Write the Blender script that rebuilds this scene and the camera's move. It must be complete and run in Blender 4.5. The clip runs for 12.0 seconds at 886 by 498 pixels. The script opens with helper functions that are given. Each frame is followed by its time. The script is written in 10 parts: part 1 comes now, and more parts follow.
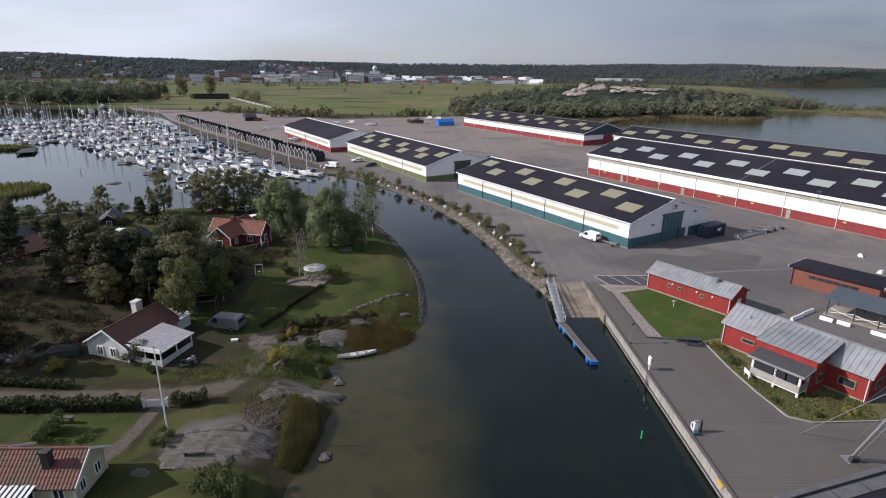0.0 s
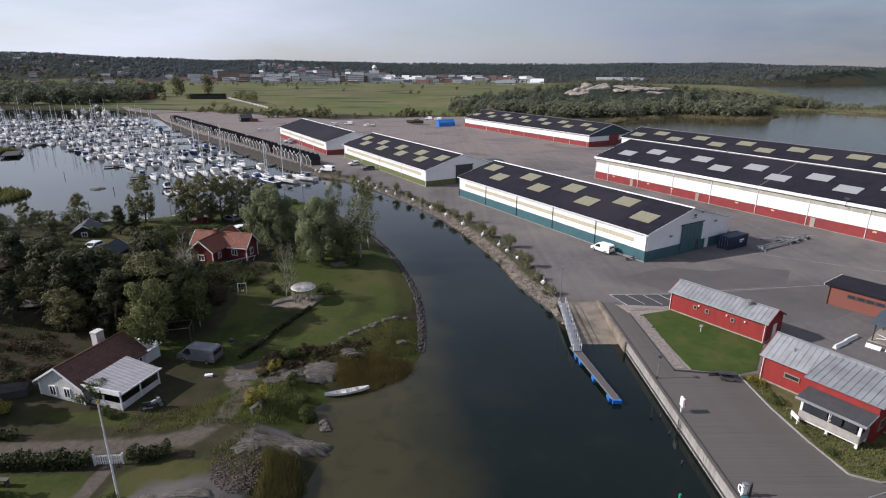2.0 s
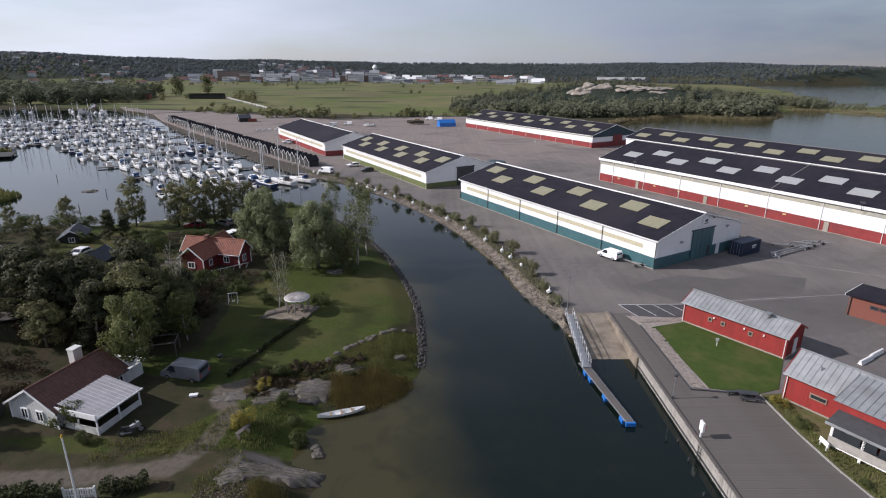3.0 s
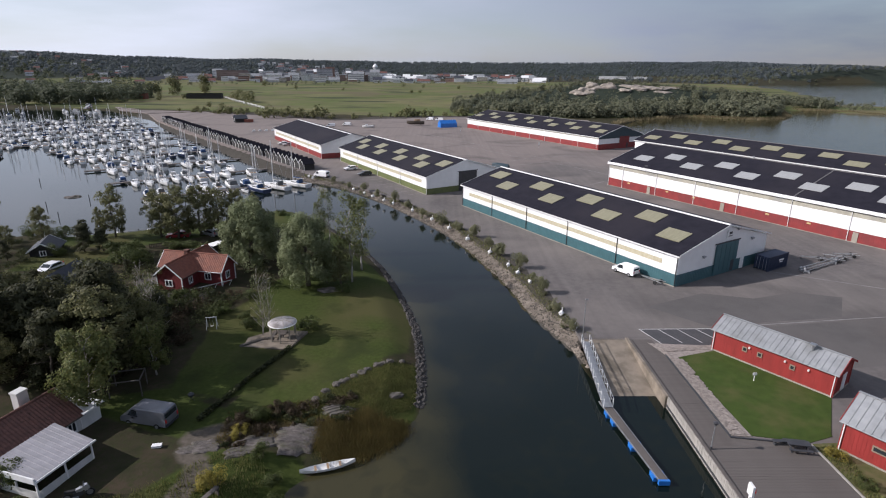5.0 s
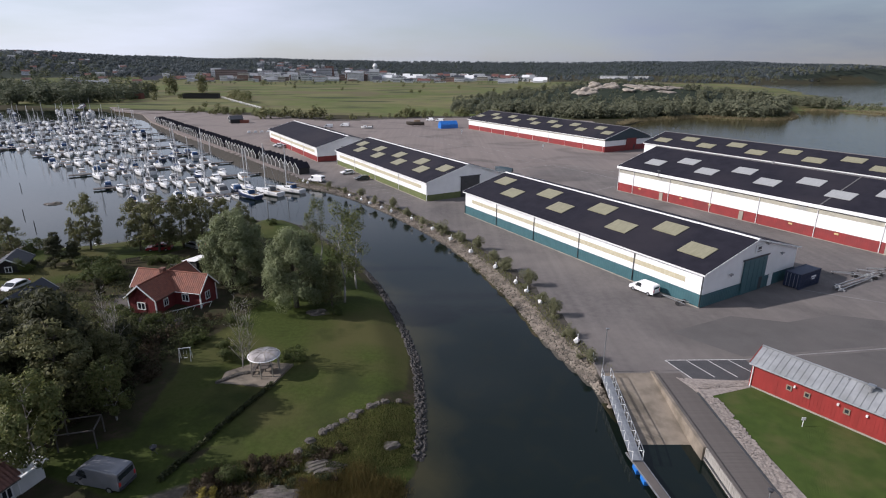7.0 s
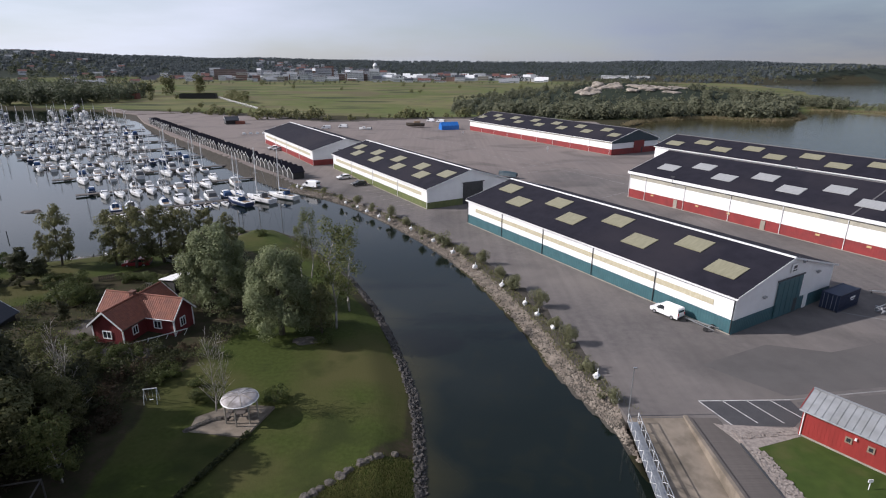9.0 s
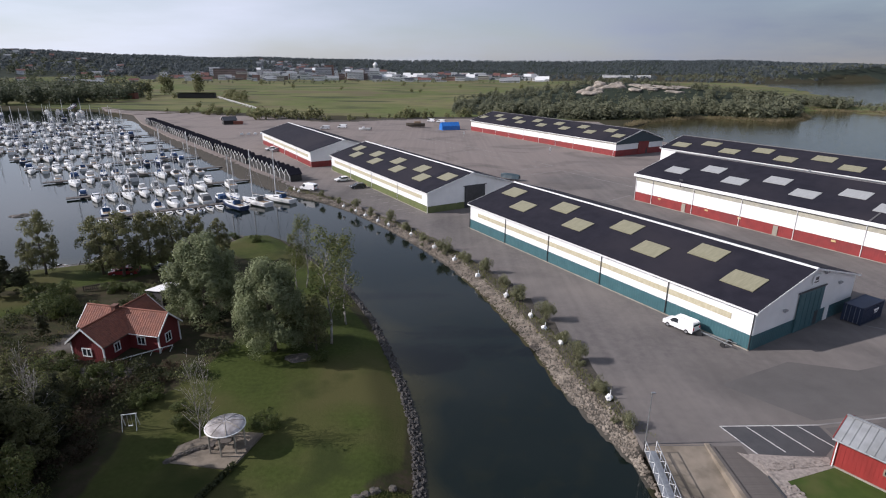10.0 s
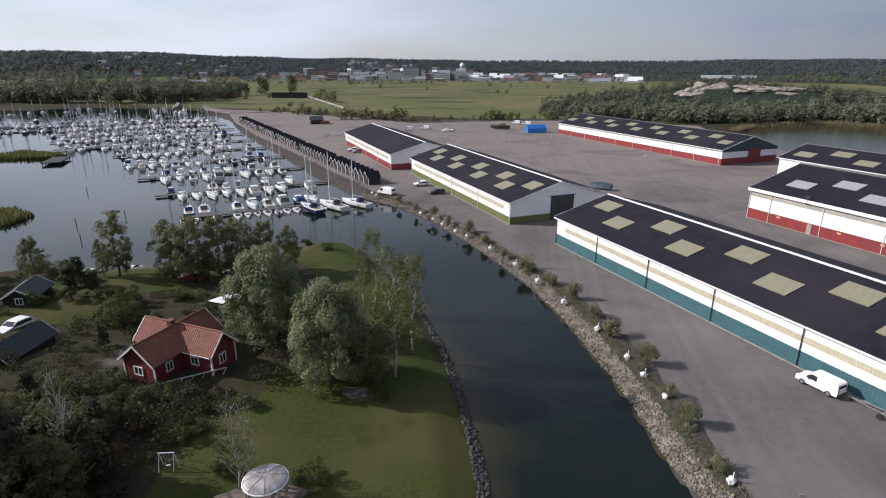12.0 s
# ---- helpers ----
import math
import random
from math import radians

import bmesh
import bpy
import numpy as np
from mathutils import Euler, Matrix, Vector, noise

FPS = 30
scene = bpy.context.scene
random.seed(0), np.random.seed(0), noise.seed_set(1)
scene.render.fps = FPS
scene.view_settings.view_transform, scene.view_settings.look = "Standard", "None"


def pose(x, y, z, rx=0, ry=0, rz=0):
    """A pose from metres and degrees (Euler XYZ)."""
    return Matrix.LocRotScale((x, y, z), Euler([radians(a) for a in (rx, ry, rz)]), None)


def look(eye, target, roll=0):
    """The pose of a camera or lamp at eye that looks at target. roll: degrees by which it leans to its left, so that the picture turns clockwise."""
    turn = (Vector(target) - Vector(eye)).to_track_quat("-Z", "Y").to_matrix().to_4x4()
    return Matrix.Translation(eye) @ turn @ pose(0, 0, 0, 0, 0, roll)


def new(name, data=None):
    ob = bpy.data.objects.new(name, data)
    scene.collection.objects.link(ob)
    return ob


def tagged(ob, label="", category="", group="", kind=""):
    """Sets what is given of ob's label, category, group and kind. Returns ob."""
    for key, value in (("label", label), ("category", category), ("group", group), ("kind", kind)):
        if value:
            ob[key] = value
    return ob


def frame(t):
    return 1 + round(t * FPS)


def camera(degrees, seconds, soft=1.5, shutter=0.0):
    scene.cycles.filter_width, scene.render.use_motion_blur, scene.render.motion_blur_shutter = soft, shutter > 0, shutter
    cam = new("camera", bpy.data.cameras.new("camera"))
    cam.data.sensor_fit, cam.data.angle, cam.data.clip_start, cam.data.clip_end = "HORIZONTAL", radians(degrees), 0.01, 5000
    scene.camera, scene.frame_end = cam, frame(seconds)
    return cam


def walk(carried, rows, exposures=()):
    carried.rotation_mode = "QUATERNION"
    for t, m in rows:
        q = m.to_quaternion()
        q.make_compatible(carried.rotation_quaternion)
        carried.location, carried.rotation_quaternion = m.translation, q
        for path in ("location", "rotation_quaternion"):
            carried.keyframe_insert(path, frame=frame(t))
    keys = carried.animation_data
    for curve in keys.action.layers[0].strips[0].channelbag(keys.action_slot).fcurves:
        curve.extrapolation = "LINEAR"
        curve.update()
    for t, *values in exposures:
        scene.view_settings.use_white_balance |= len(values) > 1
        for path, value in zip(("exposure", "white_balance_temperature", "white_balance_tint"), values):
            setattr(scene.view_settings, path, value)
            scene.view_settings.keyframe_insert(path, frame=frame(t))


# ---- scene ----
cam = camera(77.5, 12.0, 1.1)
PATH = [
    (0, (0.672, 2.06, 34.978), (0.7, 3.96, 34.353), 0.5),
    (0.5, (0.709, 4.268, 34.983), (0.736, 6.168, 34.357), 0.4),
    (1, (0.64, 6.431, 34.952), (0.668, 8.33, 34.326), 0.5),
    (1.5, (0.623, 8.611, 34.951), (0.65, 10.51, 34.323), 0.5),
    (2, (0.633, 10.769, 34.895), (0.66, 12.668, 34.268), 0.4),
    (2.5, (0.631, 12.964, 34.838), (0.657, 14.863, 34.209), 0.4),
    (3, (0.62, 14.986, 34.775), (0.645, 16.885, 34.147), 0.4),
    (5, (0.545, 23.345, 34.737), (0.568, 25.243, 34.107), 0.4),
    (5.5, (0.404, 25.426, 34.693), (0.427, 27.324, 34.063), 0.4),
    (6, (0.359, 27.456, 34.678), (0.383, 29.354, 34.047), 0.4),
    (6.5, (0.337, 29.503, 34.72), (0.361, 31.401, 34.088), 0.4),
    (7, (0.358, 31.748, 34.713), (0.381, 33.646, 34.081), 0.4),
    (9, (0.19, 40.253, 34.717), (0.212, 42.15, 34.084), 0.4),
    (9.5, (0.143, 42.425, 34.741), (0.163, 44.321, 34.107), 0.3),
    (10, (0.064, 44.601, 34.75), (0.085, 46.497, 34.115), 0.4),
    (10.5, (0.033, 46.936, 34.708), (0.053, 48.832, 34.072), 0.3),
    (11, (-0.026, 49.33, 34.656), (-0.008, 51.226, 34.021), 0.3),
    (11.5, (-0.275, 51.643, 34.675), (-0.309, 53.539, 34.039), 0.3),
    (12, (-0.484, 54.042, 34.484), (-0.747, 55.92, 33.849), 0.2),
]
walk(cam, [(t, look(e, a, r)) for t, e, a, r in PATH], [(0.0, 0.06, 6300, 15), (12.0, 0.06, 6300, 15)])

# ---- world and sun ----
SUN_EL, SUN_AZ = radians(31), radians(182)      # azimuth of the sun, counted from +x towards +y
sun_way = Vector((math.cos(SUN_EL) * math.cos(SUN_AZ), math.cos(SUN_EL) * math.sin(SUN_AZ), math.sin(SUN_EL)))
sun = new("sun", bpy.data.lights.new("sun", "SUN"))
sun.data.energy, sun.data.angle, sun.data.color = 5.0, radians(0.6), (1.0, 0.945, 0.9)
sun.matrix_world = look(sun_way * 200, (0, 0, 0))

world = bpy.data.worlds.new("world")
scene.world = world
world.use_nodes = True


def sky_nodes():
    """Clear sky behind broken cloud that is lit brightly on the sun's side and grey-blue away from it."""
    nt = world.node_tree
    nt.nodes.clear()
    out = nt.nodes.new("ShaderNodeOutputWorld")
    bg = nt.nodes.new("ShaderNodeBackground")
    sky = nt.nodes.new("ShaderNodeTexSky")
    sky.sky_type, sky.sun_disc = "NISHITA", False
    sky.sun_elevation, sky.sun_rotation = SUN_EL, SUN_AZ - math.pi / 2
    sky.air_density, sky.dust_density, sky.ozone_density = 1.0, 0.6, 1.5
    co = nt.nodes.new("ShaderNodeTexCoord")
    mp = nt.nodes.new("ShaderNodeMapping")
    mp.inputs["Scale"].default_value = (1.2, 1.2, 5.5)
    nz = nt.nodes.new("ShaderNodeTexNoise")
    nz.inputs["Scale"].default_value, nz.inputs["Detail"].default_value = 1.9, 6
    amount = nt.nodes.new("ShaderNodeMapRange")
    amount.inputs["From Min"].default_value, amount.inputs["From Max"].default_value = 0.36, 0.64
    amount.inputs["To Min"].default_value, amount.inputs["To Max"].default_value = 0.5, 1.0
    dot = nt.nodes.new("ShaderNodeVectorMath")
    dot.operation = "DOT_PRODUCT"
    dot.inputs[1].default_value = (math.cos(SUN_AZ), math.sin(SUN_AZ), 0)
    side = nt.nodes.new("ShaderNodeMapRange")
    side.inputs["From Min"].default_value, side.inputs["From Max"].default_value = -0.7, 0.5
    lit = nt.nodes.new("ShaderNodeMix")
    lit.data_type = "RGBA"
    lit.inputs["A"].default_value, lit.inputs["B"].default_value = (1.5, 1.95, 2.95, 1), (9.3, 10.0, 11.3, 1)
    mix = nt.nodes.new("ShaderNodeMix")
    mix.data_type = "RGBA"
    nt.links.new(co.outputs["Generated"], mp.inputs["Vector"])
    nt.links.new(co.outputs["Generated"], dot.inputs[0])
    nt.links.new(dot.outputs["Value"], side.inputs["Value"])
    nt.links.new(side.outputs["Result"], lit.inputs["Factor"])
    nt.links.new(mp.outputs["Vector"], nz.inputs["Vector"])
    nt.links.new(nz.outputs["Fac"], amount.inputs["Value"])
    sep = nt.nodes.new("ShaderNodeSeparateXYZ")
    nt.links.new(co.outputs["Generated"], sep.inputs["Vector"])
    thin = nt.nodes.new("ShaderNodeMapRange")
    thin.inputs["From Min"].default_value, thin.inputs["From Max"].default_value = 0.2, 0.75
    thin.inputs["To Min"].default_value, thin.inputs["To Max"].default_value = 1.0, 0.8
    nt.links.new(sep.outputs["Z"], thin.inputs["Value"])
    cover = nt.nodes.new("ShaderNodeMath")
    cover.operation = "MULTIPLY"
    nt.links.new(amount.outputs["Result"], cover.inputs[0])
    nt.links.new(thin.outputs["Result"], cover.inputs[1])
    nt.links.new(cover.outputs["Value"], mix.inputs["Factor"])
    nt.links.new(sky.outputs["Color"], mix.inputs["A"])
    nt.links.new(lit.outputs["Result"], mix.inputs["B"])
    nt.links.new(mix.outputs["Result"], bg.inputs["Color"])
    bg.inputs["Strength"].default_value = 0.085
    nt.links.new(bg.outputs["Background"], out.inputs["Surface"])


sky_nodes()

# ---- small tools ----
rnd = random.Random(7)


class Shape:
    """Collects faces for one mesh."""

    def __init__(self):
        self.v, self.f = [], []

    def add(self, verts, faces, m=None):
        k = len(self.v)
        self.v += [tuple(m @ Vector(p)) for p in verts] if m else [tuple(p) for p in verts]
        self.f += [tuple(i + k for i in q) for q in faces]
        return self

    def box(self, x0, x1, y0, y1, z0, z1, m=None):
        v = [(x0, y0, z0), (x1, y0, z0), (x1, y1, z0), (x0, y1, z0), (x0, y0, z1), (x1, y0, z1), (x1, y1, z1), (x0, y1, z1)]
        return self.add(v, [(3, 2, 1, 0), (4, 5, 6, 7), (0, 1, 5, 4), (1, 2, 6, 5), (2, 3, 7, 6), (3, 0, 4, 7)], m)

    def tube(self, a, b, r, r2=None, n=6, cap=True):
        a, b = Vector(a), Vector(b)
        w = (b - a).normalized()
        u = w.orthogonal().normalized()
        q = w.cross(u)
        r2 = r if r2 is None else r2
        v = []
        for p, rad in ((a, r), (b, r2)):
            v += [p + rad * (math.cos(2 * math.pi * i / n) * u + math.sin(2 * math.pi * i / n) * q) for i in range(n)]
        f = [(i, (i + 1) % n, n + (i + 1) % n, n + i) for i in range(n)]
        if cap:
            f += [tuple(range(n - 1, -1, -1)), tuple(range(n, 2 * n))]
        return self.add(v, f)

    def beam(self, a, b, w, h):
        """A square bar from a to b."""
        a, b = Vector(a), Vector(b)
        m = look(a, b)
        return self.box(-w / 2, w / 2, -h / 2, h / 2, -(b - a).length, 0, m)

    def loft(self, rings, close=True, caps=True):
        """Rings of equal length, joined one to the next."""
        n = len(rings[0])
        v = [p for ring in rings for p in ring]
        f = []
        for k in range(len(rings) - 1):
            for i in range(n if close else n - 1):
                j = (i + 1) % n
                f.append((k * n + i, k * n + j, (k + 1) * n + j, (k + 1) * n + i))
        if caps:
            f += [tuple(range(n - 1, -1, -1)), tuple(range((len(rings) - 1) * n, len(rings) * n))]
        return self.add(v, f)

    def slab(self, pts, z0, z1):
        """A flat polygon with thickness; pts run counter-clockwise."""
        n = len(pts)
        v = [(x, y, z0) for x, y in pts] + [(x, y, z1) for x, y in pts]
        f = [tuple(range(n - 1, -1, -1)), tuple(range(n, 2 * n))] + [(i, (i + 1) % n, n + (i + 1) % n, n + i) for i in range(n)]
        return self.add(v, f)

    def mesh(self, name, material, smooth=False):
        me = bpy.data.meshes.new(name)
        me.from_pydata(self.v, [], self.f)
        me.materials.append(material)
        if smooth:
            me.polygons.foreach_set("use_smooth", [True] * len(me.polygons))
        me.update()
        return me


def part(name, shape, material, parent, label="", smooth=False, m=None):
    me = shape if isinstance(shape, bpy.types.Mesh) else shape.mesh(name, material, smooth)
    ob = new(name, me)
    ob.parent = parent
    if m is not None:
        ob.matrix_local = m
    return tagged(ob, label)


def thing(name, m, label, category, group="", kind=""):
    ob = new(name)
    ob.empty_display_size = 0.3
    ob.matrix_world = m
    return tagged(ob, label, category, group, kind)


def single(name, shape, material, label, category, m=None, smooth=False, group="", kind=""):
    """A thing that is one mesh."""
    ob = new(name, shape.mesh(name, material, smooth))
    if m is not None:
        ob.matrix_world = m
    return tagged(ob, label, category, group, kind)


# ---- materials ----
def surf(name, a, b=None, scale=1.0, rough=0.8, bump=0.0, bump_scale=None, metal=0.0, c=None, c_scale=0.1, c_amount=0.5, spec=0.5, stretch=(1, 1, 1), vary=0.0, coords="Object"):
    """A principled surface: two colours mixed by fine noise, a third in large patches, relief, and an optional change from piece to piece."""
    ma = bpy.data.materials.new(name)
    ma.use_nodes = True
    nt = ma.node_tree
    bs = nt.nodes["Principled BSDF"]
    bs.inputs["Roughness"].default_value, bs.inputs["Metallic"].default_value = rough, metal
    bs.inputs["Specular IOR Level"].default_value = spec
    ma.diffuse_color = (*a, 1)
    co = nt.nodes.new("ShaderNodeTexCoord")
    mp = nt.nodes.new("ShaderNodeMapping")
    mp.inputs["Scale"].default_value = stretch
    nt.links.new(co.outputs[coords], mp.inputs["Vector"])
    b = b or tuple(x * 0.8 for x in a)

    def noise_tex(s, detail=4):
        t = nt.nodes.new("ShaderNodeTexNoise")
        t.inputs["Scale"].default_value, t.inputs["Detail"].default_value = s, detail
        nt.links.new(mp.outputs["Vector"], t.inputs["Vector"])
        return t

    def mixer(fac, x, y, lo=0.35, hi=0.65):
        r = nt.nodes.new("ShaderNodeMapRange")
        r.inputs["From Min"].default_value, r.inputs["From Max"].default_value = lo, hi
        nt.links.new(fac, r.inputs["Value"])
        m = nt.nodes.new("ShaderNodeMix")
        m.data_type = "RGBA"
        nt.links.new(r.outputs["Result"], m.inputs["Factor"])
        for sock, val in (("A", x), ("B", y)):
            if isinstance(val, tuple):
                m.inputs[sock].default_value = (*val, 1)
            else:
                nt.links.new(val, m.inputs[sock])
        return m.outputs["Result"]

    n1 = noise_tex(scale)
    col = mixer(n1.outputs["Fac"], a, b)
    if c:
        n2 = noise_tex(c_scale, 5)
        col = mixer(n2.outputs["Fac"], col, c, 0.5 - 0.3 * c_amount + 0.1, 0.5 + 0.3 * (1.2 - c_amount))
    if vary:
        oi = nt.nodes.new("ShaderNodeObjectInfo")
        mr = nt.nodes.new("ShaderNodeMapRange")
        mr.inputs["To Min"].default_value, mr.inputs["To Max"].default_value = 1 - vary, 1 + vary
        nt.links.new(oi.outputs["Random"], mr.inputs["Value"])
        hs = nt.nodes.new("ShaderNodeHueSaturation")
        nt.links.new(mr.outputs["Result"], hs.inputs["Value"])
        nt.links.new(col, hs.inputs["Color"])
        col = hs.outputs["Color"]
    nt.links.new(col, bs.inputs["Base Color"])
    if bump:
        n3 = noise_tex(bump_scale or scale * 3, 6)
        bp = nt.nodes.new("ShaderNodeBump")
        bp.inputs["Strength"].default_value, bp.inputs["Distance"].default_value = min(1.0, bump), 0.1 * max(1.0, bump)
        nt.links.new(n3.outputs["Fac"], bp.inputs["Height"])
        nt.links.new(bp.outputs["Normal"], bs.inputs["Normal"])
    return ma


M_WHITE = surf("white_metal_sheet", (0.8, 0.8, 0.79), (0.75, 0.75, 0.74), 0.6, 0.45, c=(0.66, 0.66, 0.63), c_scale=0.12, c_amount=0.2)
M_BEIGE = surf("beige_light_panel", (0.50, 0.46, 0.33), (0.42, 0.38, 0.26), 1.5, 0.5)
M_GLAZING = surf("grey_translucent_sheet", (0.42, 0.4, 0.32), (0.33, 0.315, 0.255), 1.0, 0.4, c=(0.25, 0.26, 0.25), c_scale=0.2, c_amount=0.4)
M_TEAL = surf("teal_metal_sheet", (0.05, 0.125, 0.14), (0.042, 0.105, 0.12), 0.7, 0.45)
M_NAVY_SHEET = surf("dark_blue_green_sheet", (0.03, 0.055, 0.07), (0.025, 0.046, 0.06), 0.7, 0.5)
M_OLIVE = surf("olive_metal_sheet", (0.13, 0.15, 0.055), (0.10, 0.12, 0.045), 0.7, 0.5)
M_RED_SHEET = surf("red_metal_sheet", (0.25, 0.034, 0.033), (0.2, 0.028, 0.028), 0.6, 0.5, c=(0.17, 0.035, 0.035), c_scale=0.15, c_amount=0.4)
M_FELT = surf("black_roof_felt", (0.012, 0.0115, 0.018), (0.018, 0.017, 0.025), 0.5, 0.9, 0.2, 4, c=(0.026, 0.023, 0.029), c_scale=0.06, c_amount=0.4, spec=0.2)
M_SKYL = surf("weathered_skylight_sheet", (0.265, 0.25, 0.165), (0.21, 0.198, 0.125), 0.8, 0.5, stretch=(1, 6, 1))
M_SKYL_W = surf("white_skylight_sheet", (0.35, 0.355, 0.35), (0.29, 0.295, 0.29), 0.8, 0.45, stretch=(1, 6, 1))
M_EDGE = surf("dull_grey_edge_metal", (0.12, 0.115, 0.115), (0.09, 0.086, 0.086), 1.5, 0.6)
M_TRIM = surf("white_trim", (0.78, 0.78, 0.77), (0.7, 0.7, 0.68), 2, 0.5)
M_DARK = surf("dark_steel", (0.035, 0.037, 0.04), (0.05, 0.05, 0.055), 2, 0.5)
M_STEEL = surf("galvanised_steel", (0.42, 0.43, 0.44), (0.33, 0.34, 0.35), 3, 0.4, metal=0.7)


def asphalt_material():
    """Old asphalt near the canal that turns to brown-pink gravel on the inner yard, with patches and stains."""
    ma = surf("asphalt", (0.12, 0.109, 0.105), (0.143, 0.13, 0.123), 1.2, 0.9, 0.3, 30, c=(0.182, 0.163, 0.15), c_scale=0.045, c_amount=0.5, spec=0.2)
    nt = ma.node_tree
    bs = nt.nodes["Principled BSDF"]
    src = bs.inputs["Base Color"].links[0].from_socket
    co = nt.nodes.new("ShaderNodeTexCoord")
    sep = nt.nodes.new("ShaderNodeSeparateXYZ")
    nt.links.new(co.outputs["Object"], sep.inputs["Vector"])
    n1 = nt.nodes.new("ShaderNodeTexNoise")
    n1.inputs["Scale"].default_value, n1.inputs["Detail"].default_value = 0.03, 5
    nt.links.new(co.outputs["Object"], n1.inputs["Vector"])
    add = nt.nodes.new("ShaderNodeMath")
    add.operation = "MULTIPLY_ADD"
    add.inputs[1].default_value = 130.0
    nt.links.new(n1.outputs["Fac"], add.inputs[0])
    nt.links.new(sep.outputs["Y"], add.inputs[2])
    r = nt.nodes.new("ShaderNodeMapRange")
    r.inputs["From Min"].default_value, r.inputs["From Max"].default_value = 255.0, 300.0
    nt.links.new(add.outputs["Value"], r.inputs["Value"])
    m = nt.nodes.new("ShaderNodeMix")
    m.data_type = "RGBA"
    m.inputs["B"].default_value = (0.202, 0.172, 0.157, 1)
    nt.links.new(r.outputs["Result"], m.inputs["Factor"])
    nt.links.new(src, m.inputs["A"])
    n2 = nt.nodes.new("ShaderNodeTexNoise")
    n2.inputs["Scale"].default_value, n2.inputs["Detail"].default_value, n2.inputs["Distortion"].default_value = 0.05, 3, 1.2
    nt.links.new(co.outputs["Object"], n2.inputs["Vector"])
    r2 = nt.nodes.new("ShaderNodeMapRange")
    r2.inputs["From Min"].default_value, r2.inputs["From Max"].default_value = 0.5, 0.74
    r2.inputs["To Max"].default_value = 0.55
    nt.links.new(n2.outputs["Fac"], r2.inputs["Value"])
    m2 = nt.nodes.new("ShaderNodeMix")
    m2.data_type = "RGBA"
    m2.inputs["B"].default_value = (0.062, 0.058, 0.056, 1)
    nt.links.new(r2.outputs["Result"], m2.inputs["Factor"])
    nt.links.new(m.outputs["Result"], m2.inputs["A"])
    # tyre-worn streaks and seams that run with the buildings
    sm = nt.nodes.new("ShaderNodeMapping")
    sm.inputs["Rotation"].default_value = (0, 0, radians(-30.5))
    sm.inputs["Scale"].default_value = (0.9, 0.02, 1)
    nt.links.new(co.outputs["Object"], sm.inputs["Vector"])
    n3 = nt.nodes.new("ShaderNodeTexNoise")
    n3.inputs["Scale"].default_value, n3.inputs["Detail"].default_value = 1.0, 6
    nt.links.new(sm.outputs["Vector"], n3.inputs["Vector"])
    r3 = nt.nodes.new("ShaderNodeMapRange")
    r3.inputs["From Min"].default_value, r3.inputs["From Max"].default_value = 0.3, 0.7
    r3.inputs["To Min"].default_value, r3.inputs["To Max"].default_value = 0.93, 1.07
    nt.links.new(n3.outputs["Fac"], r3.inputs["Value"])
    hs = nt.nodes.new("ShaderNodeHueSaturation")
    nt.links.new(r3.outputs["Result"], hs.inputs["Value"])
    nt.links.new(m2.outputs["Result"], hs.inputs["Color"])
    nt.links.new(hs.outputs["Color"], bs.inputs["Base Color"])
    return ma


M_ASPHALT = asphalt_material()
M_NEW_ASPHALT = surf("fresh_asphalt", (0.05, 0.05, 0.054), (0.062, 0.061, 0.064), 1.0, 0.9, 0.3, 30)
M_CONC = surf("concrete", (0.33, 0.30, 0.25), (0.27, 0.245, 0.2), 0.8, 0.85, 0.3, 20, c=(0.22, 0.2, 0.16), c_scale=0.3, c_amount=0.4)
M_WORN_ASPHALT = surf("worn_dark_asphalt", (0.094, 0.088, 0.085), (0.11, 0.103, 0.099), 0.4, 0.9, 0.3, 30, c=(0.12, 0.11, 0.105), c_scale=0.12, c_amount=0.6, spec=0.2)
M_SLIP = surf("stained_slip_concrete", (0.24, 0.2, 0.155), (0.18, 0.15, 0.115), 0.8, 0.85, 0.3, 20, c=(0.12, 0.1, 0.075), c_scale=0.4, c_amount=0.5)
M_PAINT = surf("road_paint", (0.55, 0.55, 0.53), (0.36, 0.36, 0.35), 3, 0.7)
M_OLD_PAINT = surf("worn_road_paint", (0.26, 0.25, 0.24), (0.15, 0.145, 0.14), 0.6, 0.8)
M_RED_WOOD = surf("falu_red_boards", (0.27, 0.026, 0.022), (0.22, 0.022, 0.018), 1.5, 0.7, stretch=(1, 1, 0.2))
M_TEAK_TRIM = surf("brown_stained_trim", (0.25, 0.2, 0.15), (0.2, 0.16, 0.12), 2, 0.7)
M_GREY_ROOF = surf("grey_seamed_sheet_roof", (0.32, 0.33, 0.335), (0.25, 0.26, 0.265), 0.8, 0.5, metal=0.2, c=(0.2, 0.205, 0.2), c_scale=0.35, c_amount=0.4)

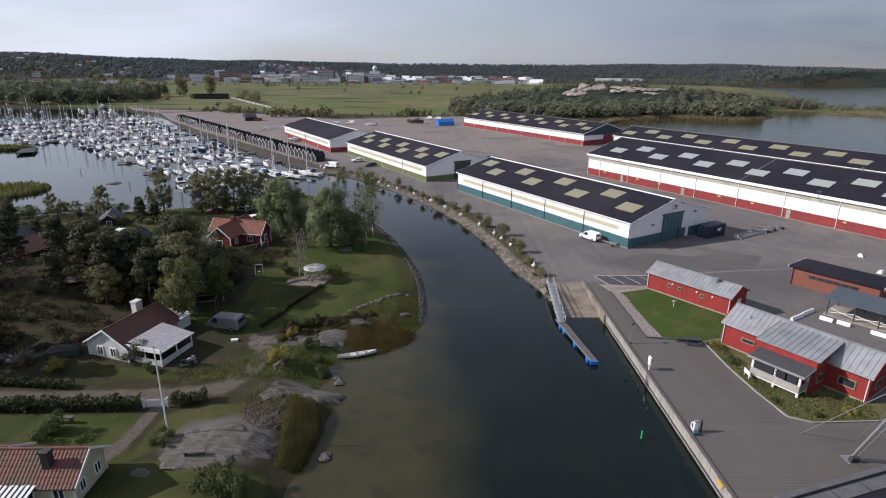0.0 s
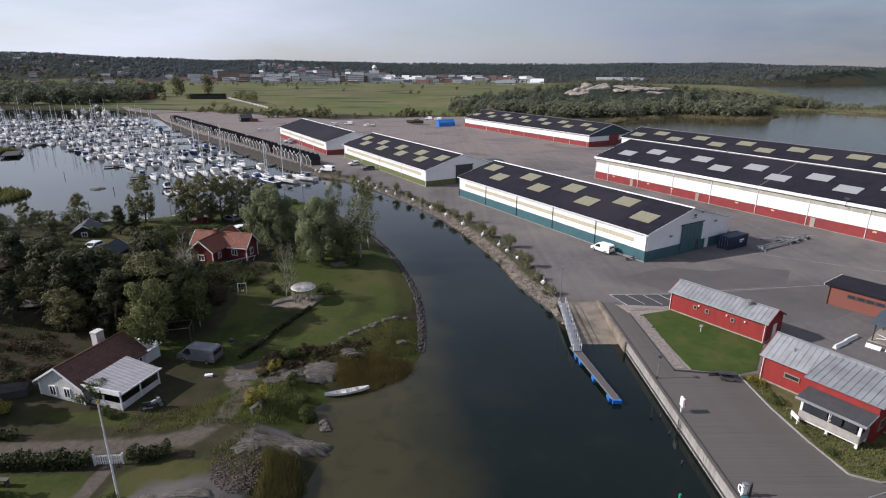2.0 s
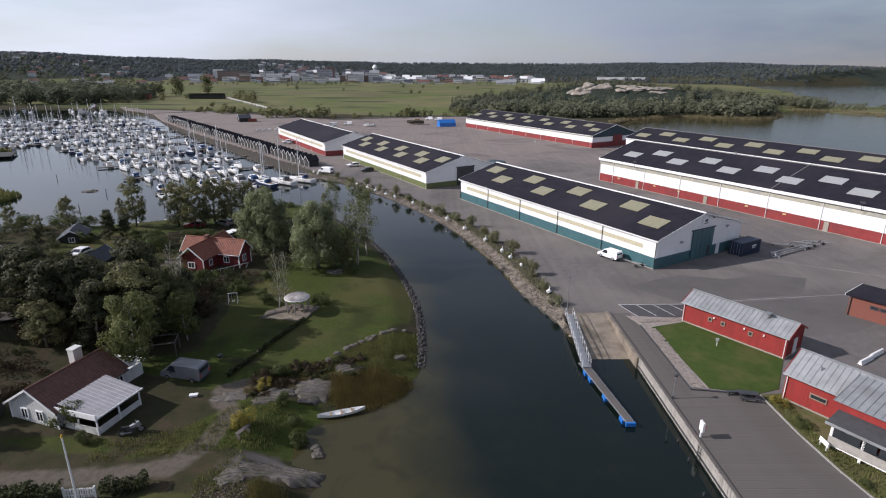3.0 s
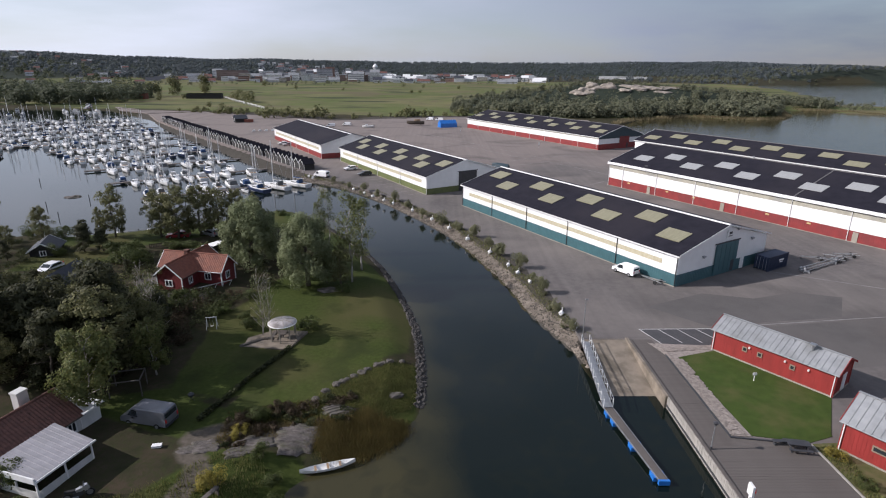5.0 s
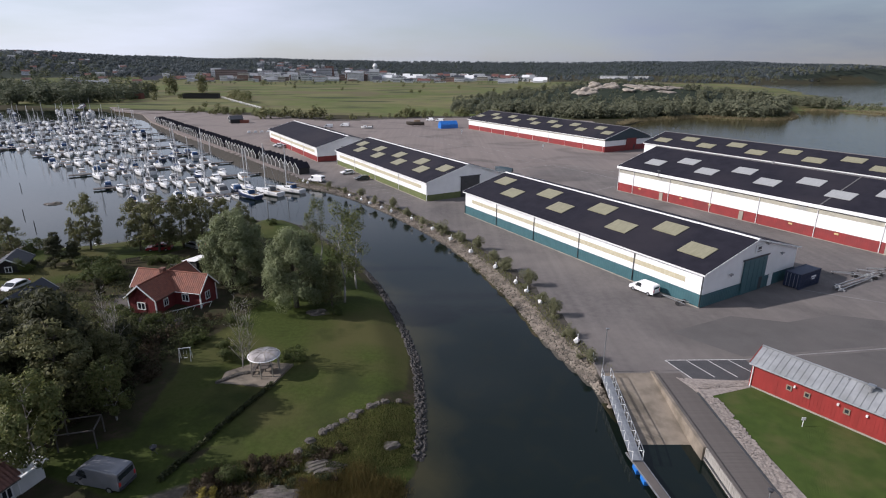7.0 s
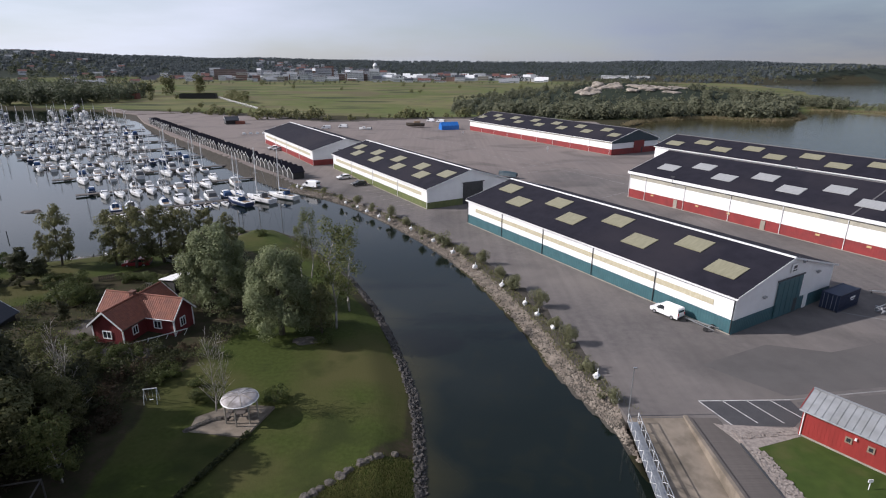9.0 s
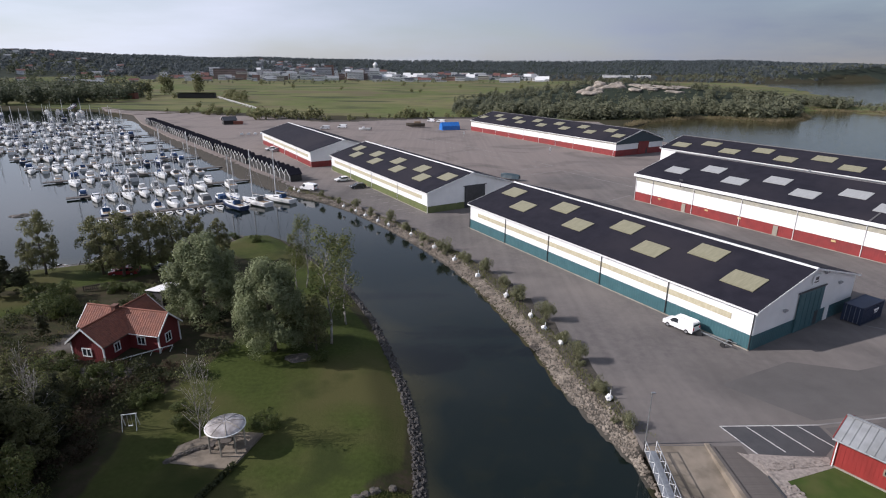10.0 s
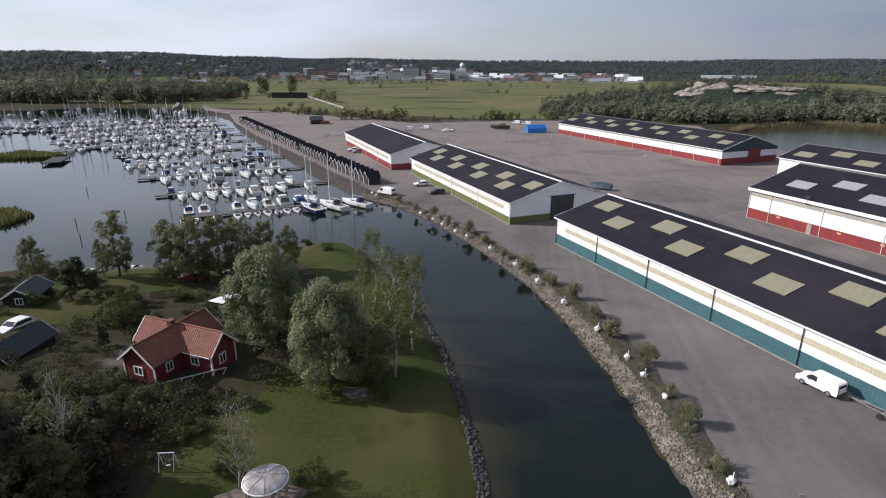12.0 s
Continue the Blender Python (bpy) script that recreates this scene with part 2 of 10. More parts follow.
# ---- ground ----
G = 1.3
SHORE_L = [(-16, -560), (-13, -60), (-12, 10), (-12.2, 41), (-11.4, 46.3), (-10.7, 51), (-9.3, 55.3), (-12.8, 57), (-13.1, 60), (-11.3, 63.3), (-6.6, 66.2), (-3.5, 68.6), (-1.3, 72.8), (-0.9, 79.6), (-1.4, 87.5), (-2.1, 92.6), (-3.3, 97.9), (-4.7, 103.1), (-6.6, 109.3), (-9.2, 116.8), (-12.5, 124), (-14.4, 128), (-23, 141.6), (-30.4, 152), (-36, 157), (-41, 156.5), (-43, 150), (-57, 142), (-65, 137.5)]
WATER_A = SHORE_L + [(-75, 134), (-82, 136), (-90, 130), (-140, 128), (-220, 150), (-330, 260), (-420, 400), (-357, 476), (-300, 480), (-251, 466), (-206, 416), (-180, 385), (-157, 348), (-125, 303), (-92, 259), (-65, 221), (-44, 197), (-31.1, 187.1), (-20.8, 176.2), (-11.5, 162.6), (-3.8, 149.6), (2.4, 137.8), (7.2, 125), (9.6, 116.8), (12.4, 106.7), (13.6, 99.8), (15.5, 93.4), (17.9, 86.7), (19.2, 78), (25.4, 77), (25.4, -560)]
WATER_B = [(100, 330), (135, 406), (188, 437), (221, 414), (248, 426), (264, 442), (303, 519), (331, 502), (346, 472), (357, 446), (420, 400), (1100, 330), (1100, -100), (260, 20), (156, 230), (112, 290)]
WATER_C = [(395, 580), (455, 548), (640, 520), (1600, 400), (3200, 1300), (1250, 1600), (829, 1360), (640, 1190), (560, 925), (470, 730)]
YARD = [(25.4, -300), (300, -300), (230, 60), (153, 226), (109, 288), (96, 330), (100, 395), (34, 418), (-27, 400), (-64, 382), (-172, 446), (-203, 424), (-174, 377), (-128, 312), (-92, 266), (-66, 232), (-41, 200), (-26.3, 186.5), (-17.8, 175.5), (-8.6, 163.8), (-1.8, 153.2), (4, 142.5), (8.6, 134), (12, 126.3), (15, 117), (16.6, 108.4), (18.3, 101), (18.8, 93.4), (19.3, 87.2), (25.4, 87.2)]


def distance_in(px, py, poly):
    """Distance to the outline, positive inside."""
    best = np.full(px.shape, 1e9)
    inside = np.zeros(px.shape, bool)
    n = len(poly)
    for i in range(n):
        (ax, ay), (bx, by) = poly[i], poly[(i + 1) % n]
        ex, ey = bx - ax, by - ay
        t = np.clip(((px - ax) * ex + (py - ay) * ey) / (ex * ex + ey * ey), 0, 1)
        best = np.minimum(best, np.hypot(px - ax - t * ex, py - ay - t * ey))
        if ay != by:
            cross = ((ay > py) != (by > py)) & (px < (bx - ax) * (py - ay) / (by - ay) + ax)
            inside ^= cross
    return np.where(inside, best, -best)


def bump2(x, y, cx, cy, rx, ry, h):
    return h * np.exp(-(((x - cx) / rx) ** 2 + ((y - cy) / ry) ** 2))


def waves(x, y, s, seed):
    """Cheap smooth noise from crossed waves, -1 to 1."""
    r = np.random.RandomState(seed)
    z = 0
    for k in range(7):
        a, p, q = r.uniform(0, 6.28), r.uniform(0, 6.28), r.uniform(0.6, 1.9)
        z = z + np.sin((x * np.cos(a) + y * np.sin(a)) / s * q + p)
    return z / 4.2


def land_height(x, y):
    """Height of dry land before the water is cut out of it."""
    h = 1.35 + 0 * x
    left = np.clip((-x - 5) / 30, 0, 1) * np.clip((170 - y) / 40, 0, 1)
    h = h + left * 0.4
    h = h + bump2(x, y, -37, 105, 7, 6, 0.5) + bump2(x, y, -62, 78, 16, 14, 4.0) + bump2(x, y, -52, 98, 16, 10, 0.8) + bump2(x, y, -75, 50, 18, 16, 3.0) + bump2(x, y, -19.5, 46, 4.5, 4, 0.5)
    h = h + bump2(x, y, -90, 100, 30, 22, 3.0)
    near = np.clip((300 - np.hypot(x, y - 60)) / 200, 0, 1) * np.clip((-x - 8) / 20, 0, 1)
    h = h + near * (0.18 * waves(x, y, 4, 1) + 0.35 * waves(x, y, 11, 2))
    far = np.clip((y - 420) / 300, 0, 1)
    h = h + far * (1.5 + 1.2 * waves(x, y, 60, 3))
    # the rocky, wooded headland and its bare crest
    h = h + bump2(x, y, 163, 552, 75, 55, 18.5) + bump2(x, y, 250, 530, 45, 45, 8) + bump2(x, y, 60, 560, 60, 40, 4)
    # the wooded hills
    d = np.hypot(x, y)
    az = np.arctan2(x, y)
    ridge = np.interp(az, (-0.85, -0.66, -0.55, -0.4, -0.25, 0.0, 0.3, 0.5, 0.7), (53, 52, 49, 44, 42, 42, 45, 42, 28)) + 1.6 * np.sin(az * 19) + 1.3 * np.sin(az * 43 + 1)
    start = 1500 + 350 * np.sin(az * 5 + 1) - 450 * np.exp(-((az + 0.75) / 0.2) ** 2)
    s = np.clip((d - start) / 900, 0, 1)
    h = h + np.where(y > 0, 1, 0.4) * s * s * (3 - 2 * s) * ridge
    return h


def ground_height(x, y):
    h = land_height(x, y)
    a, b, c = distance_in(x, y, WATER_A), distance_in(x, y, WATER_B), distance_in(x, y, WATER_C)
    slope = np.where(x > -1, 0.42, 0.33)
    h = np.where(a > 0, -np.minimum(2.2, 0.12 * a + 0.05) , np.minimum(h, 0.02 - a * slope + 0.0))
    h = np.where(b > 0, -1.5, np.where(b > -6, np.minimum(h, 0.02 - b * 0.22), h))
    h = np.where(c > 0, -1.5, np.where(c > -20, np.minimum(h, 0.02 - c * 0.1), h))
    y_in = distance_in(x, y, YARD)
    h = np.where(y_in > 0.3, np.minimum(h, 1.15), h)
    h = np.where((x > 19.0) & (x < 26) & (y > 62) & (y < 87.6), np.minimum(h, -2.2), h)
    return h


def spaced(lo, hi, step, far_lo, far_hi, grow=1.12):
    mid = list(np.arange(lo, hi + step / 2, step))
    s, v, up = step, hi, []
    while v < far_hi:
        s *= grow
        v += s
        up.append(v)
    s, v, down = step, lo, []
    while v > far_lo:
        s *= grow
        v -= s
        down.append(v)
    return np.array(down[::-1] + mid + up)


def field(name, xs, ys, hfun, material):
    X, Y = np.meshgrid(xs, ys)
    Z = hfun(X, Y)
    nx, ny = len(xs), len(ys)
    co = np.stack([X, Y, Z], -1).reshape(-1, 3)
    i = np.arange(nx * ny).reshape(ny, nx)
    quads = np.stack([i[:-1, :-1], i[:-1, 1:], i[1:, 1:], i[1:, :-1]], -1).reshape(-1, 4)
    me = bpy.data.meshes.new(name)
    me.vertices.add(len(co))
    me.vertices.foreach_set("co", co.ravel())
    me.loops.add(quads.size)
    me.loops.foreach_set("vertex_index", quads.ravel().astype(np.int32))
    me.polygons.add(len(quads))
    me.polygons.foreach_set("loop_start", np.arange(0, quads.size, 4, dtype=np.int32))
    me.polygons.foreach_set("use_smooth", np.ones(len(quads), bool))
    me.update()
    me.validate()
    me.materials.append(material)
    return me, X, Y, Z


def cover_material():
    """Soil, lawn, gravel path, rock, field, forest floor and seabed, mixed by the masks stored on the sheet."""
    ma = bpy.data.materials.new("land_cover")
    ma.use_nodes = True
    nt = ma.node_tree
    bs = nt.nodes["Principled BSDF"]
    bs.inputs["Roughness"].default_value, bs.inputs["Specular IOR Level"].default_value = 0.95, 0.1
    co = nt.nodes.new("ShaderNodeTexCoord")

    def nz(scale, detail=5):
        t = nt.nodes.new("ShaderNodeTexNoise")
        t.inputs["Scale"].default_value, t.inputs["Detail"].default_value = scale, detail
        nt.links.new(co.outputs["Object"], t.inputs["Vector"])
        return t.outputs["Fac"]

    def rng(v, lo, hi):
        m = nt.nodes.new("ShaderNodeMapRange")
        m.inputs["From Min"].default_value, m.inputs["From Max"].default_value = lo, hi
        nt.links.new(v, m.inputs["Value"])
        return m.outputs["Result"]

    def mix(f, a, b):
        m = nt.nodes.new("ShaderNodeMix")
        m.data_type = "RGBA"
        nt.links.new(f, m.inputs["Factor"])
        for k, v in (("A", a), ("B", b)):
            if isinstance(v, tuple):
                m.inputs[k].default_value = (*v, 1)
            else:
                nt.links.new(v, m.inputs[k])
        return m.outputs["Result"]

    def add(a, b, k):
        m = nt.nodes.new("ShaderNodeMath")
        m.operation = "MULTIPLY_ADD"
        m.inputs[1].default_value = k
        nt.links.new(b, m.inputs[0])
        nt.links.new(a, m.inputs[2])
        return m.outputs["Value"]

    fine, mid, big, wide = nz(2.2), nz(0.45), nz(0.07), nz(0.012)
    col = mix(rng(mid, 0.35, 0.65), (0.029, 0.03, 0.015), (0.055, 0.042, 0.028))
    col = mix(rng(fine, 0.45, 0.7), col, (0.034, 0.038, 0.016))
    lawn = mix(rng(fine, 0.3, 0.7), (0.035, 0.049, 0.011), (0.052, 0.067, 0.017))
    lawn = mix(rng(big, 0.45, 0.62), lawn, (0.068, 0.066, 0.025))
    lawn = mix(rng(nz(0.16, 6), 0.52, 0.68), lawn, (0.031, 0.040, 0.012))
    path = mix(rng(fine, 0.3, 0.7), (0.12, 0.102, 0.084), (0.08, 0.07, 0.055))
    rock = mix(rng(mid, 0.3, 0.7), (0.13, 0.118, 0.11), (0.085, 0.077, 0.07))
    st = nt.nodes.new("ShaderNodeTexNoise")
    st.inputs["Scale"].default_value, st.inputs["Detail"].default_value = 1.0, 4
    sm = nt.nodes.new("ShaderNodeMapping")
    sm.inputs["Scale"].default_value = (0.008, 0.026, 1)
    nt.links.new(co.outputs["Object"], sm.inputs["Vector"])
    nt.links.new(sm.outputs["Vector"], st.inputs["Vector"])
    fld = mix(rng(big, 0.35, 0.65), (0.11, 0.128, 0.045), (0.085, 0.104, 0.036))
    fld = mix(rng(wide, 0.45, 0.62), fld, (0.145, 0.138, 0.066))
    fld = mix(rng(st.outputs["Fac"], 0.5, 0.6), fld, (0.12, 0.105, 0.06))
    fld = mix(rng(st.outputs["Fac"], 0.42, 0.34), fld, (0.05, 0.058, 0.03))
    wood = mix(rng(big, 0.3, 0.7), (0.022, 0.03, 0.022), (0.034, 0.042, 0.03))
    bank = mix(rng(fine, 0.3, 0.7), (0.085, 0.076, 0.065), (0.05, 0.046, 0.038))
    for name, layers in (("cover_near", (lawn, path, rock)), ("cover_far", (fld, wood, bank))):
        at = nt.nodes.new("ShaderNodeAttribute")
        at.attribute_name = name
        sep = nt.nodes.new("ShaderNodeSeparateColor")
        nt.links.new(at.outputs["Color"], sep.inputs["Color"])
        for ch, layer in zip(("Red", "Green", "Blue"), layers):
            f = rng(add(sep.outputs[ch], mid if name == "cover_near" else big, 0.5), 0.62, 0.82)
            col = mix(f, col, layer)
    nt.links.new(col, bs.inputs["Base Color"])
    bp = nt.nodes.new("ShaderNodeBump")
    bp.inputs["Strength"].default_value, bp.inputs["Distance"].default_value = 0.3, 0.1
    nt.links.new(nz(4.0, 6), bp.inputs["Height"])
    nt.links.new(bp.outputs["Normal"], bs.inputs["Normal"])
    return ma


def water_material():
    """Still water over mud: brown where it is shallow, green-black where it is deep."""
    ma = bpy.data.materials.new("water")
    ma.use_nodes = True
    nt = ma.node_tree
    bs = nt.nodes["Principled BSDF"]
    bs.inputs["Roughness"].default_value, bs.inputs["IOR"].default_value = 0.07, 1.33
    at = nt.nodes.new("ShaderNodeAttribute")
    at.attribute_name = "shallow"
    co = nt.nodes.new("ShaderNodeTexCoord")
    n1 = nt.nodes.new("ShaderNodeTexNoise")
    n1.inputs["Scale"].default_value, n1.inputs["Detail"].default_value = 0.16, 4
    n2 = nt.nodes.new("ShaderNodeTexNoise")
    n2.inputs["Scale"].default_value, n2.inputs["Detail"].default_value = 1.3, 3
    mp = nt.nodes.new("ShaderNodeMapping")
    mp.inputs["Scale"].default_value = (0.6, 1.3, 1)
    nt.links.new(co.outputs["Object"], mp.inputs["Vector"])
    nt.links.new(co.outputs["Object"], n1.inputs["Vector"])
    nt.links.new(mp.outputs["Vector"], n2.inputs["Vector"])
    m = nt.nodes.new("ShaderNodeMath")
    m.operation = "MULTIPLY_ADD"
    m.inputs[1].default_value = 0.5
    nt.links.new(n1.outputs["Fac"], m.inputs[0])
    nt.links.new(at.outputs["Fac"], m.inputs[2])
    r = nt.nodes.new("ShaderNodeMapRange")
    r.inputs["From Min"].default_value, r.inputs["From Max"].default_value = 0.3, 1.15
    nt.links.new(m.outputs["Value"], r.inputs["Value"])
    mx = nt.nodes.new("ShaderNodeMix")
    mx.data_type = "RGBA"
    mx.inputs["A"].default_value, mx.inputs["B"].default_value = (0.0045, 0.0085, 0.007, 1), (0.04, 0.036, 0.015, 1)
    nt.links.new(r.outputs["Result"], mx.inputs["Factor"])
    weed = nt.nodes.new("ShaderNodeTexNoise")
    weed.inputs["Scale"].default_value, weed.inputs["Detail"].default_value, weed.inputs["Distortion"].default_value = 0.33, 7, 0.8
    nt.links.new(co.outputs["Object"], weed.inputs["Vector"])
    wr = nt.nodes.new("ShaderNodeMapRange")
    wr.inputs["From Min"].default_value, wr.inputs["From Max"].default_value = 0.52, 0.68
    wr.inputs["To Max"].default_value = 0.4
    nt.links.new(weed.outputs["Fac"], wr.inputs["Value"])
    mw = nt.nodes.new("ShaderNodeMix")
    mw.data_type = "RGBA"
    mw.inputs["B"].default_value = (0.011, 0.013, 0.007, 1)
    nt.links.new(wr.outputs["Result"], mw.inputs["Factor"])
    nt.links.new(mx.outputs["Result"], mw.inputs["A"])
    nt.links.new(mw.outputs["Result"], bs.inputs["Base Color"])
    bp = nt.nodes.new("ShaderNodeBump")
    bp.inputs["Distance"].default_value = 0.05
    wind = nt.nodes.new("ShaderNodeAttribute")
    wind.attribute_name = "ruffled"
    ws = nt.nodes.new("ShaderNodeMapRange")
    ws.inputs["To Min"].default_value, ws.inputs["To Max"].default_value = 0.16, 1.0
    nt.links.new(wind.outputs["Fac"], ws.inputs["Value"])
    nt.links.new(ws.outputs["Result"], bp.inputs["Strength"])
    nt.links.new(n2.outputs["Fac"], bp.inputs["Height"])
    nt.links.new(bp.outputs["Normal"], bs.inputs["Normal"])
    return ma


def soft(poly, x, y, edge=1.5):
    return np.clip(distance_in(x, y, poly) / edge * 0.5 + 0.5, 0, 1)


def near_line(pts, x, y, half, edge=1.0):
    best = np.full(x.shape, 1e9)
    for (ax, ay), (bx, by) in zip(pts, pts[1:]):
        ex, ey = bx - ax, by - ay
        t = np.clip(((x - ax) * ex + (y - ay) * ey) / (ex * ex + ey * ey), 0, 1)
        best = np.minimum(best, np.hypot(x - ax - t * ex, y - ay - t * ey))
    return np.clip((half - best) / edge * 0.5 + 0.5, 0, 1)


def set_colour(me, name, r, g, b):
    at = me.color_attributes.new(name, "FLOAT_COLOR", "POINT")
    v = np.stack([r, g, b, np.ones_like(r)], -1).astype(np.float32)
    at.data.foreach_set("color", v.ravel())


gx, gy = spaced(-100, 40, 1.0, -4300, 4300, 1.09), spaced(28, 170, 1.0, -600, 4600, 1.05)
ground_me, GX, GY, GZ = field("ground", gx, gy, ground_height, cover_material())
ground = tagged(new("ground", ground_me), "uneven land with lawns, rough grass, fields and wooded hills", "ground", kind="structure")
LAWNS = [[(-28.4, 86), (-28, 75), (-22, 73.5), (-14, 75.5), (-8, 80), (-3, 85), (-3, 97), (-8, 110), (-13, 119), (-20, 124), (-24, 110), (-26, 100), (-27.5, 96), (-30, 91.5)], [(-60, 48.2), (-29.2, 50.2), (-27.8, 44), (-29.5, 30), (-60, 30)], [(-26.2, 50.8), (-22.5, 52), (-22.5, 48.5), (-26, 43), (-20, 42.2), (-14, 42), (-13, 30), (-28, 30)], [(-43, 156), (-36, 157), (-23, 141), (-14, 126.5), (-20, 121), (-30, 134), (-45, 146)], [(-76, 134), (-45, 147), (-40, 136), (-50, 127), (-58, 121), (-72, 121)], [(-42, 58.6), (-33, 56.5), (-28.5, 57), (-30, 58.4), (-34, 58.8)], [(-22, 69.6), (-14, 69.8), (-12, 72), (-12, 77.5), (-20, 73.5)], [(-68, 106), (-58, 112), (-52, 118), (-60, 120), (-70, 116)], [(-34, 70.5), (-22, 66.5), (-20, 71), (-28, 75), (-34, 73)], [(-27, 56), (-20, 57.5), (-16.5, 57.5), (-12.3, 57.2), (-10.6, 60), (-11.5, 65.2), (-20, 65.5), (-23, 61)], [(-12.5, 69.5), (-10.6, 65.8), (-6.5, 65.3), (-1.8, 70.5), (-1.2, 82), (-8, 81), (-13, 75)], [(-23.5, 51.8), (-24, 48.4), (-19, 48.4), (-19.5, 51.8)], [(-25, 43), (-20, 42), (-14, 41.5), (-12.8, 36), (-26, 36)]]
m_lawn = np.max([soft(p, GX, GY, 1.2) for p in LAWNS], 0)
m_path = np.maximum.reduce([0.78 * near_line([(-60, 52.6), (-45, 52.4), (-36, 53), (-27, 54), (-22.3, 55), (-20.4, 59), (-20.2, 63.2), (-22.0, 65.4)], GX, GY, 1.3), 0.3 * near_line([(-22.0, 65.4), (-24, 66.5), (-30, 67.6)], GX, GY, 1.0), near_line([(-28.0, 51.3), (-28.2, 46), (-29.8, 40), (-30.4, 34)], GX, GY, 0.7, 0.5), 0.7 * near_line([(-17.5, 69.5), (-22.6, 67.2)], GX, GY, 1.3), 0.75 * near_line([(-45, 104), (-45, 112), (-40, 117)], GX, GY, 1.6)])
m_rock = np.clip(sum(bump2(GX, GY, *q) for q in ((-19.5, 46, 6, 4, 1), (-15, 55.5, 3.5, 2.2, 1), (-38, 98.2, 5, 1.6, 0.75), (-55, 76, 5, 3, 0.5), (-48, 61, 3, 2, 0.6), (-13.5, 67.5, 3.5, 1.6, 0.9), (-42, 153, 3, 2, 0.8), (-44, 106, 5, 6, 0.6))), 0, 1)
set_colour(ground_me, "cover_near", m_lawn.ravel(), m_path.ravel(), m_rock.ravel())
far_d = np.hypot(GX, GY)
m_field = np.clip((GY - 395 + 0.25 * np.minimum(GX, 0)) / 30, 0, 1) * np.clip((1350 - far_d) / 100, 0, 1)
m_wood = 0.9 * soft([(96, 408), (186, 441), (248, 432), (300, 524), (320, 560), (290, 620), (200, 640), (60, 600), (20, 540), (10, 445)], GX, GY, 12) + np.clip((GZ - 8) / 6, 0, 1) * (far_d > 900) + 0.9 * (far_d > 1900)
m_bank = np.clip((GX + 215) / 5, 0, 1) * np.clip((60 - np.abs(distance_in(GX, GY, YARD)) * np.where(GY > 175, 4.5, 12)) / 20, 0, 1) * (GY < 440) * (GX < 60)
set_colour(ground_me, "cover_far", m_field.ravel(), np.clip(m_wood, 0, 1).ravel(), m_bank.ravel())

wx, wy = spaced(-100, 40, 1.0, -4300, 4300, 1.2), spaced(10, 170, 1.0, -600, 4600, 1.2)
water_me, WX, WY, WZ = field("water", wx, wy, lambda x, y: 0 * x, water_material())
edge = -distance_in(WX, WY, [(60, 0), (60, 77), (25.4, 77)] + [(3.5, 30), (3, 45), (1.5, 60), (0.5, 70), (0.5, 80), (-1, 92), (-6, 110), (-14, 128), (-30, 153), (-43, 152), (-60, 141), (-75, 137), (-95, 133), (-300, 200), (-420, 420), (-250, 480), (-100, 300), (20, 300), (60, 200), (200, 200), (200, 0)])
edge = edge + 2.6 * waves(WX, WY, 5, 8) + 1.8 * waves(WX, WY, 2.2, 18)
shallow = np.clip(0.42 + edge / 11, 0, 1) * (WY < 170) * (WX > -130) * np.clip((10.5 - WX + 1.6 * waves(WX, WY, 7, 28)) / 9, 0, 1)
shallow = np.where(WX > 60, 1.0, shallow)
at = water_me.attributes.new("shallow", "FLOAT", "POINT")
at.data.foreach_set("value", shallow.ravel().astype(np.float32))
at = water_me.attributes.new("ruffled", "FLOAT", "POINT")
at.data.foreach_set("value", (np.where(WX > 60, 0.85, 0.0) + 0.15 * np.clip((WX - 330) / 200, 0, 1)).ravel().astype(np.float32))
tagged(new("water", water_me), "calm dark green water of a canal, marina and lake", "water", kind="structure")

sh = Shape()
sh.slab(YARD, -1.5, G)
single("yard", sh, M_ASPHALT, "wide worn grey asphalt yard along the canal", "pavement", kind="structure")

# ---- warehouses ----
RZ = 30.5


def corrugated(x0, x1, z0, z1, pitch=0.35, depth=0.014):
    """A ribbed sheet in the xz plane, its outside towards -y."""
    n = max(2, int((x1 - x0) / pitch))
    v, f = [], []
    xs = []
    for i in range(n):
        a = x0 + (x1 - x0) * i / n
        w = (x1 - x0) / n
        xs += [(a, 0), (a + 0.55 * w, 0), (a + 0.65 * w, -depth), (a + 0.9 * w, -depth)]
    xs.append((x1, 0))
    for x, y in xs:
        v += [(x, y, z0), (x, y, z1)]
    for i in range(len(xs) - 1):
        f.append((2 * i, 2 * i + 2, 2 * i + 3, 2 * i + 1))
    return v, f


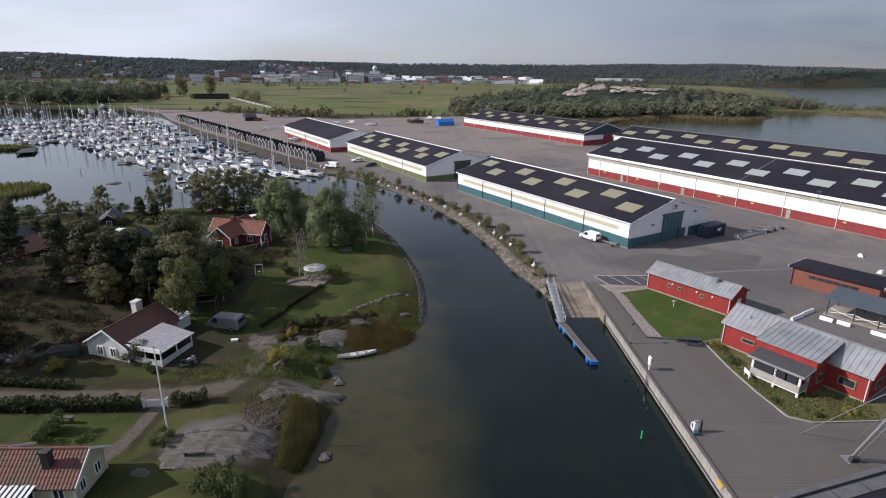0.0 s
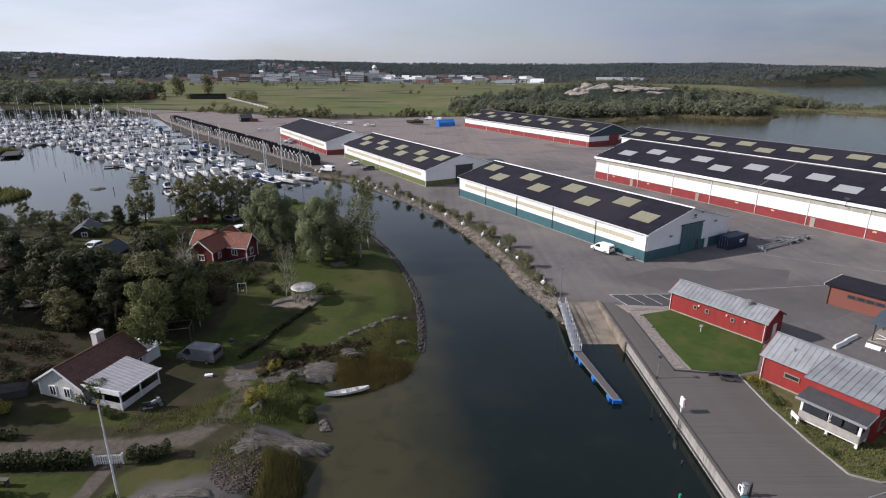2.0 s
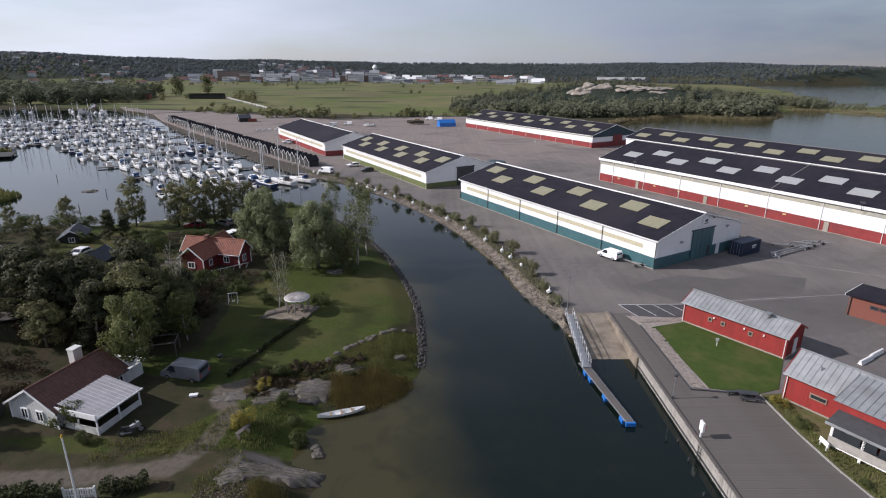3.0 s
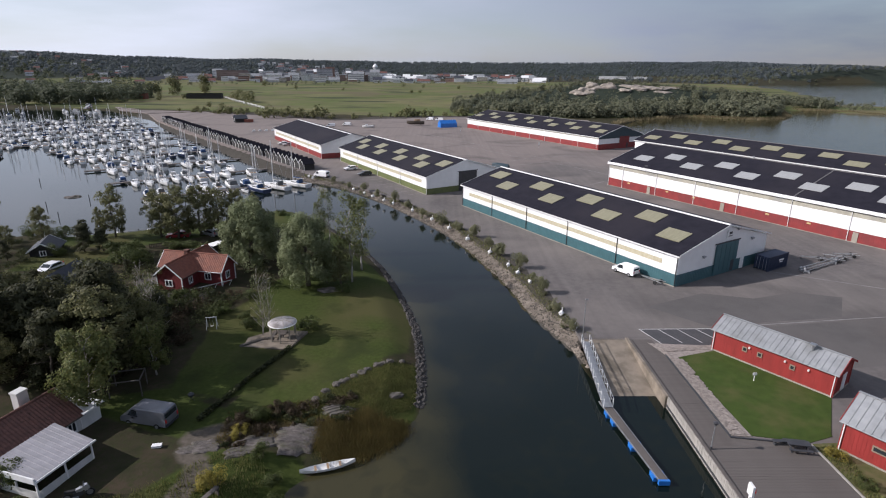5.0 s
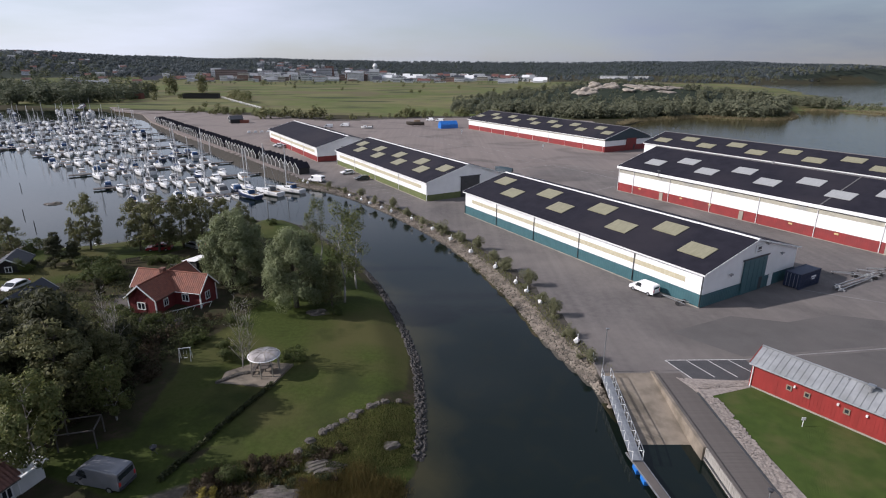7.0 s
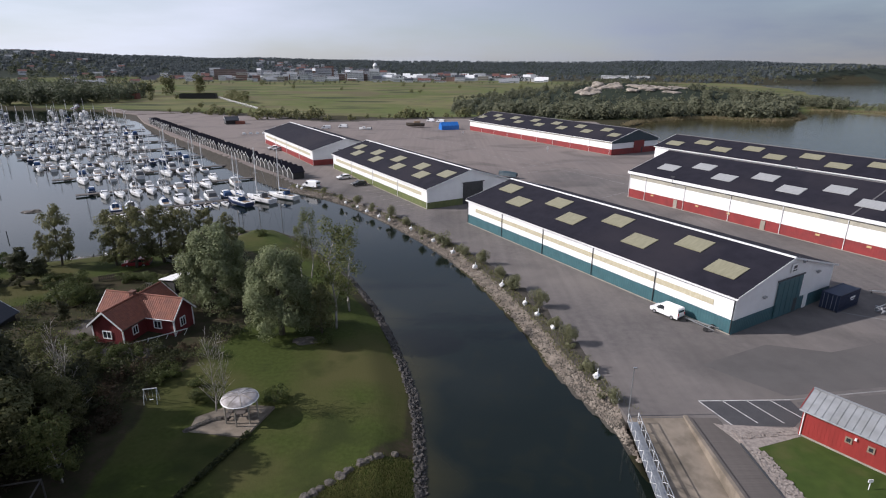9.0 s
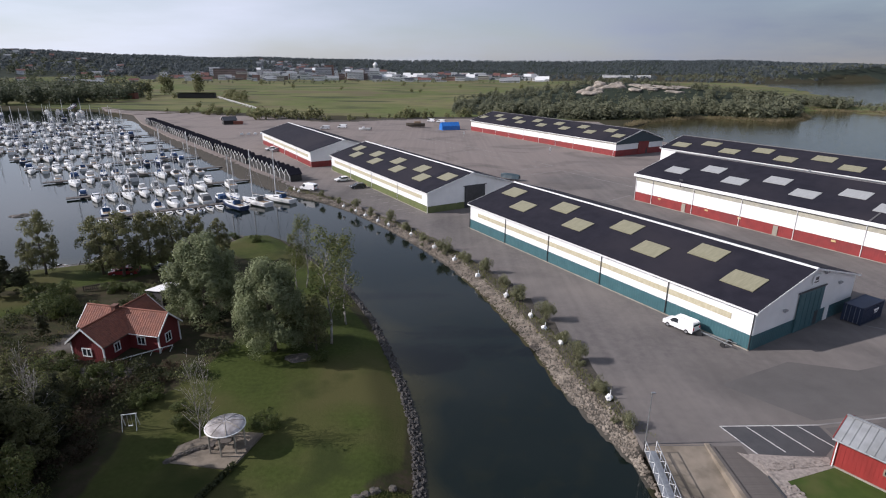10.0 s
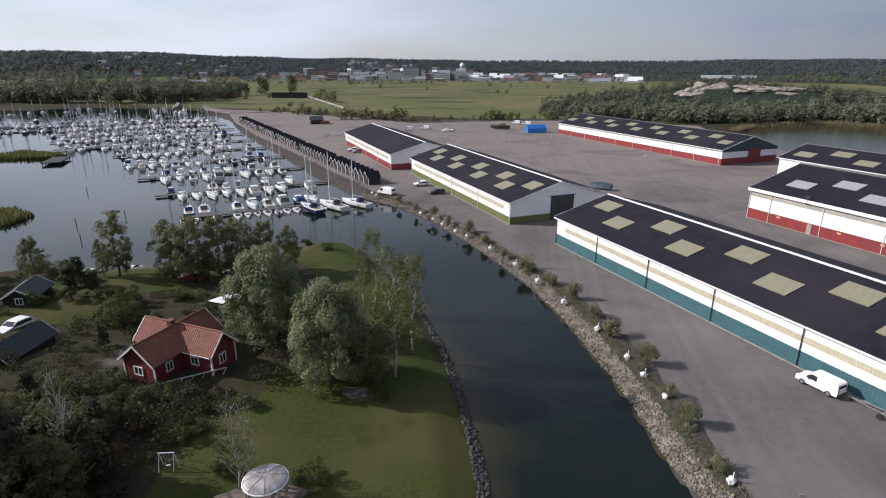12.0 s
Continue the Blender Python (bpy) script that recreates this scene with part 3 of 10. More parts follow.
def warehouse(corner, length, width, ridge_x, eave, eave_r, top, base_mat, base_h, label, bands, skylights, sky_mat, pipes, name="warehouse"):
    """Local x runs across the gable, y along the building, origin at the corner nearest the canal."""
    b = thing(name, pose(corner[0], corner[1], G, 0, 0, RZ), label, "warehouse", "warehouses on the yard")
    L, W, X = length, width, ridge_x
    core = Shape()
    ring = [(0.06, 0), (W - 0.06, 0), (W - 0.06, eave_r - 0.15), (X, top - 0.15), (0.06, eave - 0.15)]
    core.loft([[(x, 0.06, z) for x, z in ring], [(x, L - 0.06, z) for x, z in ring]])
    part("wall", core, M_WHITE, b)
    side = pose(0, L, 0, 0, 0, -90)
    for z0, z1, ma, inset in bands:
        v, f = corrugated(inset, L - inset, z0, z1, 0.42)
        off = pose(-0.03 if inset else 0.0, 0, 0)
        part("wall_cladding", Shape().add(v, f, off @ side), ma, b)
    # gable cladding
    for y, turn in ((0, 0), (L, 180)):
        lo = Shape()
        v, f = corrugated(0, W, 0, base_h, 0.42)
        m = pose(0, y, 0) if not turn else pose(W, y, 0, 0, 0, 180)
        part("gable_base", lo.add(v, f, m), base_mat, b)
    # roof: two slabs
    o = 0.35
    for xa, za, xb, zb in ((-o, eave - o * (top - eave) / X, X, top), (X, top, W + o, eave_r - o * (top - eave_r) / (W - X))):
        r = Shape()
        r.loft([[(xa, -o, za), (xb, -o, zb), (xb, -o, zb + 0.16), (xa, -o, za + 0.16)], [(xa, L + o, za), (xb, L + o, zb), (xb, L + o, zb + 0.16), (xa, L + o, za + 0.16)]])
        part("roof", r, M_FELT, b)
    for y in (-o - 0.05, L + o):
        for xa, za, xb, zb in ((-o, eave - o * (top - eave) / X, X, top), (X, top, W + o, eave_r - o * (top - eave_r) / (W - X))):
            t = Shape()
            t.loft([[(xa, y, za - 0.06), (xb, y, zb - 0.06), (xb, y, zb + 0.2), (xa, y, za + 0.2)], [(xa, y + 0.05, za - 0.06), (xb, y + 0.05, zb - 0.06), (xb, y + 0.05, zb + 0.2), (xa, y + 0.05, za + 0.2)]])
            part("bargeboard", t, M_TRIM, b)
    part("gutter", Shape().box(-o - 0.14, -o, -o, L + o, eave - 0.32, eave - 0.12), M_TRIM, b)
    part("base_kerb", Shape().box(-0.3, -0.12, 0, L, 0, 0.1), M_CONC, b)
    if name == "warehouse":
        part("ridge_cap", Shape().loft([[(X - 0.32, y, top + 0.1), (X + 0.32, y, top + 0.1), (X + 0.3, y, top + 0.2), (X, y, top + 0.27), (X - 0.3, y, top + 0.2)] for y in (-o, L + o)]), M_EDGE if top > 9 else M_TRIM, b)
    sl = (top - eave) / X
    for k, (u, w, su, sw) in enumerate(skylights):
        s = Shape()
        tilt = Matrix.Translation((u, w, eave + sl * u + 0.17)) @ pose(0, 0, 0, 0, -math.degrees(math.atan(sl)), 0)
        s.box(-su / 2, su / 2, -sw / 2, sw / 2, 0, 0.12, tilt)
        part("skylight", s, sky_mat, b)
    for y, ma in pipes:
        part("downpipe", Shape().tube((-0.12, y, 0.1), (-0.12, y, eave - 0.2), 0.07, n=6), ma, b)
    return b


def pairs(n, first, step, u_hi, u_lo, shift, su, sw):
    out = []
    for i in range(n):
        out += [(u_hi, first + i * step, su, sw), (u_lo, first + i * step + shift, su, sw)]
    return out


def rows_of(u, vs, su, sw):
    return [(u, v, su, sw) for v in vs]


BANDS_1 = [(0, 2.0, M_TEAL, 0), (2.0, 5.2, M_WHITE, 0), (3.1, 3.9, M_BEIGE, 3.0)]
w1 = warehouse((38.82, 105.17), 62.6, 24.6, 12.0, 5.35, 5.35, 8.6, M_TEAL, 2.0, "long white and teal metal warehouse with black roof and skylights", BANDS_1, rows_of(4.6, (4.8, 19.8, 35.4, 50.6), 3.5, 4.6) + rows_of(8.2, (12.5, 27.6, 42.6, 58.0), 3.5, 4.6), M_SKYL, [(y, M_DARK) for y in (0.15, 12.5, 25, 37.5, 50, 62.4)])
BANDS_2 = [(0, 1.6, M_OLIVE, 0), (1.6, 4.9, M_WHITE, 0), (2.8, 3.7, M_BEIGE, 3.0)]
w2 = warehouse((-2.13, 170.98), 64.5, 25.0, 12.5, 4.95, 5.0, 8.5, M_OLIVE, 1.6, "long white and olive green metal warehouse with black roof and skylights", BANDS_2, rows_of(4.2, (10.7, 24.4, 39, 53), 3.5, 4.6) + rows_of(7.7, (3.9, 16.6, 30.6, 45, 59), 3.5, 4.6), M_SKYL, [(y, M_TRIM) for y in (0.15, 16, 32, 48, 64)])
BANDS_3 = [(0, 1.9, M_RED_SHEET, 0), (1.9, 5.1, M_WHITE, 0), (3.0, 3.9, M_BEIGE, 3.0)]
w3 = warehouse((-42.5, 231), 66.0, 24.0, 12, 5.2, 5.2, 8.4, M_RED_SHEET, 1.9, "white and dark red metal warehouse with plain black roof", BANDS_3, [], M_SKYL, [(y, M_TRIM) for y in (0.15, 16, 32, 48, 65)])
BANDS_4 = [(0, 2.3, M_RED_SHEET, 0), (2.3, 4.5, M_WHITE, 0), (4.5, 5.3, M_GLAZING, 0)]
w4 = warehouse((68.6, 257.5), 100.0, 27.0, 14.0, 5.4, 5.4, 9.4, M_RED_SHEET, 2.3, "white and red metal warehouse with wide black roof by the lake", BANDS_4, rows_of(5.6, (4.4, 19.7, 35.0, 50.3, 65.6, 80.9, 96.2), 3.3, 4.8) + rows_of(9.5, (11.9, 27.3, 42.6, 57.6, 73, 88), 3.3, 4.8), M_SKYL, [(y, M_TRIM) for y in range(1, 100, 11)])
BANDS_5 = [(0, 2.28, M_RED_SHEET, 0), (2.28, 5.1, M_WHITE, 0), (5.1, 6.1, M_GLAZING, 0), (6.1, 6.75, M_WHITE, 0)]
w5 = warehouse((118.61, 72.3), 131.8, 27.6, 15.2, 6.9, 7.6, 11.2, M_RED_SHEET, 2.28, "very long red and white metal warehouse with pale skylights", BANDS_5, rows_of(5.3, (124.0, 108.6, 93.3, 78, 62.7, 47.4, 32.1, 16.8), 3.4, 4.9) + rows_of(8.9, (116.4, 101.0, 85.7, 70.4, 55.1, 39.8, 24.5), 3.4, 4.9), M_SKYL_W, [(y, M_TRIM) for y in (0.2, 8.5, 20.3, 32, 43.8, 55.6, 67.4, 79.2, 91.4, 103, 114.8, 126.4, 131.6)])
part("fascia", Shape().box(-0.56, -0.5, -0.35, 132.15, 6.3, 6.98), M_TRIM, w5)
for v in (33.0, 79.0):
    part("roof_joint", Shape().box(-0.3, 15.4, -0.15, 0.15, 0.17, 0.24, Matrix.Translation((0, v, 6.9)) @ pose(0, 0, 0, 0, -math.degrees(math.atan(4.3 / 15.2)), 0)), M_EDGE, w5)
BANDS_6 = [(0, 2.9, M_RED_SHEET, 0), (2.9, 9.9, M_WHITE, 0)]
w6 = warehouse((116.6 + 30 * 0.8616 - 16.5 * 0.5075 + 0.5075 * 20, 71.2 + 30 * 0.5075 + 16.5 * 0.8616 - 0.8616 * 20), 150.0, 20.0, 10.0, 10.0, 10.0, 12.85, M_RED_SHEET, 2.9, "tall white warehouse behind with yellowed skylights", BANDS_6, rows_of(3.2, [145.5 - 15.2 * k for k in range(9)], 3.0, 4.8) + rows_of(6.3, [137.9 - 15.2 * k for k in range(9)], 3.0, 4.8), M_SKYL, [])

# ---- more materials ----
M_TILE = surf("orange_clay_tiles", (0.24, 0.085, 0.05), (0.17, 0.06, 0.038), 2.5, 0.75, 0.3, 8, c=(0.14, 0.055, 0.038), c_scale=0.5, c_amount=0.4)
M_TILE_DK = surf("old_brown_clay_tiles", (0.15, 0.068, 0.05), (0.1, 0.047, 0.036), 2.5, 0.8, 0.3, 8)
M_TILE_FADED = surf("faded_red_tiles", (0.17, 0.075, 0.06), (0.12, 0.052, 0.043), 2.5, 0.8, 0.3, 8, c=(0.1, 0.055, 0.045), c_scale=0.5, c_amount=0.4)
M_HOUSE_W = surf("white_painted_boards", (0.6, 0.6, 0.57), (0.52, 0.52, 0.5), 1.5, 0.6, stretch=(1, 1, 0.2))
M_HOUSE_Y = surf("pale_yellow_boards", (0.55, 0.5, 0.33), (0.48, 0.44, 0.29), 1.5, 0.6)
M_HOUSE_R = surf("dark_red_boards", (0.17, 0.022, 0.022), (0.13, 0.018, 0.018), 1.5, 0.75, stretch=(1, 1, 0.2))
M_BLACK_WOOD = surf("black_tarred_boards", (0.02, 0.02, 0.02), (0.032, 0.03, 0.028), 2, 0.75)
M_BRICK = surf("brown_red_brick", (0.21, 0.075, 0.05), (0.16, 0.055, 0.04), 6, 0.85)
M_GLASS = surf("window_glass", (0.02, 0.025, 0.03), (0.03, 0.035, 0.04), 1, 0.08, spec=0.8)
M_PLANK = surf("weathered_grey_planks", (0.11, 0.096, 0.087), (0.092, 0.08, 0.072), 2, 0.85, vary=0.045, c=(0.082, 0.075, 0.07), c_scale=0.4, c_amount=0.4)
M_FENDER = surf("pale_fender_boards", (0.33, 0.31, 0.28), (0.25, 0.235, 0.21), 2, 0.8, vary=0.15)
M_STONE = surf("riprap_granite", (0.21, 0.176, 0.143), (0.11, 0.094, 0.076), 1.2, 0.9, 0.3, 6, c=(0.285, 0.245, 0.2), c_scale=0.8)
M_ROCK = surf("grey_bedrock", (0.14, 0.122, 0.112), (0.075, 0.064, 0.057), 2.2, 0.9, 1.0, 6, c=(0.07, 0.068, 0.045), c_scale=0.9, c_amount=0.55, stretch=(1, 2.2, 1))
M_RUBBLE = surf("brown_rubble", (0.125, 0.094, 0.076), (0.07, 0.054, 0.044), 1.2, 0.9, 0.3, 6)
M_DARKSTONE = surf("wet_dark_stone", (0.066, 0.06, 0.055), (0.038, 0.035, 0.032), 1.5, 0.8, 0.4, 5)
M_COBBLE = surf("cobble_edging", (0.31, 0.27, 0.24), (0.2, 0.172, 0.152), 3, 0.85, 0.5, 6)
M_LAWN = surf("mown_lawn", (0.056, 0.085, 0.02), (0.042, 0.066, 0.016), 0.8, 0.95, 0.5, 30, c=(0.085, 0.09, 0.032), c_scale=0.35, c_amount=0.4, spec=0.1)
M_BED = surf("weedy_plant_bed", (0.085, 0.095, 0.035), (0.13, 0.115, 0.06), 1.2, 0.95, 0.6, 10, spec=0.1)
M_BLUE = surf("blue_plastic", (0.02, 0.17, 0.55), (0.018, 0.14, 0.46), 1, 0.4)
M_NAVY = surf("navy_container_paint", (0.02, 0.032, 0.07), (0.016, 0.026, 0.055), 1, 0.5)
M_CARW = surf("white_car_paint", (0.78, 0.78, 0.78), (0.74, 0.74, 0.74), 1, 0.25)
M_CARG = surf("grey_car_paint", (0.2, 0.205, 0.225), (0.17, 0.175, 0.19), 1, 0.3, metal=0.3)
M_CARS = surf("silver_car_paint", (0.4, 0.41, 0.43), (0.36, 0.37, 0.39), 1, 0.3, metal=0.5)
M_CARD = surf("dark_car_paint", (0.03, 0.033, 0.04), (0.026, 0.03, 0.036), 1, 0.3)
M_CARR = surf("red_car_paint", (0.28, 0.02, 0.03), (0.25, 0.018, 0.026), 1, 0.3)
M_TYRE = surf("tyre_rubber", (0.015, 0.015, 0.015), (0.02, 0.02, 0.02), 3, 0.9)
M_GREEN = surf("green_paint", (0.01, 0.33, 0.12), (0.01, 0.28, 0.1), 2, 0.5)
M_YELLOW = surf("yellow_paint", (0.6, 0.36, 0.03), (0.5, 0.3, 0.03), 2, 0.5)
M_BUOY = surf("red_plastic", (0.6, 0.04, 0.03), (0.5, 0.03, 0.03), 2, 0.5)
M_PORCH_FELT = surf("grey_black_felt", (0.045, 0.046, 0.05), (0.06, 0.06, 0.062), 1.5, 0.9, 0.3, 12)
M_BLADE = surf("grey_blue_roof_sheet", (0.085, 0.1, 0.115), (0.07, 0.085, 0.1), 1, 0.5, metal=0.1)
M_PORCH_ROOF = surf("pale_corrugated_roof", (0.3, 0.295, 0.315), (0.24, 0.236, 0.255), 1.5, 0.6, c=(0.24, 0.24, 0.25), c_scale=0.5, c_amount=0.35)
M_BLUE_ROOF = surf("dark_slate_roof", (0.028, 0.032, 0.042), (0.036, 0.04, 0.05), 2, 0.7)

M_SIGN_Y = surf("pale_yellow_sign", (0.55, 0.42, 0.2), (0.48, 0.36, 0.17), 2, 0.6)

# ---- building details ----
def window(parent, m, w, h, frame_mat=None, bars=1):
    """A window on a wall: local x along the wall, z up, outside towards -y."""
    fm = frame_mat or M_TRIM
    fr = Shape()
    t = 0.11
    fr.box(-w / 2, w / 2, -0.06, 0.05, -h / 2, -h / 2 + t).box(-w / 2, w / 2, -0.06, 0.05, h / 2 - t, h / 2)
    fr.box(-w / 2, -w / 2 + t, -0.06, 0.05, -h / 2 + t, h / 2 - t).box(w / 2 - t, w / 2, -0.06, 0.05, -h / 2 + t, h / 2 - t)
    for k in range(bars):
        x = -w / 2 + w * (k + 1) / (bars + 1)
        fr.box(x - 0.04, x + 0.04, -0.05, 0.03, -h / 2 + t, h / 2 - t)
    wn = part("window", fr, fm, parent, m=m)
    part("pane", Shape().box(-w / 2 + t, w / 2 - t, -0.02, 0.02, -h / 2 + t, h / 2 - t), M_GLASS, wn)
    return wn


def tiled_slope(a, b, c, d, rows, cols, proud=0.05):
    """A tiled roof slope with wavy courses: a-b along the eave, d-c along the ridge."""
    a, b, c, d = (Vector(p) for p in (a, b, c, d))
    nrm = (b - a).cross(d - a).normalized()
    v, f = [], []
    n = cols * 4
    for j in range(rows + 1):
        for lift in ((0,) if j == 0 else (1, 0)):
            u = j / rows
            for i in range(n + 1):
                s = i / n
                p = (a.lerp(b, s)).lerp(d.lerp(c, s), u)
                h = proud * (0.5 + 0.5 * math.sin(s * cols * 2 * math.pi)) + (0.03 if (lift == 0) else 0.0)
                v.append(p + nrm * h)
    lines = len(v) // (n + 1)
    for j in range(lines - 1):
        for i in range(n):
            k = j * (n + 1) + i
            f.append((k, k + 1, k + n + 2, k + n + 1))
    return Shape().add(v, f)


def seamed_slope(parent, a, b, c, d, material, step=0.6, thick=0.06):
    """A standing-seam sheet roof: a-b along the eave, d-c along the ridge."""
    a, b, c, d = (Vector(p) for p in (a, b, c, d))
    nrm = (b - a).cross(d - a).normalized()
    sl = Shape()
    lo = [a, b, c, d]
    sl.loft([[tuple(p) for p in lo], [tuple(p + nrm * thick) for p in lo]])
    n = max(2, int((b - a).length / step))
    seams = []
    for i in range(n + 1):
        p, q = a.lerp(b, i / n), d.lerp(c, i / n)
        e = (b - a).normalized() * 0.02
        up = nrm * (thick + 0.05)
        seams.append(Shape().loft([[tuple(p - e), tuple(p + e), tuple(p + e + up), tuple(p - e + up)], [tuple(q - e), tuple(q + e), tuple(q + e + up), tuple(q - e + up)]]))
    roof = part("roof", sl, material, parent)
    for sm in seams:
        part("seam", sm, material, roof)
    return roof


def gable_walls(parent, W, L, eave, top, ma, battens=0.0, name="wall"):
    sh = Shape()
    ring = [(0, 0), (W, 0), (W, eave), (W / 2, top), (0, eave)]
    sh.loft([[(x, 0, z) for x, z in ring], [(x, L, z) for x, z in ring]])
    wall = part(name, sh, ma, parent)
    if battens:
        sh = Shape()
        x = battens
        while x < W:
            h = eave + (top - eave) * (1 - abs(x - W / 2) / (W / 2)) - 0.05
            sh.box(x - 0.025, x + 0.025, -0.014, 0, 0.2, h).box(x - 0.025, x + 0.025, L, L + 0.014, 0.2, h)
            x += battens
        y = battens
        while y < L:
            sh.box(-0.014, 0, y - 0.025, y + 0.025, 0.2, eave - 0.05).box(W, W + 0.014, y - 0.025, y + 0.025, 0.2, eave - 0.05)
            y += battens
        tagged(part("cladding", sh, ma, parent), kind="stuff")
    return wall


def bargeboards(parent, W, eave, top, y, o, ma=None):
    sl = (top - eave) / (W / 2)
    for sx in (0, 1):
        x0, x1 = (-o, W / 2) if sx == 0 else (W / 2, W + o)
        z0, z1 = (eave - o * sl, top) if sx == 0 else (top, eave - o * sl)
        t = Shape()
        t.loft([[(x0, y, z0 - 0.1), (x1, y, z1 - 0.1), (x1, y, z1 + 0.14), (x0, y, z0 + 0.14)], [(x0, y + 0.06, z0 - 0.1), (x1, y + 0.06, z1 - 0.1), (x1, y + 0.06, z1 + 0.14), (x0, y + 0.06, z0 + 0.14)]])
        part("bargeboard", t, ma or M_TRIM, parent)


def corner_boards(parent, W, L, eave):
    for x, y in ((0, 0), (W, 0), (0, L), (W, L)):
        part("corner_board", Shape().box(x - 0.07, x + 0.07, y - 0.07, y + 0.07, 0.1, eave), M_TRIM, parent)


# ---- doors, signs and lamps on the first warehouse ----
def add_gable_door(b, u0, u1, h, ma):
    d = part("door", Shape().box(u0, u1, -0.16, -0.06, 0.05, h), ma, b, "tall sliding warehouse door")
    for k in range(5):
        x = u0 + (u1 - u0) * (k + 0.5) / 5
        part("panel", Shape().box(x - 0.45, x + 0.45, -0.2, -0.16, 0.3, h - 0.2), ma, d)
    part("door_track", Shape().box(u0 - 0.4, u1 + 0.4, -0.2, -0.08, h, h + 0.18), M_DARK, b)
    part("wicket_door", Shape().box(u1 - 1.6, u1 - 0.7, -0.22, -0.2, 0.2, 2.2), M_DARK, d)


add_gable_door(w1, 9.4, 15.6, 5.6, M_TEAL)
part("fascia_sign", Shape().box(11.9, 13.6, -0.16, -0.06, 6.4, 7.7), M_TRIM, w1, "white square sign with a grey emblem")
part("sign_emblem", Shape().box(12.35, 13.15, -0.18, -0.16, 6.95, 7.4).box(12.2, 13.3, -0.18, -0.16, 6.6, 6.78), M_DARK, w1)
for u, z in ((6.2, 4.0), (19.5, 5.2), (14.9, 7.6)):
    part("wall_lamp", Shape().box(u - 0.3, u + 0.3, -0.45, -0.06, z, z + 0.22).box(u - 0.1, u + 0.1, -0.3, -0.06, z - 0.2, z), M_STEEL, w1)
part("side_door", Shape().box(17.0, 18.0, -0.14, -0.06, 0.05, 2.1), M_TRIM, w1)
add_gable_door(w2, 10.2, 16.2, 5.4, M_DARK)
add_gable_door(w3, 9.5, 14.5, 4.8, M_RED_SHEET)
part("gable_cladding", Shape().loft([[(0.05, y, 4.5), (26.95, y, 4.5), (26.95, y, 5.2), (14.0, y, 9.15), (0.05, y, 5.2)] for y in (-0.1, 0.02)]), M_NAVY_SHEET, w4, "dark blue-green gable sheet")
add_gable_door(w4, 12.5, 18.5, 5.0, M_RED_SHEET)
# doors, vents and small lamps along the long red and white front
for v in (8, 37, 66, 95, 117):
    part("side_door", Shape().box(-0.14, -0.05, v - 0.5, v + 0.5, 0.05, 2.1), M_CONC, w5)
for v in (14, 26, 44, 54, 75, 84, 103, 111, 124):
    part("bay_sign", Shape().box(-0.12, -0.05, v - 0.4, v + 0.4, 1.65, 2.0), M_SIGN_Y, w5)
for v in (60, 118):
    part("floodlight", Shape().box(-1.0, -0.7, v - 0.5, v + 0.5, 7.6, 7.9).tube((-0.9, v, 6.0), (-0.9, v, 7.6), 0.05).tube((-0.9, v, 6.0), (-0.1, v, 6.0), 0.05), M_DARK, w5)
for v in (20, 59, 98):
    part("vent_pipe", Shape().tube((15.1, v, 10.8), (15.1, v, 12.0), 0.22, n=8), M_STEEL, w5)

# ---- red shed and red office beside the quay ----
def red_building(m, W, L, eave, top, label):
    b = thing("wooden_building", m, label, "building", "red wooden buildings by the quay")
    gable_walls(b, W, L, eave, top, M_RED_WOOD, 0.32)
    part("plinth", Shape().box(-0.05, W + 0.05, -0.05, L + 0.05, -0.1, 0.22), M_CONC, b)
    for x, y in ((0, 0), (W, 0), (0, L), (W, L)):
        part("corner_board", Shape().box(x - 0.06, x + 0.06, y - 0.06, y + 0.06, 0.1, eave - 0.05), M_RED_WOOD, b)
    o = 0.3
    sl = (top - eave) / (W / 2)
    e = eave - o * sl
    seamed_slope(b, (-o, L + o, e), (-o, -o, e), (W / 2, -o, top), (W / 2, L + o, top), M_GREY_ROOF)
    seamed_slope(b, (W + o, -o, e), (W + o, L + o, e), (W / 2, L + o, top), (W / 2, -o, top), M_GREY_ROOF)
    part("ridge_cap", Shape().box(W / 2 - 0.14, W / 2 + 0.14, -o, L + o, top + 0.06, top + 0.14), M_GREY_ROOF, b)
    for y in (-o - 0.03, L + o - 0.03):
        bargeboards(b, W, eave, top, y, o, M_RED_WOOD)
    part("gutter", Shape().tube((-o - 0.05, -o, e - 0.03), (-o - 0.05, L + o, e - 0.03), 0.07), M_STEEL, b)
    for y in (0.1, L - 0.1):
        part("downpipe", Shape().tube((-0.12, y, 0.1), (-0.12, y, eave - 0.1), 0.05), M_TRIM, b)
    return b


shed = red_building(pose(42.8, 73.9, G, 0, 0, 36.8), 4.6, 13.2, 3.0, 4.1, "long red wooden shed with grey standing-seam roof beside the lawn")
LEFT = pose(0, 0, 0, 0, 0, -90)      # turns a window to face local -x
for y, z in ((9.4, 1.75), (7.7, 1.75), (4.2, 1.75)):
    window(shed, pose(-0.04, y, z, 0, 0, -90), 0.55, 0.6, M_TEAK_TRIM, 0)
for y in (8.9, 5.0, 2.6):
    part("wall_light", Shape().box(-0.22, 0, y - 0.08, y + 0.08, 2.05, 2.25), M_TRIM, shed)
part("flue", Shape().tube((1.6, 3.2, 3.1), (1.6, 3.2, 4.5), 0.16, n=8).box(1.3, 1.9, 2.9, 3.5, 4.45, 4.6), M_STEEL, shed)
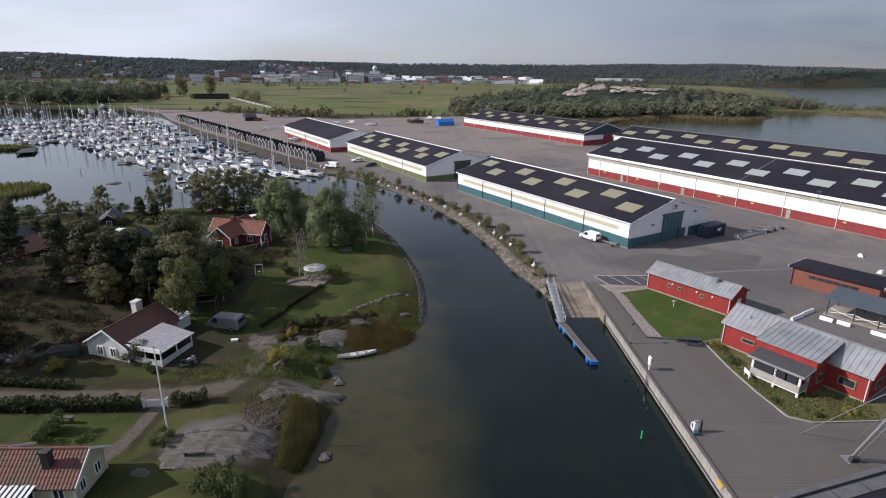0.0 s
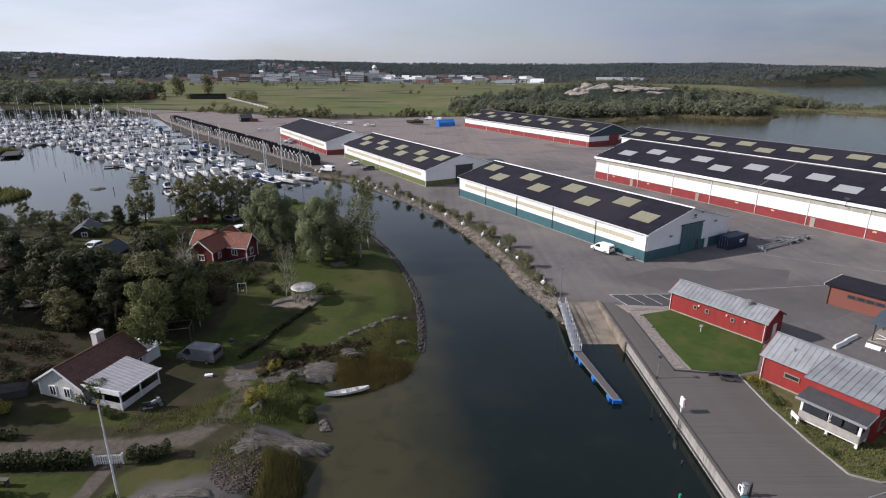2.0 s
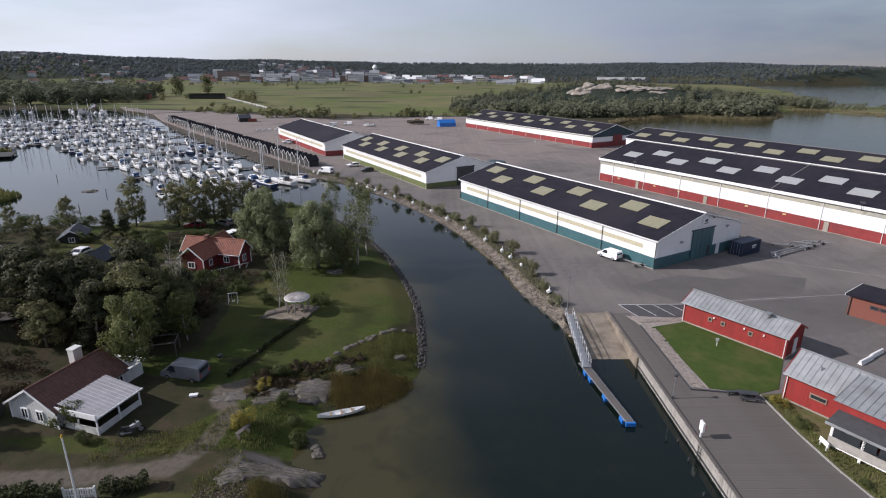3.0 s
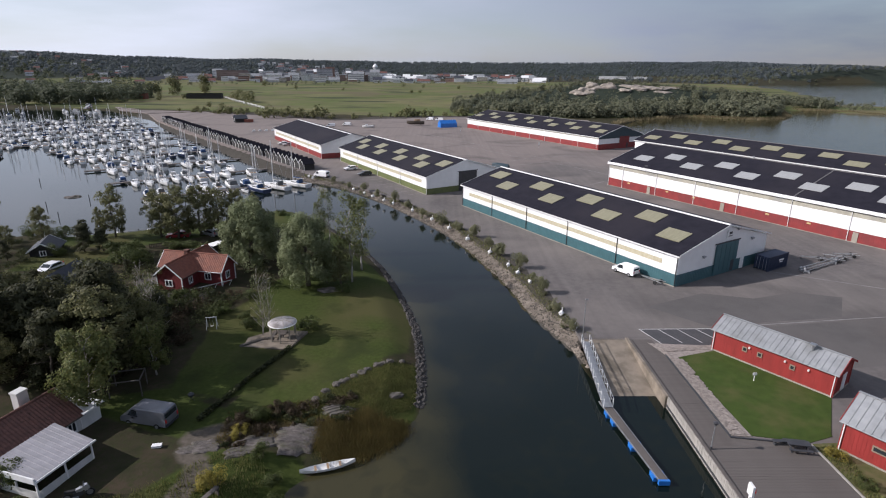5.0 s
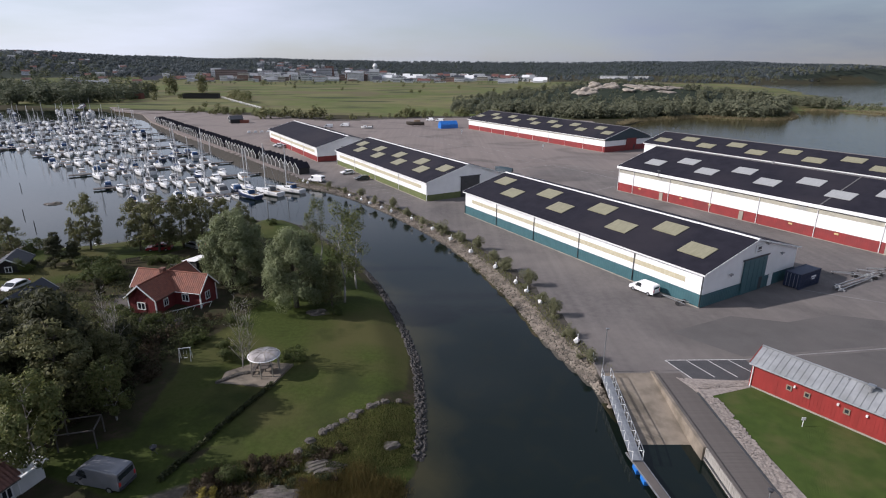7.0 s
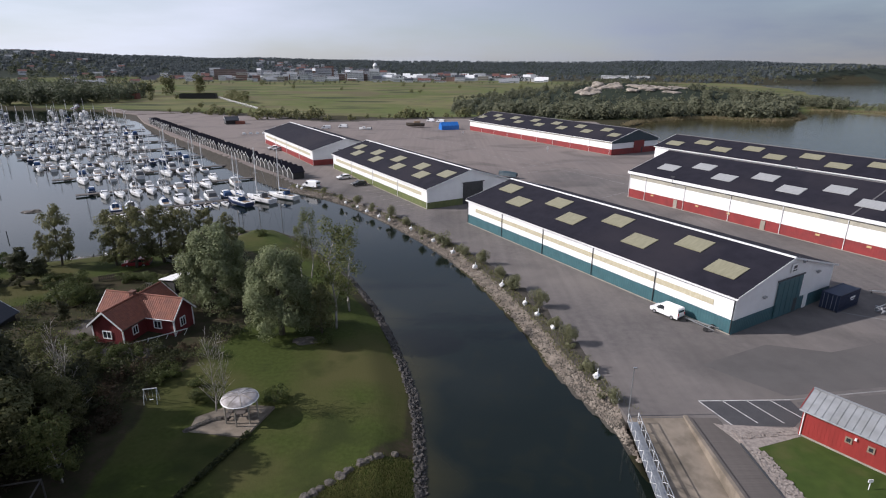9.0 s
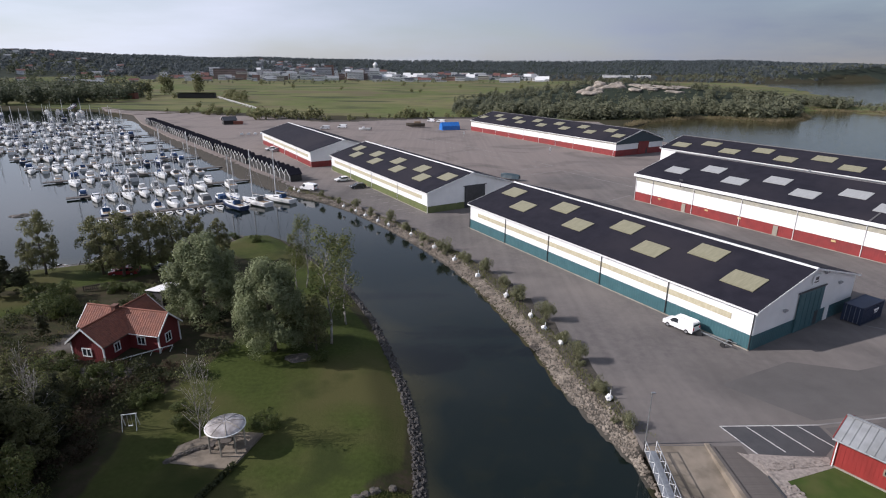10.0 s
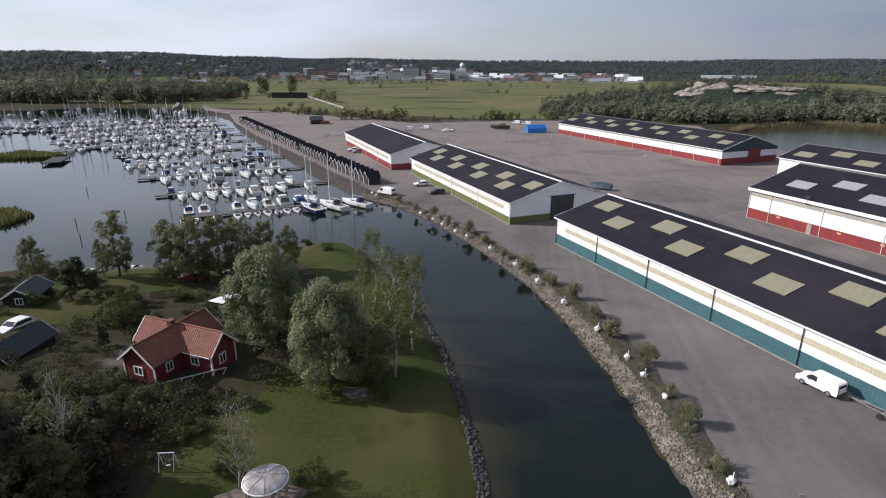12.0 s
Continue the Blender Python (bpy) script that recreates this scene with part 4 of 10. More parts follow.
part("flue", Shape().tube((2.0, 5.2, 3.5), (2.0, 5.2, 4.2), 0.07, n=8), M_STEEL, shed)
part("door", Shape().box(2.1, 3.1, -0.07, 0, 0.1, 2.1), M_TRIM, shed)

office = red_building(pose(46.55, 52.3, G, 0, 0, 33.8), 5.6, 16.0, 3.25, 4.95, "red wooden harbour office with grey sheet roof and glazed porch")
wing = part("wing", Shape().loft([[(-2.9, 4.1, 0), (0.3, 4.1, 0), (0.3, 4.1, 4.3), (-2.9, 4.1, 3.9)], [(-2.9, 10.3, 0), (0.3, 10.3, 0), (0.3, 10.3, 4.3), (-2.9, 10.3, 3.9)]]), M_RED_WOOD, office)
seamed_slope(office, (-3.2, 10.6, 3.98), (-3.2, 3.8, 3.98), (2.3, 3.8, 4.85), (2.3, 10.6, 4.85), M_GREY_ROOF)
window(office, pose(-0.04, 2.0, 1.55, 0, 0, -90), 1.7, 1.0, M_TEAK_TRIM, 0)
window(office, pose(-0.04, 12.8, 1.75, 0, 0, -90), 1.6, 0.6, M_TEAK_TRIM, 0)
window(office, pose(-1.4, 4.06, 1.6), 1.5, 1.2, M_TEAK_TRIM, 1)
window(office, pose(2.7, -0.04, 1.6), 1.7, 1.1, M_TEAK_TRIM, 1)
# porch on white posts
part("porch_floor", Shape().box(-5.1, -2.9, 4.5, 9.7, 0.45, 0.6), M_TRIM, office)
for x, y in ((-5.0, 4.6), (-5.0, 7.1), (-5.0, 9.6), (-3.1, 4.6), (-3.1, 9.6)):
    part("porch_post", Shape().box(x - 0.11, x + 0.11, y - 0.11, y + 0.11, -0.05, 2.75), M_TRIM, office)
for a in ((-5.14, -5.06, 4.5, 9.7), (-5.1, -2.9, 4.46, 4.54), (-5.1, -2.9, 9.66, 9.74)):
    part("balustrade", Shape().box(*a, 0.6, 1.45), M_FENDER, office)
for y in (5.4, 6.65, 7.9, 8.95):
    part("porch_pane", Shape().box(-5.11, -5.07, y - 0.55, y + 0.5, 1.47, 2.65), M_GLASS, office)
part("porch_roof", Shape().loft([[(-5.5, 4.1, 2.78), (-2.92, 4.1, 3.05), (-2.92, 4.1, 3.15), (-5.5, 4.1, 2.88)], [(-5.5, 10.1, 2.78), (-2.92, 10.1, 3.05), (-2.92, 10.1, 3.15), (-5.5, 10.1, 2.88)]]), M_PORCH_FELT, office, "dark felt porch roof")
part("porch_fascia", Shape().box(-5.56, -5.5, 4.05, 10.15, 2.66, 2.92), M_GREY_ROOF, office)
part("porch_fascia", Shape().loft([[(-5.5, 4.04, 2.66), (-2.92, 4.04, 2.93), (-2.92, 4.04, 3.17), (-5.5, 4.04, 2.9)], [(-5.5, 4.09, 2.66), (-2.92, 4.09, 2.93), (-2.92, 4.09, 3.17), (-5.5, 4.09, 2.9)]]), M_GREY_ROOF, office)
part("flue", Shape().tube((1.4, 13.6, 3.4), (1.4, 13.6, 4.6), 0.09, n=8), M_STEEL, office)

# ---- brick building with canopy, far side of the office ----
brick = thing("brick_building", pose(67.0, 77.4, G, 0, 0, 38), "low brown brick building with black felt roof and strip window", "building")
ring = [(0, 0), (7, 0), (7, 2.6), (0, 3.0)]
part("wall", Shape().loft([[(x, 0, z) for x, z in ring], [(x, 12, z) for x, z in ring]]), M_BRICK, brick)
part("roof", Shape().loft([[(-0.4, -0.5, 2.95), (7.3, -0.5, 2.5), (7.3, -0.5, 2.75), (-0.4, -0.5, 3.2)], [(-0.4, 12.5, 2.95), (7.3, 12.5, 2.5), (7.3, 12.5, 2.75), (-0.4, 12.5, 3.2)]]), M_FELT, brick)
for y in (-0.56, 12.5):
    part("bargeboard", Shape().loft([[(-0.45, y, 2.9), (7.35, y, 2.45), (7.35, y, 2.82), (-0.45, y, 3.27)], [(-0.45, y + 0.06, 2.9), (7.35, y + 0.06, 2.45), (7.35, y + 0.06, 2.82), (-0.45, y + 0.06, 3.27)]]), M_TRIM, brick)
for k in range(6):
    window(brick, pose(-0.03, 3.2 + k * 1.15, 2.0, 0, 0, -90), 1.0, 0.5, M_DARK, 0)
part("downpipe", Shape().tube((-0.1, 11.8, 0), (-0.1, 11.8, 2.9), 0.06), M_DARK, brick)

canopy = thing("canopy", pose(58.0, 74.3, G, 0, 0, 38), "blue-grey sheet canopy on dark posts beside the brick building", "shelter")
part("roof", Shape().loft([[(-0.6, -9, 2.45), (5.2, -9, 2.75), (5.2, -9, 2.9), (-0.6, -9, 2.6)], [(-0.6, 1.2, 2.45), (5.2, 1.2, 2.75), (5.2, 1.2, 2.9), (-0.6, 1.2, 2.6)]]), M_BLADE, canopy)
for x in (0, 4.8):
    for y in (-8.5, -5.6, -2.7, 0.6):
        part("post", Shape().tube((x, y, 0), (x, y, 2.6), 0.08), M_DARK, canopy)
for x, y in ((0, -8.5), (0, -5.6), (0, -2.7)):
    part("brace", Shape().tube((x, y, 0.5), (x, y + 2.9, 1.1), 0.04).tube((x, y, 1.1), (x, y + 2.9, 0.5), 0.04), M_TRIM, canopy)
part("floor", Shape().box(-0.4, 5, -8.9, 1, 0, 0.06), M_CONC, canopy)

for (x, y, r, l) in ((52.5, 73.4, 30, 3.0), (55.0, 75.0, 30, 3.0), (56.2, 72.7, -52, 1.6), (57.7, 71.3, -52, 1.6), (60.4, 67.7, -52, 2.6)):
    sh = Shape()
    sh.loft([[(-l / 2, -0.25, 0), (-l / 2, 0.25, 0), (-l / 2, 0.1, 0.5), (-l / 2, -0.1, 0.5)], [(l / 2, -0.25, 0), (l / 2, 0.25, 0), (l / 2, 0.1, 0.5), (l / 2, -0.1, 0.5)]])
    single("road_barrier", sh, M_TRIM, "white painted concrete road barrier on asphalt", "barrier", pose(x, y, G, 0, 0, r), group="road barriers")
for (x, y) in ((79, 92), (75, 88.5), (82, 101)):
    sh = Shape()
    sh.loft([[(-0.7, -0.4, 0), (0.7, -0.4, 0), (0.7, 0.4, 0), (-0.7, 0.4, 0)], [(-0.4, -0.2, 0.5), (0.4, -0.2, 0.5), (0.4, 0.2, 0.5), (-0.4, 0.2, 0.5)]])
    single("concrete_block", sh, M_TRIM, "small white concrete block on the asphalt yard", "block", pose(x, y, G, 0, 0, rnd.uniform(0, 90)), group="concrete blocks")

# ---- lawn, edging, plant bed and parking lines ----
sh = Shape().slab([(29.9, 82.6), (30.6, 67.6), (35.7, 66.5), (38.4, 67.4), (38.6, 67.8), (43.0, 74.2), (35.3, 84.4)], G - 0.2, G + 0.05)
single("lawn", sh, M_LAWN, "mown green lawn between the red buildings and the quay", "lawn", kind="structure")
sh = Shape().slab([(35.6, 66.3), (35.7, 59.7), (36.1, 54.3), (36.8, 49.9), (38.8, 48.9), (46.4, 49.2), (52, 50), (47.2, 53.0), (38.2, 66.5)], G - 0.2, G + 0.045)
single("plant_bed", sh, M_BED, "weedy bed of grass and flowers in front of the office", "plant bed", kind="structure")
sh = Shape()
sh.slab([(27.5, 86.2), (28.6, 83.2), (28.7, 67.5), (30.7, 67.4), (29.9, 82.4), (28.7, 85.7)], G - 0.1, G + 0.07)
sh.slab([(28.4, 86.0), (29.9, 82.5), (35.4, 84.3), (35.2, 85.4)], G - 0.1, G + 0.072)
single("cobble_strip", sh, M_COBBLE, "strip of reddish cobble stones round the lawn", "paving", kind="structure")
rs = random.Random(3)
sh = Shape()
for _ in range(1900):
    if rs.random() < 0.7:
        y = rs.uniform(67.6, 85)
        x = rs.uniform(28.75, 30.3 if y < 82 else 29)
    else:
        x, u = rs.uniform(28.8, 35.2), rs.uniform(0.2, 1.1)
        y = 82.6 + (x - 28.8) * 0.27 + 2.4 * (1 - (x - 28.8) / 6.4) * 0.4 + u
    s = rs.uniform(0.05, 0.12)
    sh.box(-s, s, -s * 0.8, s * 0.8, 0, s * 0.8, pose(x, y, G + 0.06, rs.uniform(-15, 15), rs.uniform(-15, 15), rs.uniform(0, 180)))
single("cobbles", sh, M_COBBLE, "many small reddish cobble stones along the lawn edge", "stones", kind="stuff")


def line_on_yard(pts, w=0.12):
    sh = Shape()
    for (ax, ay), (bx, by) in zip(pts, pts[1:]):
        d = Vector((bx - ax, by - ay)).normalized()
        n = Vector((-d.y, d.x)) * w / 2
        sh.slab([(ax - n.x, ay - n.y), (bx - n.x, by - n.y), (bx + n.x, by + n.y), (ax + n.x, ay + n.y)], G - 0.02, G + 0.012)
    return sh


for pts in ([(31.5, 97.5), (37.7, 91.0), (47, 92.4), (58, 94.0), (63, 101), (57, 103), (49, 100.5), (42, 102.5)], [(38.0, 87.8), (38.0, 89.8), (58, 92.8), (70, 94.6), (69, 88), (57, 81), (49, 80), (43.5, 82.5)]):
    single("asphalt_patch", Shape().slab(pts, G - 0.05, G + 0.003), M_WORN_ASPHALT, "slightly darker worn asphalt in the yard", "paving", group="asphalt patches", kind="structure")
for pts in ([(27.9, 90.0), (29.4, 85.9), (35.3, 85.7), (37.6, 87.6), (37.6, 90.2)],):
    single("asphalt_patch", Shape().slab(pts, G - 0.05, G + 0.004), M_NEW_ASPHALT, "darker patch of newer asphalt in the yard", "paving", group="asphalt patches", kind="structure")
for pts in ([(27.8, 90.1), (37.6, 90.3)], [(27.8, 90.1), (29.3, 85.9)], [(30.3, 90.2), (32.0, 86.3)], [(32.9, 90.2), (34.6, 86.3)], [(35.4, 90.3), (37.0, 87.0)]):
    single("parking_line", line_on_yard(pts), M_PAINT, "white painted parking bay line on asphalt", "line", group="parking lines", kind="structure")
for pts in ([(37.6, 90.3), (46, 91.6), (60, 93.5), (72, 95)], [(57, 113), (75, 103), (84, 98)], [(-18.4, 325.5), (6.3, 278.4), (34.8, 233.5)], [(-6.8, 313.5), (15.8, 278.6), (40.4, 236.6)], [(20.1, 222.0), (34.8, 233.5), (54.9, 243.7)], [(25.1, 216.6), (41.2, 227.4)], [(41.2, 227.4), (56.5, 202.4), (70, 180)], [(46.0, 227.5), (60.4, 213.7)], [(44.0, 183.6), (52.6, 191.1)], [(-30, 300), (10, 236)], [(62, 196), (80, 166)], [(76, 172), (84, 176)]):
    single("yard_line", line_on_yard(pts, 0.2), M_OLD_PAINT, "worn white line painted across the asphalt yard", "line", group="yard lines", kind="structure")

for k in range(13):
    u = 2.5 + 4.0 * k
    p = Vector((-2.13, 170.98)) + Vector((-0.5075, 0.8616)) * u + Vector((-0.8616, -0.5075)) * 0.9
    q = p + Vector((-0.8616, -0.5075)) * 4.6
    single("parking_line", line_on_yard([tuple(p), tuple(q)]), M_OLD_PAINT, "worn white parking bay line beside the olive warehouse", "line", group="parking lines", kind="structure")

for pts, label in (([(35.62, 66.2), (35.62, 59.7), (36.05, 54.3), (36.75, 49.85), (38.8, 48.85), (46.4, 49.15)], "thin pale edging board round the plant bed"), ([(28.6, 83.1), (28.62, 67.3), (35.6, 66.2)], "dark timber edging between deck and lawn")):
    sh = Shape()
    for (ax, ay), (bx, by) in zip(pts, pts[1:]):
        sh.beam((ax, ay, G + 0.06), (bx, by, G + 0.06), 0.14, 0.16)
    single("edging_board", sh, M_FENDER if "pale" in label else M_DARK, label, "edging", kind="structure")

# ---- quay deck and timber face ----
sh = Shape().slab([(25.45, 12), (62, 12), (62, 48.5), (46.4, 49.1), (38.8, 48.8), (36.7, 49.8), (36.0, 54.3), (35.6, 59.7), (35.6, 66.1), (28.6, 67.3), (28.5, 83.1), (26.2, 87.1), (25.45, 87.1)], G - 0.15, G + 0.01)
deck = single("quay_deck", sh, M_PLANK, "weathered grey plank deck of the quay", "deck", kind="structure")
plank = Shape().box(0, 1, -0.0925, 0.0925, 0, 0.03).mesh("plank", M_PLANK)

for i in range(300):
    y = 30.2 + i * 0.19
    hi = 44.0 if y < 48.4 else 36.4 if y < 54 else 35.4 if y < 66 else 28.4
    o = part("plank", plank, M_PLANK, deck)
    o.matrix_world = Matrix.Translation((25.7 + rs.uniform(0, 0.05), y, G + 0.012)) @ Matrix.Diagonal((hi - 25.75, 1, rs.uniform(0.9, 1.05), 1))
kerb = Shape().box(25.35, 25.65, 12, 87, G, G + 0.16)
single("quay_kerb", kerb, M_PLANK, "low timber kerb along the quay edge", "kerb", kind="structure")
face = tagged(new("quay_face"), "pale timber fender boards on the quay wall", "wall", kind="structure")
brd = Shape().box(-0.06, 0.02, -0.11, 0.11, -0.25, G + 0.1).mesh("board", M_FENDER)
for i in range(300):
    o = part("board", brd, M_FENDER, face)
    o.location = (25.32 + rs.uniform(-0.015, 0.015), 12.6 + i * 0.2485, rs.uniform(-0.04, 0.03))
part("waling", Shape().box(25.2, 25.34, 12, 87.1, 0.25, 0.45), M_DARK, face)

# concrete slipway
sh = Shape()
sh.loft([[(19.6, 87.4, -2), (25.3, 87.4, -2), (25.3, 87.4, G + 0.005), (19.6, 87.4, G + 0.005)], [(19.6, 66, -3), (25.3, 66, -3), (25.3, 66, -1.2), (19.6, 66, -1.2)]])
single("slipway", sh, M_SLIP, "sloping concrete slipway running into the water", "slipway", kind="structure")
single("slipway_kerb", Shape().loft([[(25.0, 87.4, -1), (25.4, 87.4, -1), (25.4, 87.4, G + 0.15), (25.0, 87.4, G + 0.15)], [(25.0, 74, -1), (25.4, 74, -1), (25.4, 74, G + 0.15), (25.0, 74, G + 0.15)]]), M_SLIP, "stained kerb wall beside the slipway", "kerb", kind="structure")
# ---- floating jetty with gangway ----
jetty = thing("floating_jetty", pose(0, 0, 0), "narrow floating jetty on blue floats with a railed gangway", "jetty")
def jet(y, off=0.0):
    return 18.6 + off + (20.4 - 18.6) * (74.5 - y) / (74.5 - 63.0)
part("deck", Shape().loft([[(jet(74.5, -0.55), 74.5, 0.4), (jet(74.5, 0.55), 74.5, 0.4), (jet(74.5, 0.55), 74.5, 0.52), (jet(74.5, -0.55), 74.5, 0.52)], [(jet(62.6, -0.45), 62.6, 0.4), (jet(62.6, 0.45), 62.6, 0.4), (jet(62.6, 0.45), 62.6, 0.52), (jet(62.6, -0.45), 62.6, 0.52)]]), M_STEEL, jetty)
part("board_deck", Shape().loft([[(jet(74.5, -0.45), 74.5, 0.52), (jet(74.5, 0.45), 74.5, 0.52), (jet(74.5, 0.45), 74.5, 0.55), (jet(74.5, -0.45), 74.5, 0.55)], [(jet(62.6, -0.36), 62.6, 0.52), (jet(62.6, 0.36), 62.6, 0.52), (jet(62.6, 0.36), 62.6, 0.55), (jet(62.6, -0.36), 62.6, 0.55)]]), M_PLANK, jetty)
for y in (72.6, 71.2, 67.4, 63.4):
    part("float", Shape().box(jet(y, -0.62), jet(y, 0.55), y - 0.45, y + 0.5, -0.3, 0.42), M_BLUE, jetty)
part("end_cap", Shape().box(jet(62.6, -0.5), jet(62.6, 0.5), 62.35, 62.6, 0.1, 0.55), M_BLUE, jetty)
gang = thing("gangway", pose(0, 0, 0), "galvanised steel gangway with tube railings down to the jetty", "gangway")
gp = [((19.55, 86.3, G + 0.12), (18.9, 77.2, 0.95)), ((18.9, 77.2, 0.95), (18.7, 73.2, 0.62))]
for (a, b) in gp:
    a, b = Vector(a), Vector(b)
    part("walkway", Shape().beam(a, b, 1.0, 0.12), M_STEEL, gang)
    w = Vector((0.5, 0.03, 0))
    for s in (-1, 1):
        part("handrail", Shape().tube(a + s * w + Vector((0, 0, 1.05)), b + s * w + Vector((0, 0, 1.05)), 0.035), M_STEEL, gang)
        part("knee_rail", Shape().tube(a + s * w + Vector((0, 0, 0.55)), b + s * w + Vector((0, 0, 0.55)), 0.025), M_STEEL, gang)
        n = max(2, int((b - a).length / 1.3))
        for i in range(n + 1):
            p = a.lerp(b, i / n) + s * w
            part("rail_post", Shape().tube(p, p + Vector((0, 0, 1.05)), 0.035), M_TRIM, gang)
            if i:
                q = a.lerp(b, (i - 1) / n) + s * w
                part("brace", Shape().tube(q, p + Vector((0, 0, 1.05)), 0.025, n=4), M_TRIM, gang)

# ---- small things on the quay and yard ----
def street_lamp(x, y, h, arm=0.0, z=G):
    lamp = thing("street_lamp", pose(x, y, z), "slim grey steel lamp post on the quay", "lamp post", "lamp posts")
    part("pole", Shape().tube((0, 0, 0), (0, 0, h), 0.07, 0.045, 8), M_STEEL, lamp)
    part("base", Shape().tube((0, 0, 0), (0, 0, 0.35), 0.11, 0.1, 8), M_DARK, lamp)
    part("head", Shape().tube((0, 0, h), (0, 0, h + 0.22), 0.16, 0.24, 8).tube((0, 0, h + 0.22), (0, 0, h + 0.3), 0.24, 0.05, 8) if not arm else Shape().box(-0.1, arm, -0.1, 0.1, h - 0.05, h + 0.05), M_DARK if not arm else M_STEEL, lamp)
    return lamp


street_lamp(25.9, 65.6, 2.7)
street_lamp(19.5, 87.45, 5.5, 0.25)
b = thing("lifebuoy_stand", pose(25.9, 59.1, G), "white lifebuoy stand with red and white ring", "lifebuoy", "")
part("post", Shape().box(-0.07, 0.07, -0.07, 0.07, 0, 1.3), M_TRIM, b)
part("board", Shape().box(-0.1, 0.1, -0.35, 0.35, 0.75, 1.75), M_TRIM, b)
ring_sh = Shape()
for i in range(16):
    a, c = 2 * math.pi * i / 16, 2 * math.pi * (i + 1) / 16
    ring_sh.tube((0.16, 0.3 * math.cos(a), 1.3 + 0.3 * math.sin(a)), (0.16, 0.3 * math.cos(c), 1.3 + 0.3 * math.sin(c)), 0.07, n=6)
part("ring", ring_sh, M_BUOY, b)
b = thing("water_post", pose(26.1, 47.4, G), "white and teal quay service post with hose reel", "service post")
part("pedestal", Shape().box(-0.16, 0.16, -0.16, 0.16, 0, 1.25), M_TRIM, b)
part("cap", Shape().box(-0.2, 0.2, -0.2, 0.2, 1.25, 1.33), M_STEEL, b)
ring_sh = Shape()
for i in range(12):
    a, c = 2 * math.pi * i / 12, 2 * math.pi * (i + 1) / 12
    ring_sh.tube((-0.3, 0.36 * math.cos(a), 0.75 + 0.36 * math.sin(a)), (-0.3, 0.36 * math.cos(c), 0.75 + 0.36 * math.sin(c)), 0.06, n=5)
part("hose_reel", ring_sh, M_TRIM, b)
part("box", Shape().box(-0.35, 0.1, -0.6, -0.25, 0, 0.4), M_TEAL, b)
part("pole", Shape().tube((0.55, 0, 0), (0.55, 0, 1.4), 0.09, n=8), M_DARK, b)
gp_ob = Shape().tube((21.3, 48.2, -2.0), (21.3, 48.2, 0.85), 0.1, n=10)
single("channel_marker", gp_ob, M_GREEN, "green channel marker post standing in the water", "marker")
for (x, y) in ((23.6, 53.0), (24.2, 57.4), (24.4, 60.2)):
    single("mooring_pile", Shape().tube((x, y, -2), (x, y, 0.35), 0.09, 0.08, 8), M_DARK, "dark wooden mooring pile just above the water", "pile", group="mooring piles")
single("quay_ladder", Shape().beam((25.15, 57.3, -0.6), (25.15, 57.3, 1.5), 0.06, 0.06).beam((25.15, 57.8, -0.6), (25.15, 57.8, 1.5), 0.06, 0.06).beam((25.15, 57.3, 0), (25.15, 57.8, 0), 0.05, 0.05).beam((25.15, 57.3, 0.4), (25.15, 57.8, 0.4), 0.05, 0.05).beam((25.15, 57.3, 0.8), (25.15, 57.8, 0.8), 0.05, 0.05), M_DARK, "dark steel ladder on the quay wall", "ladder")
single("quay_marker_plate", Shape().box(25.15, 25.24, 40.0, 40.9, 1.1, 1.4), M_YELLOW, "yellow marker plate on the quay wall", "sign")
b = thing("notice_board", pose(36.6, 57.5, G), "white notice board on two short posts", "sign")
part("board", Shape().box(-0.05, 0.05, -0.6, 0.6, 0.5, 0.95), M_TRIM, b)
for s in (-0.45, 0.45):
    part("post", Shape().box(-0.04, 0.04, s - 0.04, s + 0.04, 0, 0.9), M_TRIM, b)
b = thing("lawn_sign", pose(36.2, 77.2, G + 0.05), "small white sign post on the lawn", "sign")
part("post", Shape().tube((0, 0, 0), (0, 0, 0.9), 0.04), M_TRIM, b)
part("plate", Shape().box(-0.2, 0.2, -0.03, 0.03, 0.75, 1.05), M_TRIM, b)
b = thing("picnic_table", pose(33.9, 65.6, G, 0, 0, 80), "dark wooden picnic table with benches on the deck", "table")
part("tabletop", Shape().box(-0.4, 0.4, -1.0, 1.0, 0.7, 0.76), M_DARK, b)
for s in (-0.75, 0.75):
    part("bench", Shape().box(s - 0.14, s + 0.14, -1.0, 1.0, 0.42, 0.47), M_DARK, b)
for y in (-0.7, 0.7):
    part("leg", Shape().beam((-0.7, y, 0), (0.3, y, 0.72), 0.08, 0.08).beam((0.7, y, 0), (-0.3, y, 0.72), 0.08, 0.08).beam((-0.85, y, 0.4), (0.85, y, 0.4), 0.08, 0.08), M_DARK, b)
b = thing("picnic_table", pose(33.0, 66.3, G, 0, 0, 0), "dark plank bench beside the lawn", "bench")
part("seat", Shape().box(-1.0, 1.0, -0.2, 0.2, 0.4, 0.46), M_DARK, b)
for x in (-0.8, 0.8):
    part("leg", Shape().box(x - 0.05, x + 0.05, -0.18, 0.18, 0, 0.4), M_DARK, b)

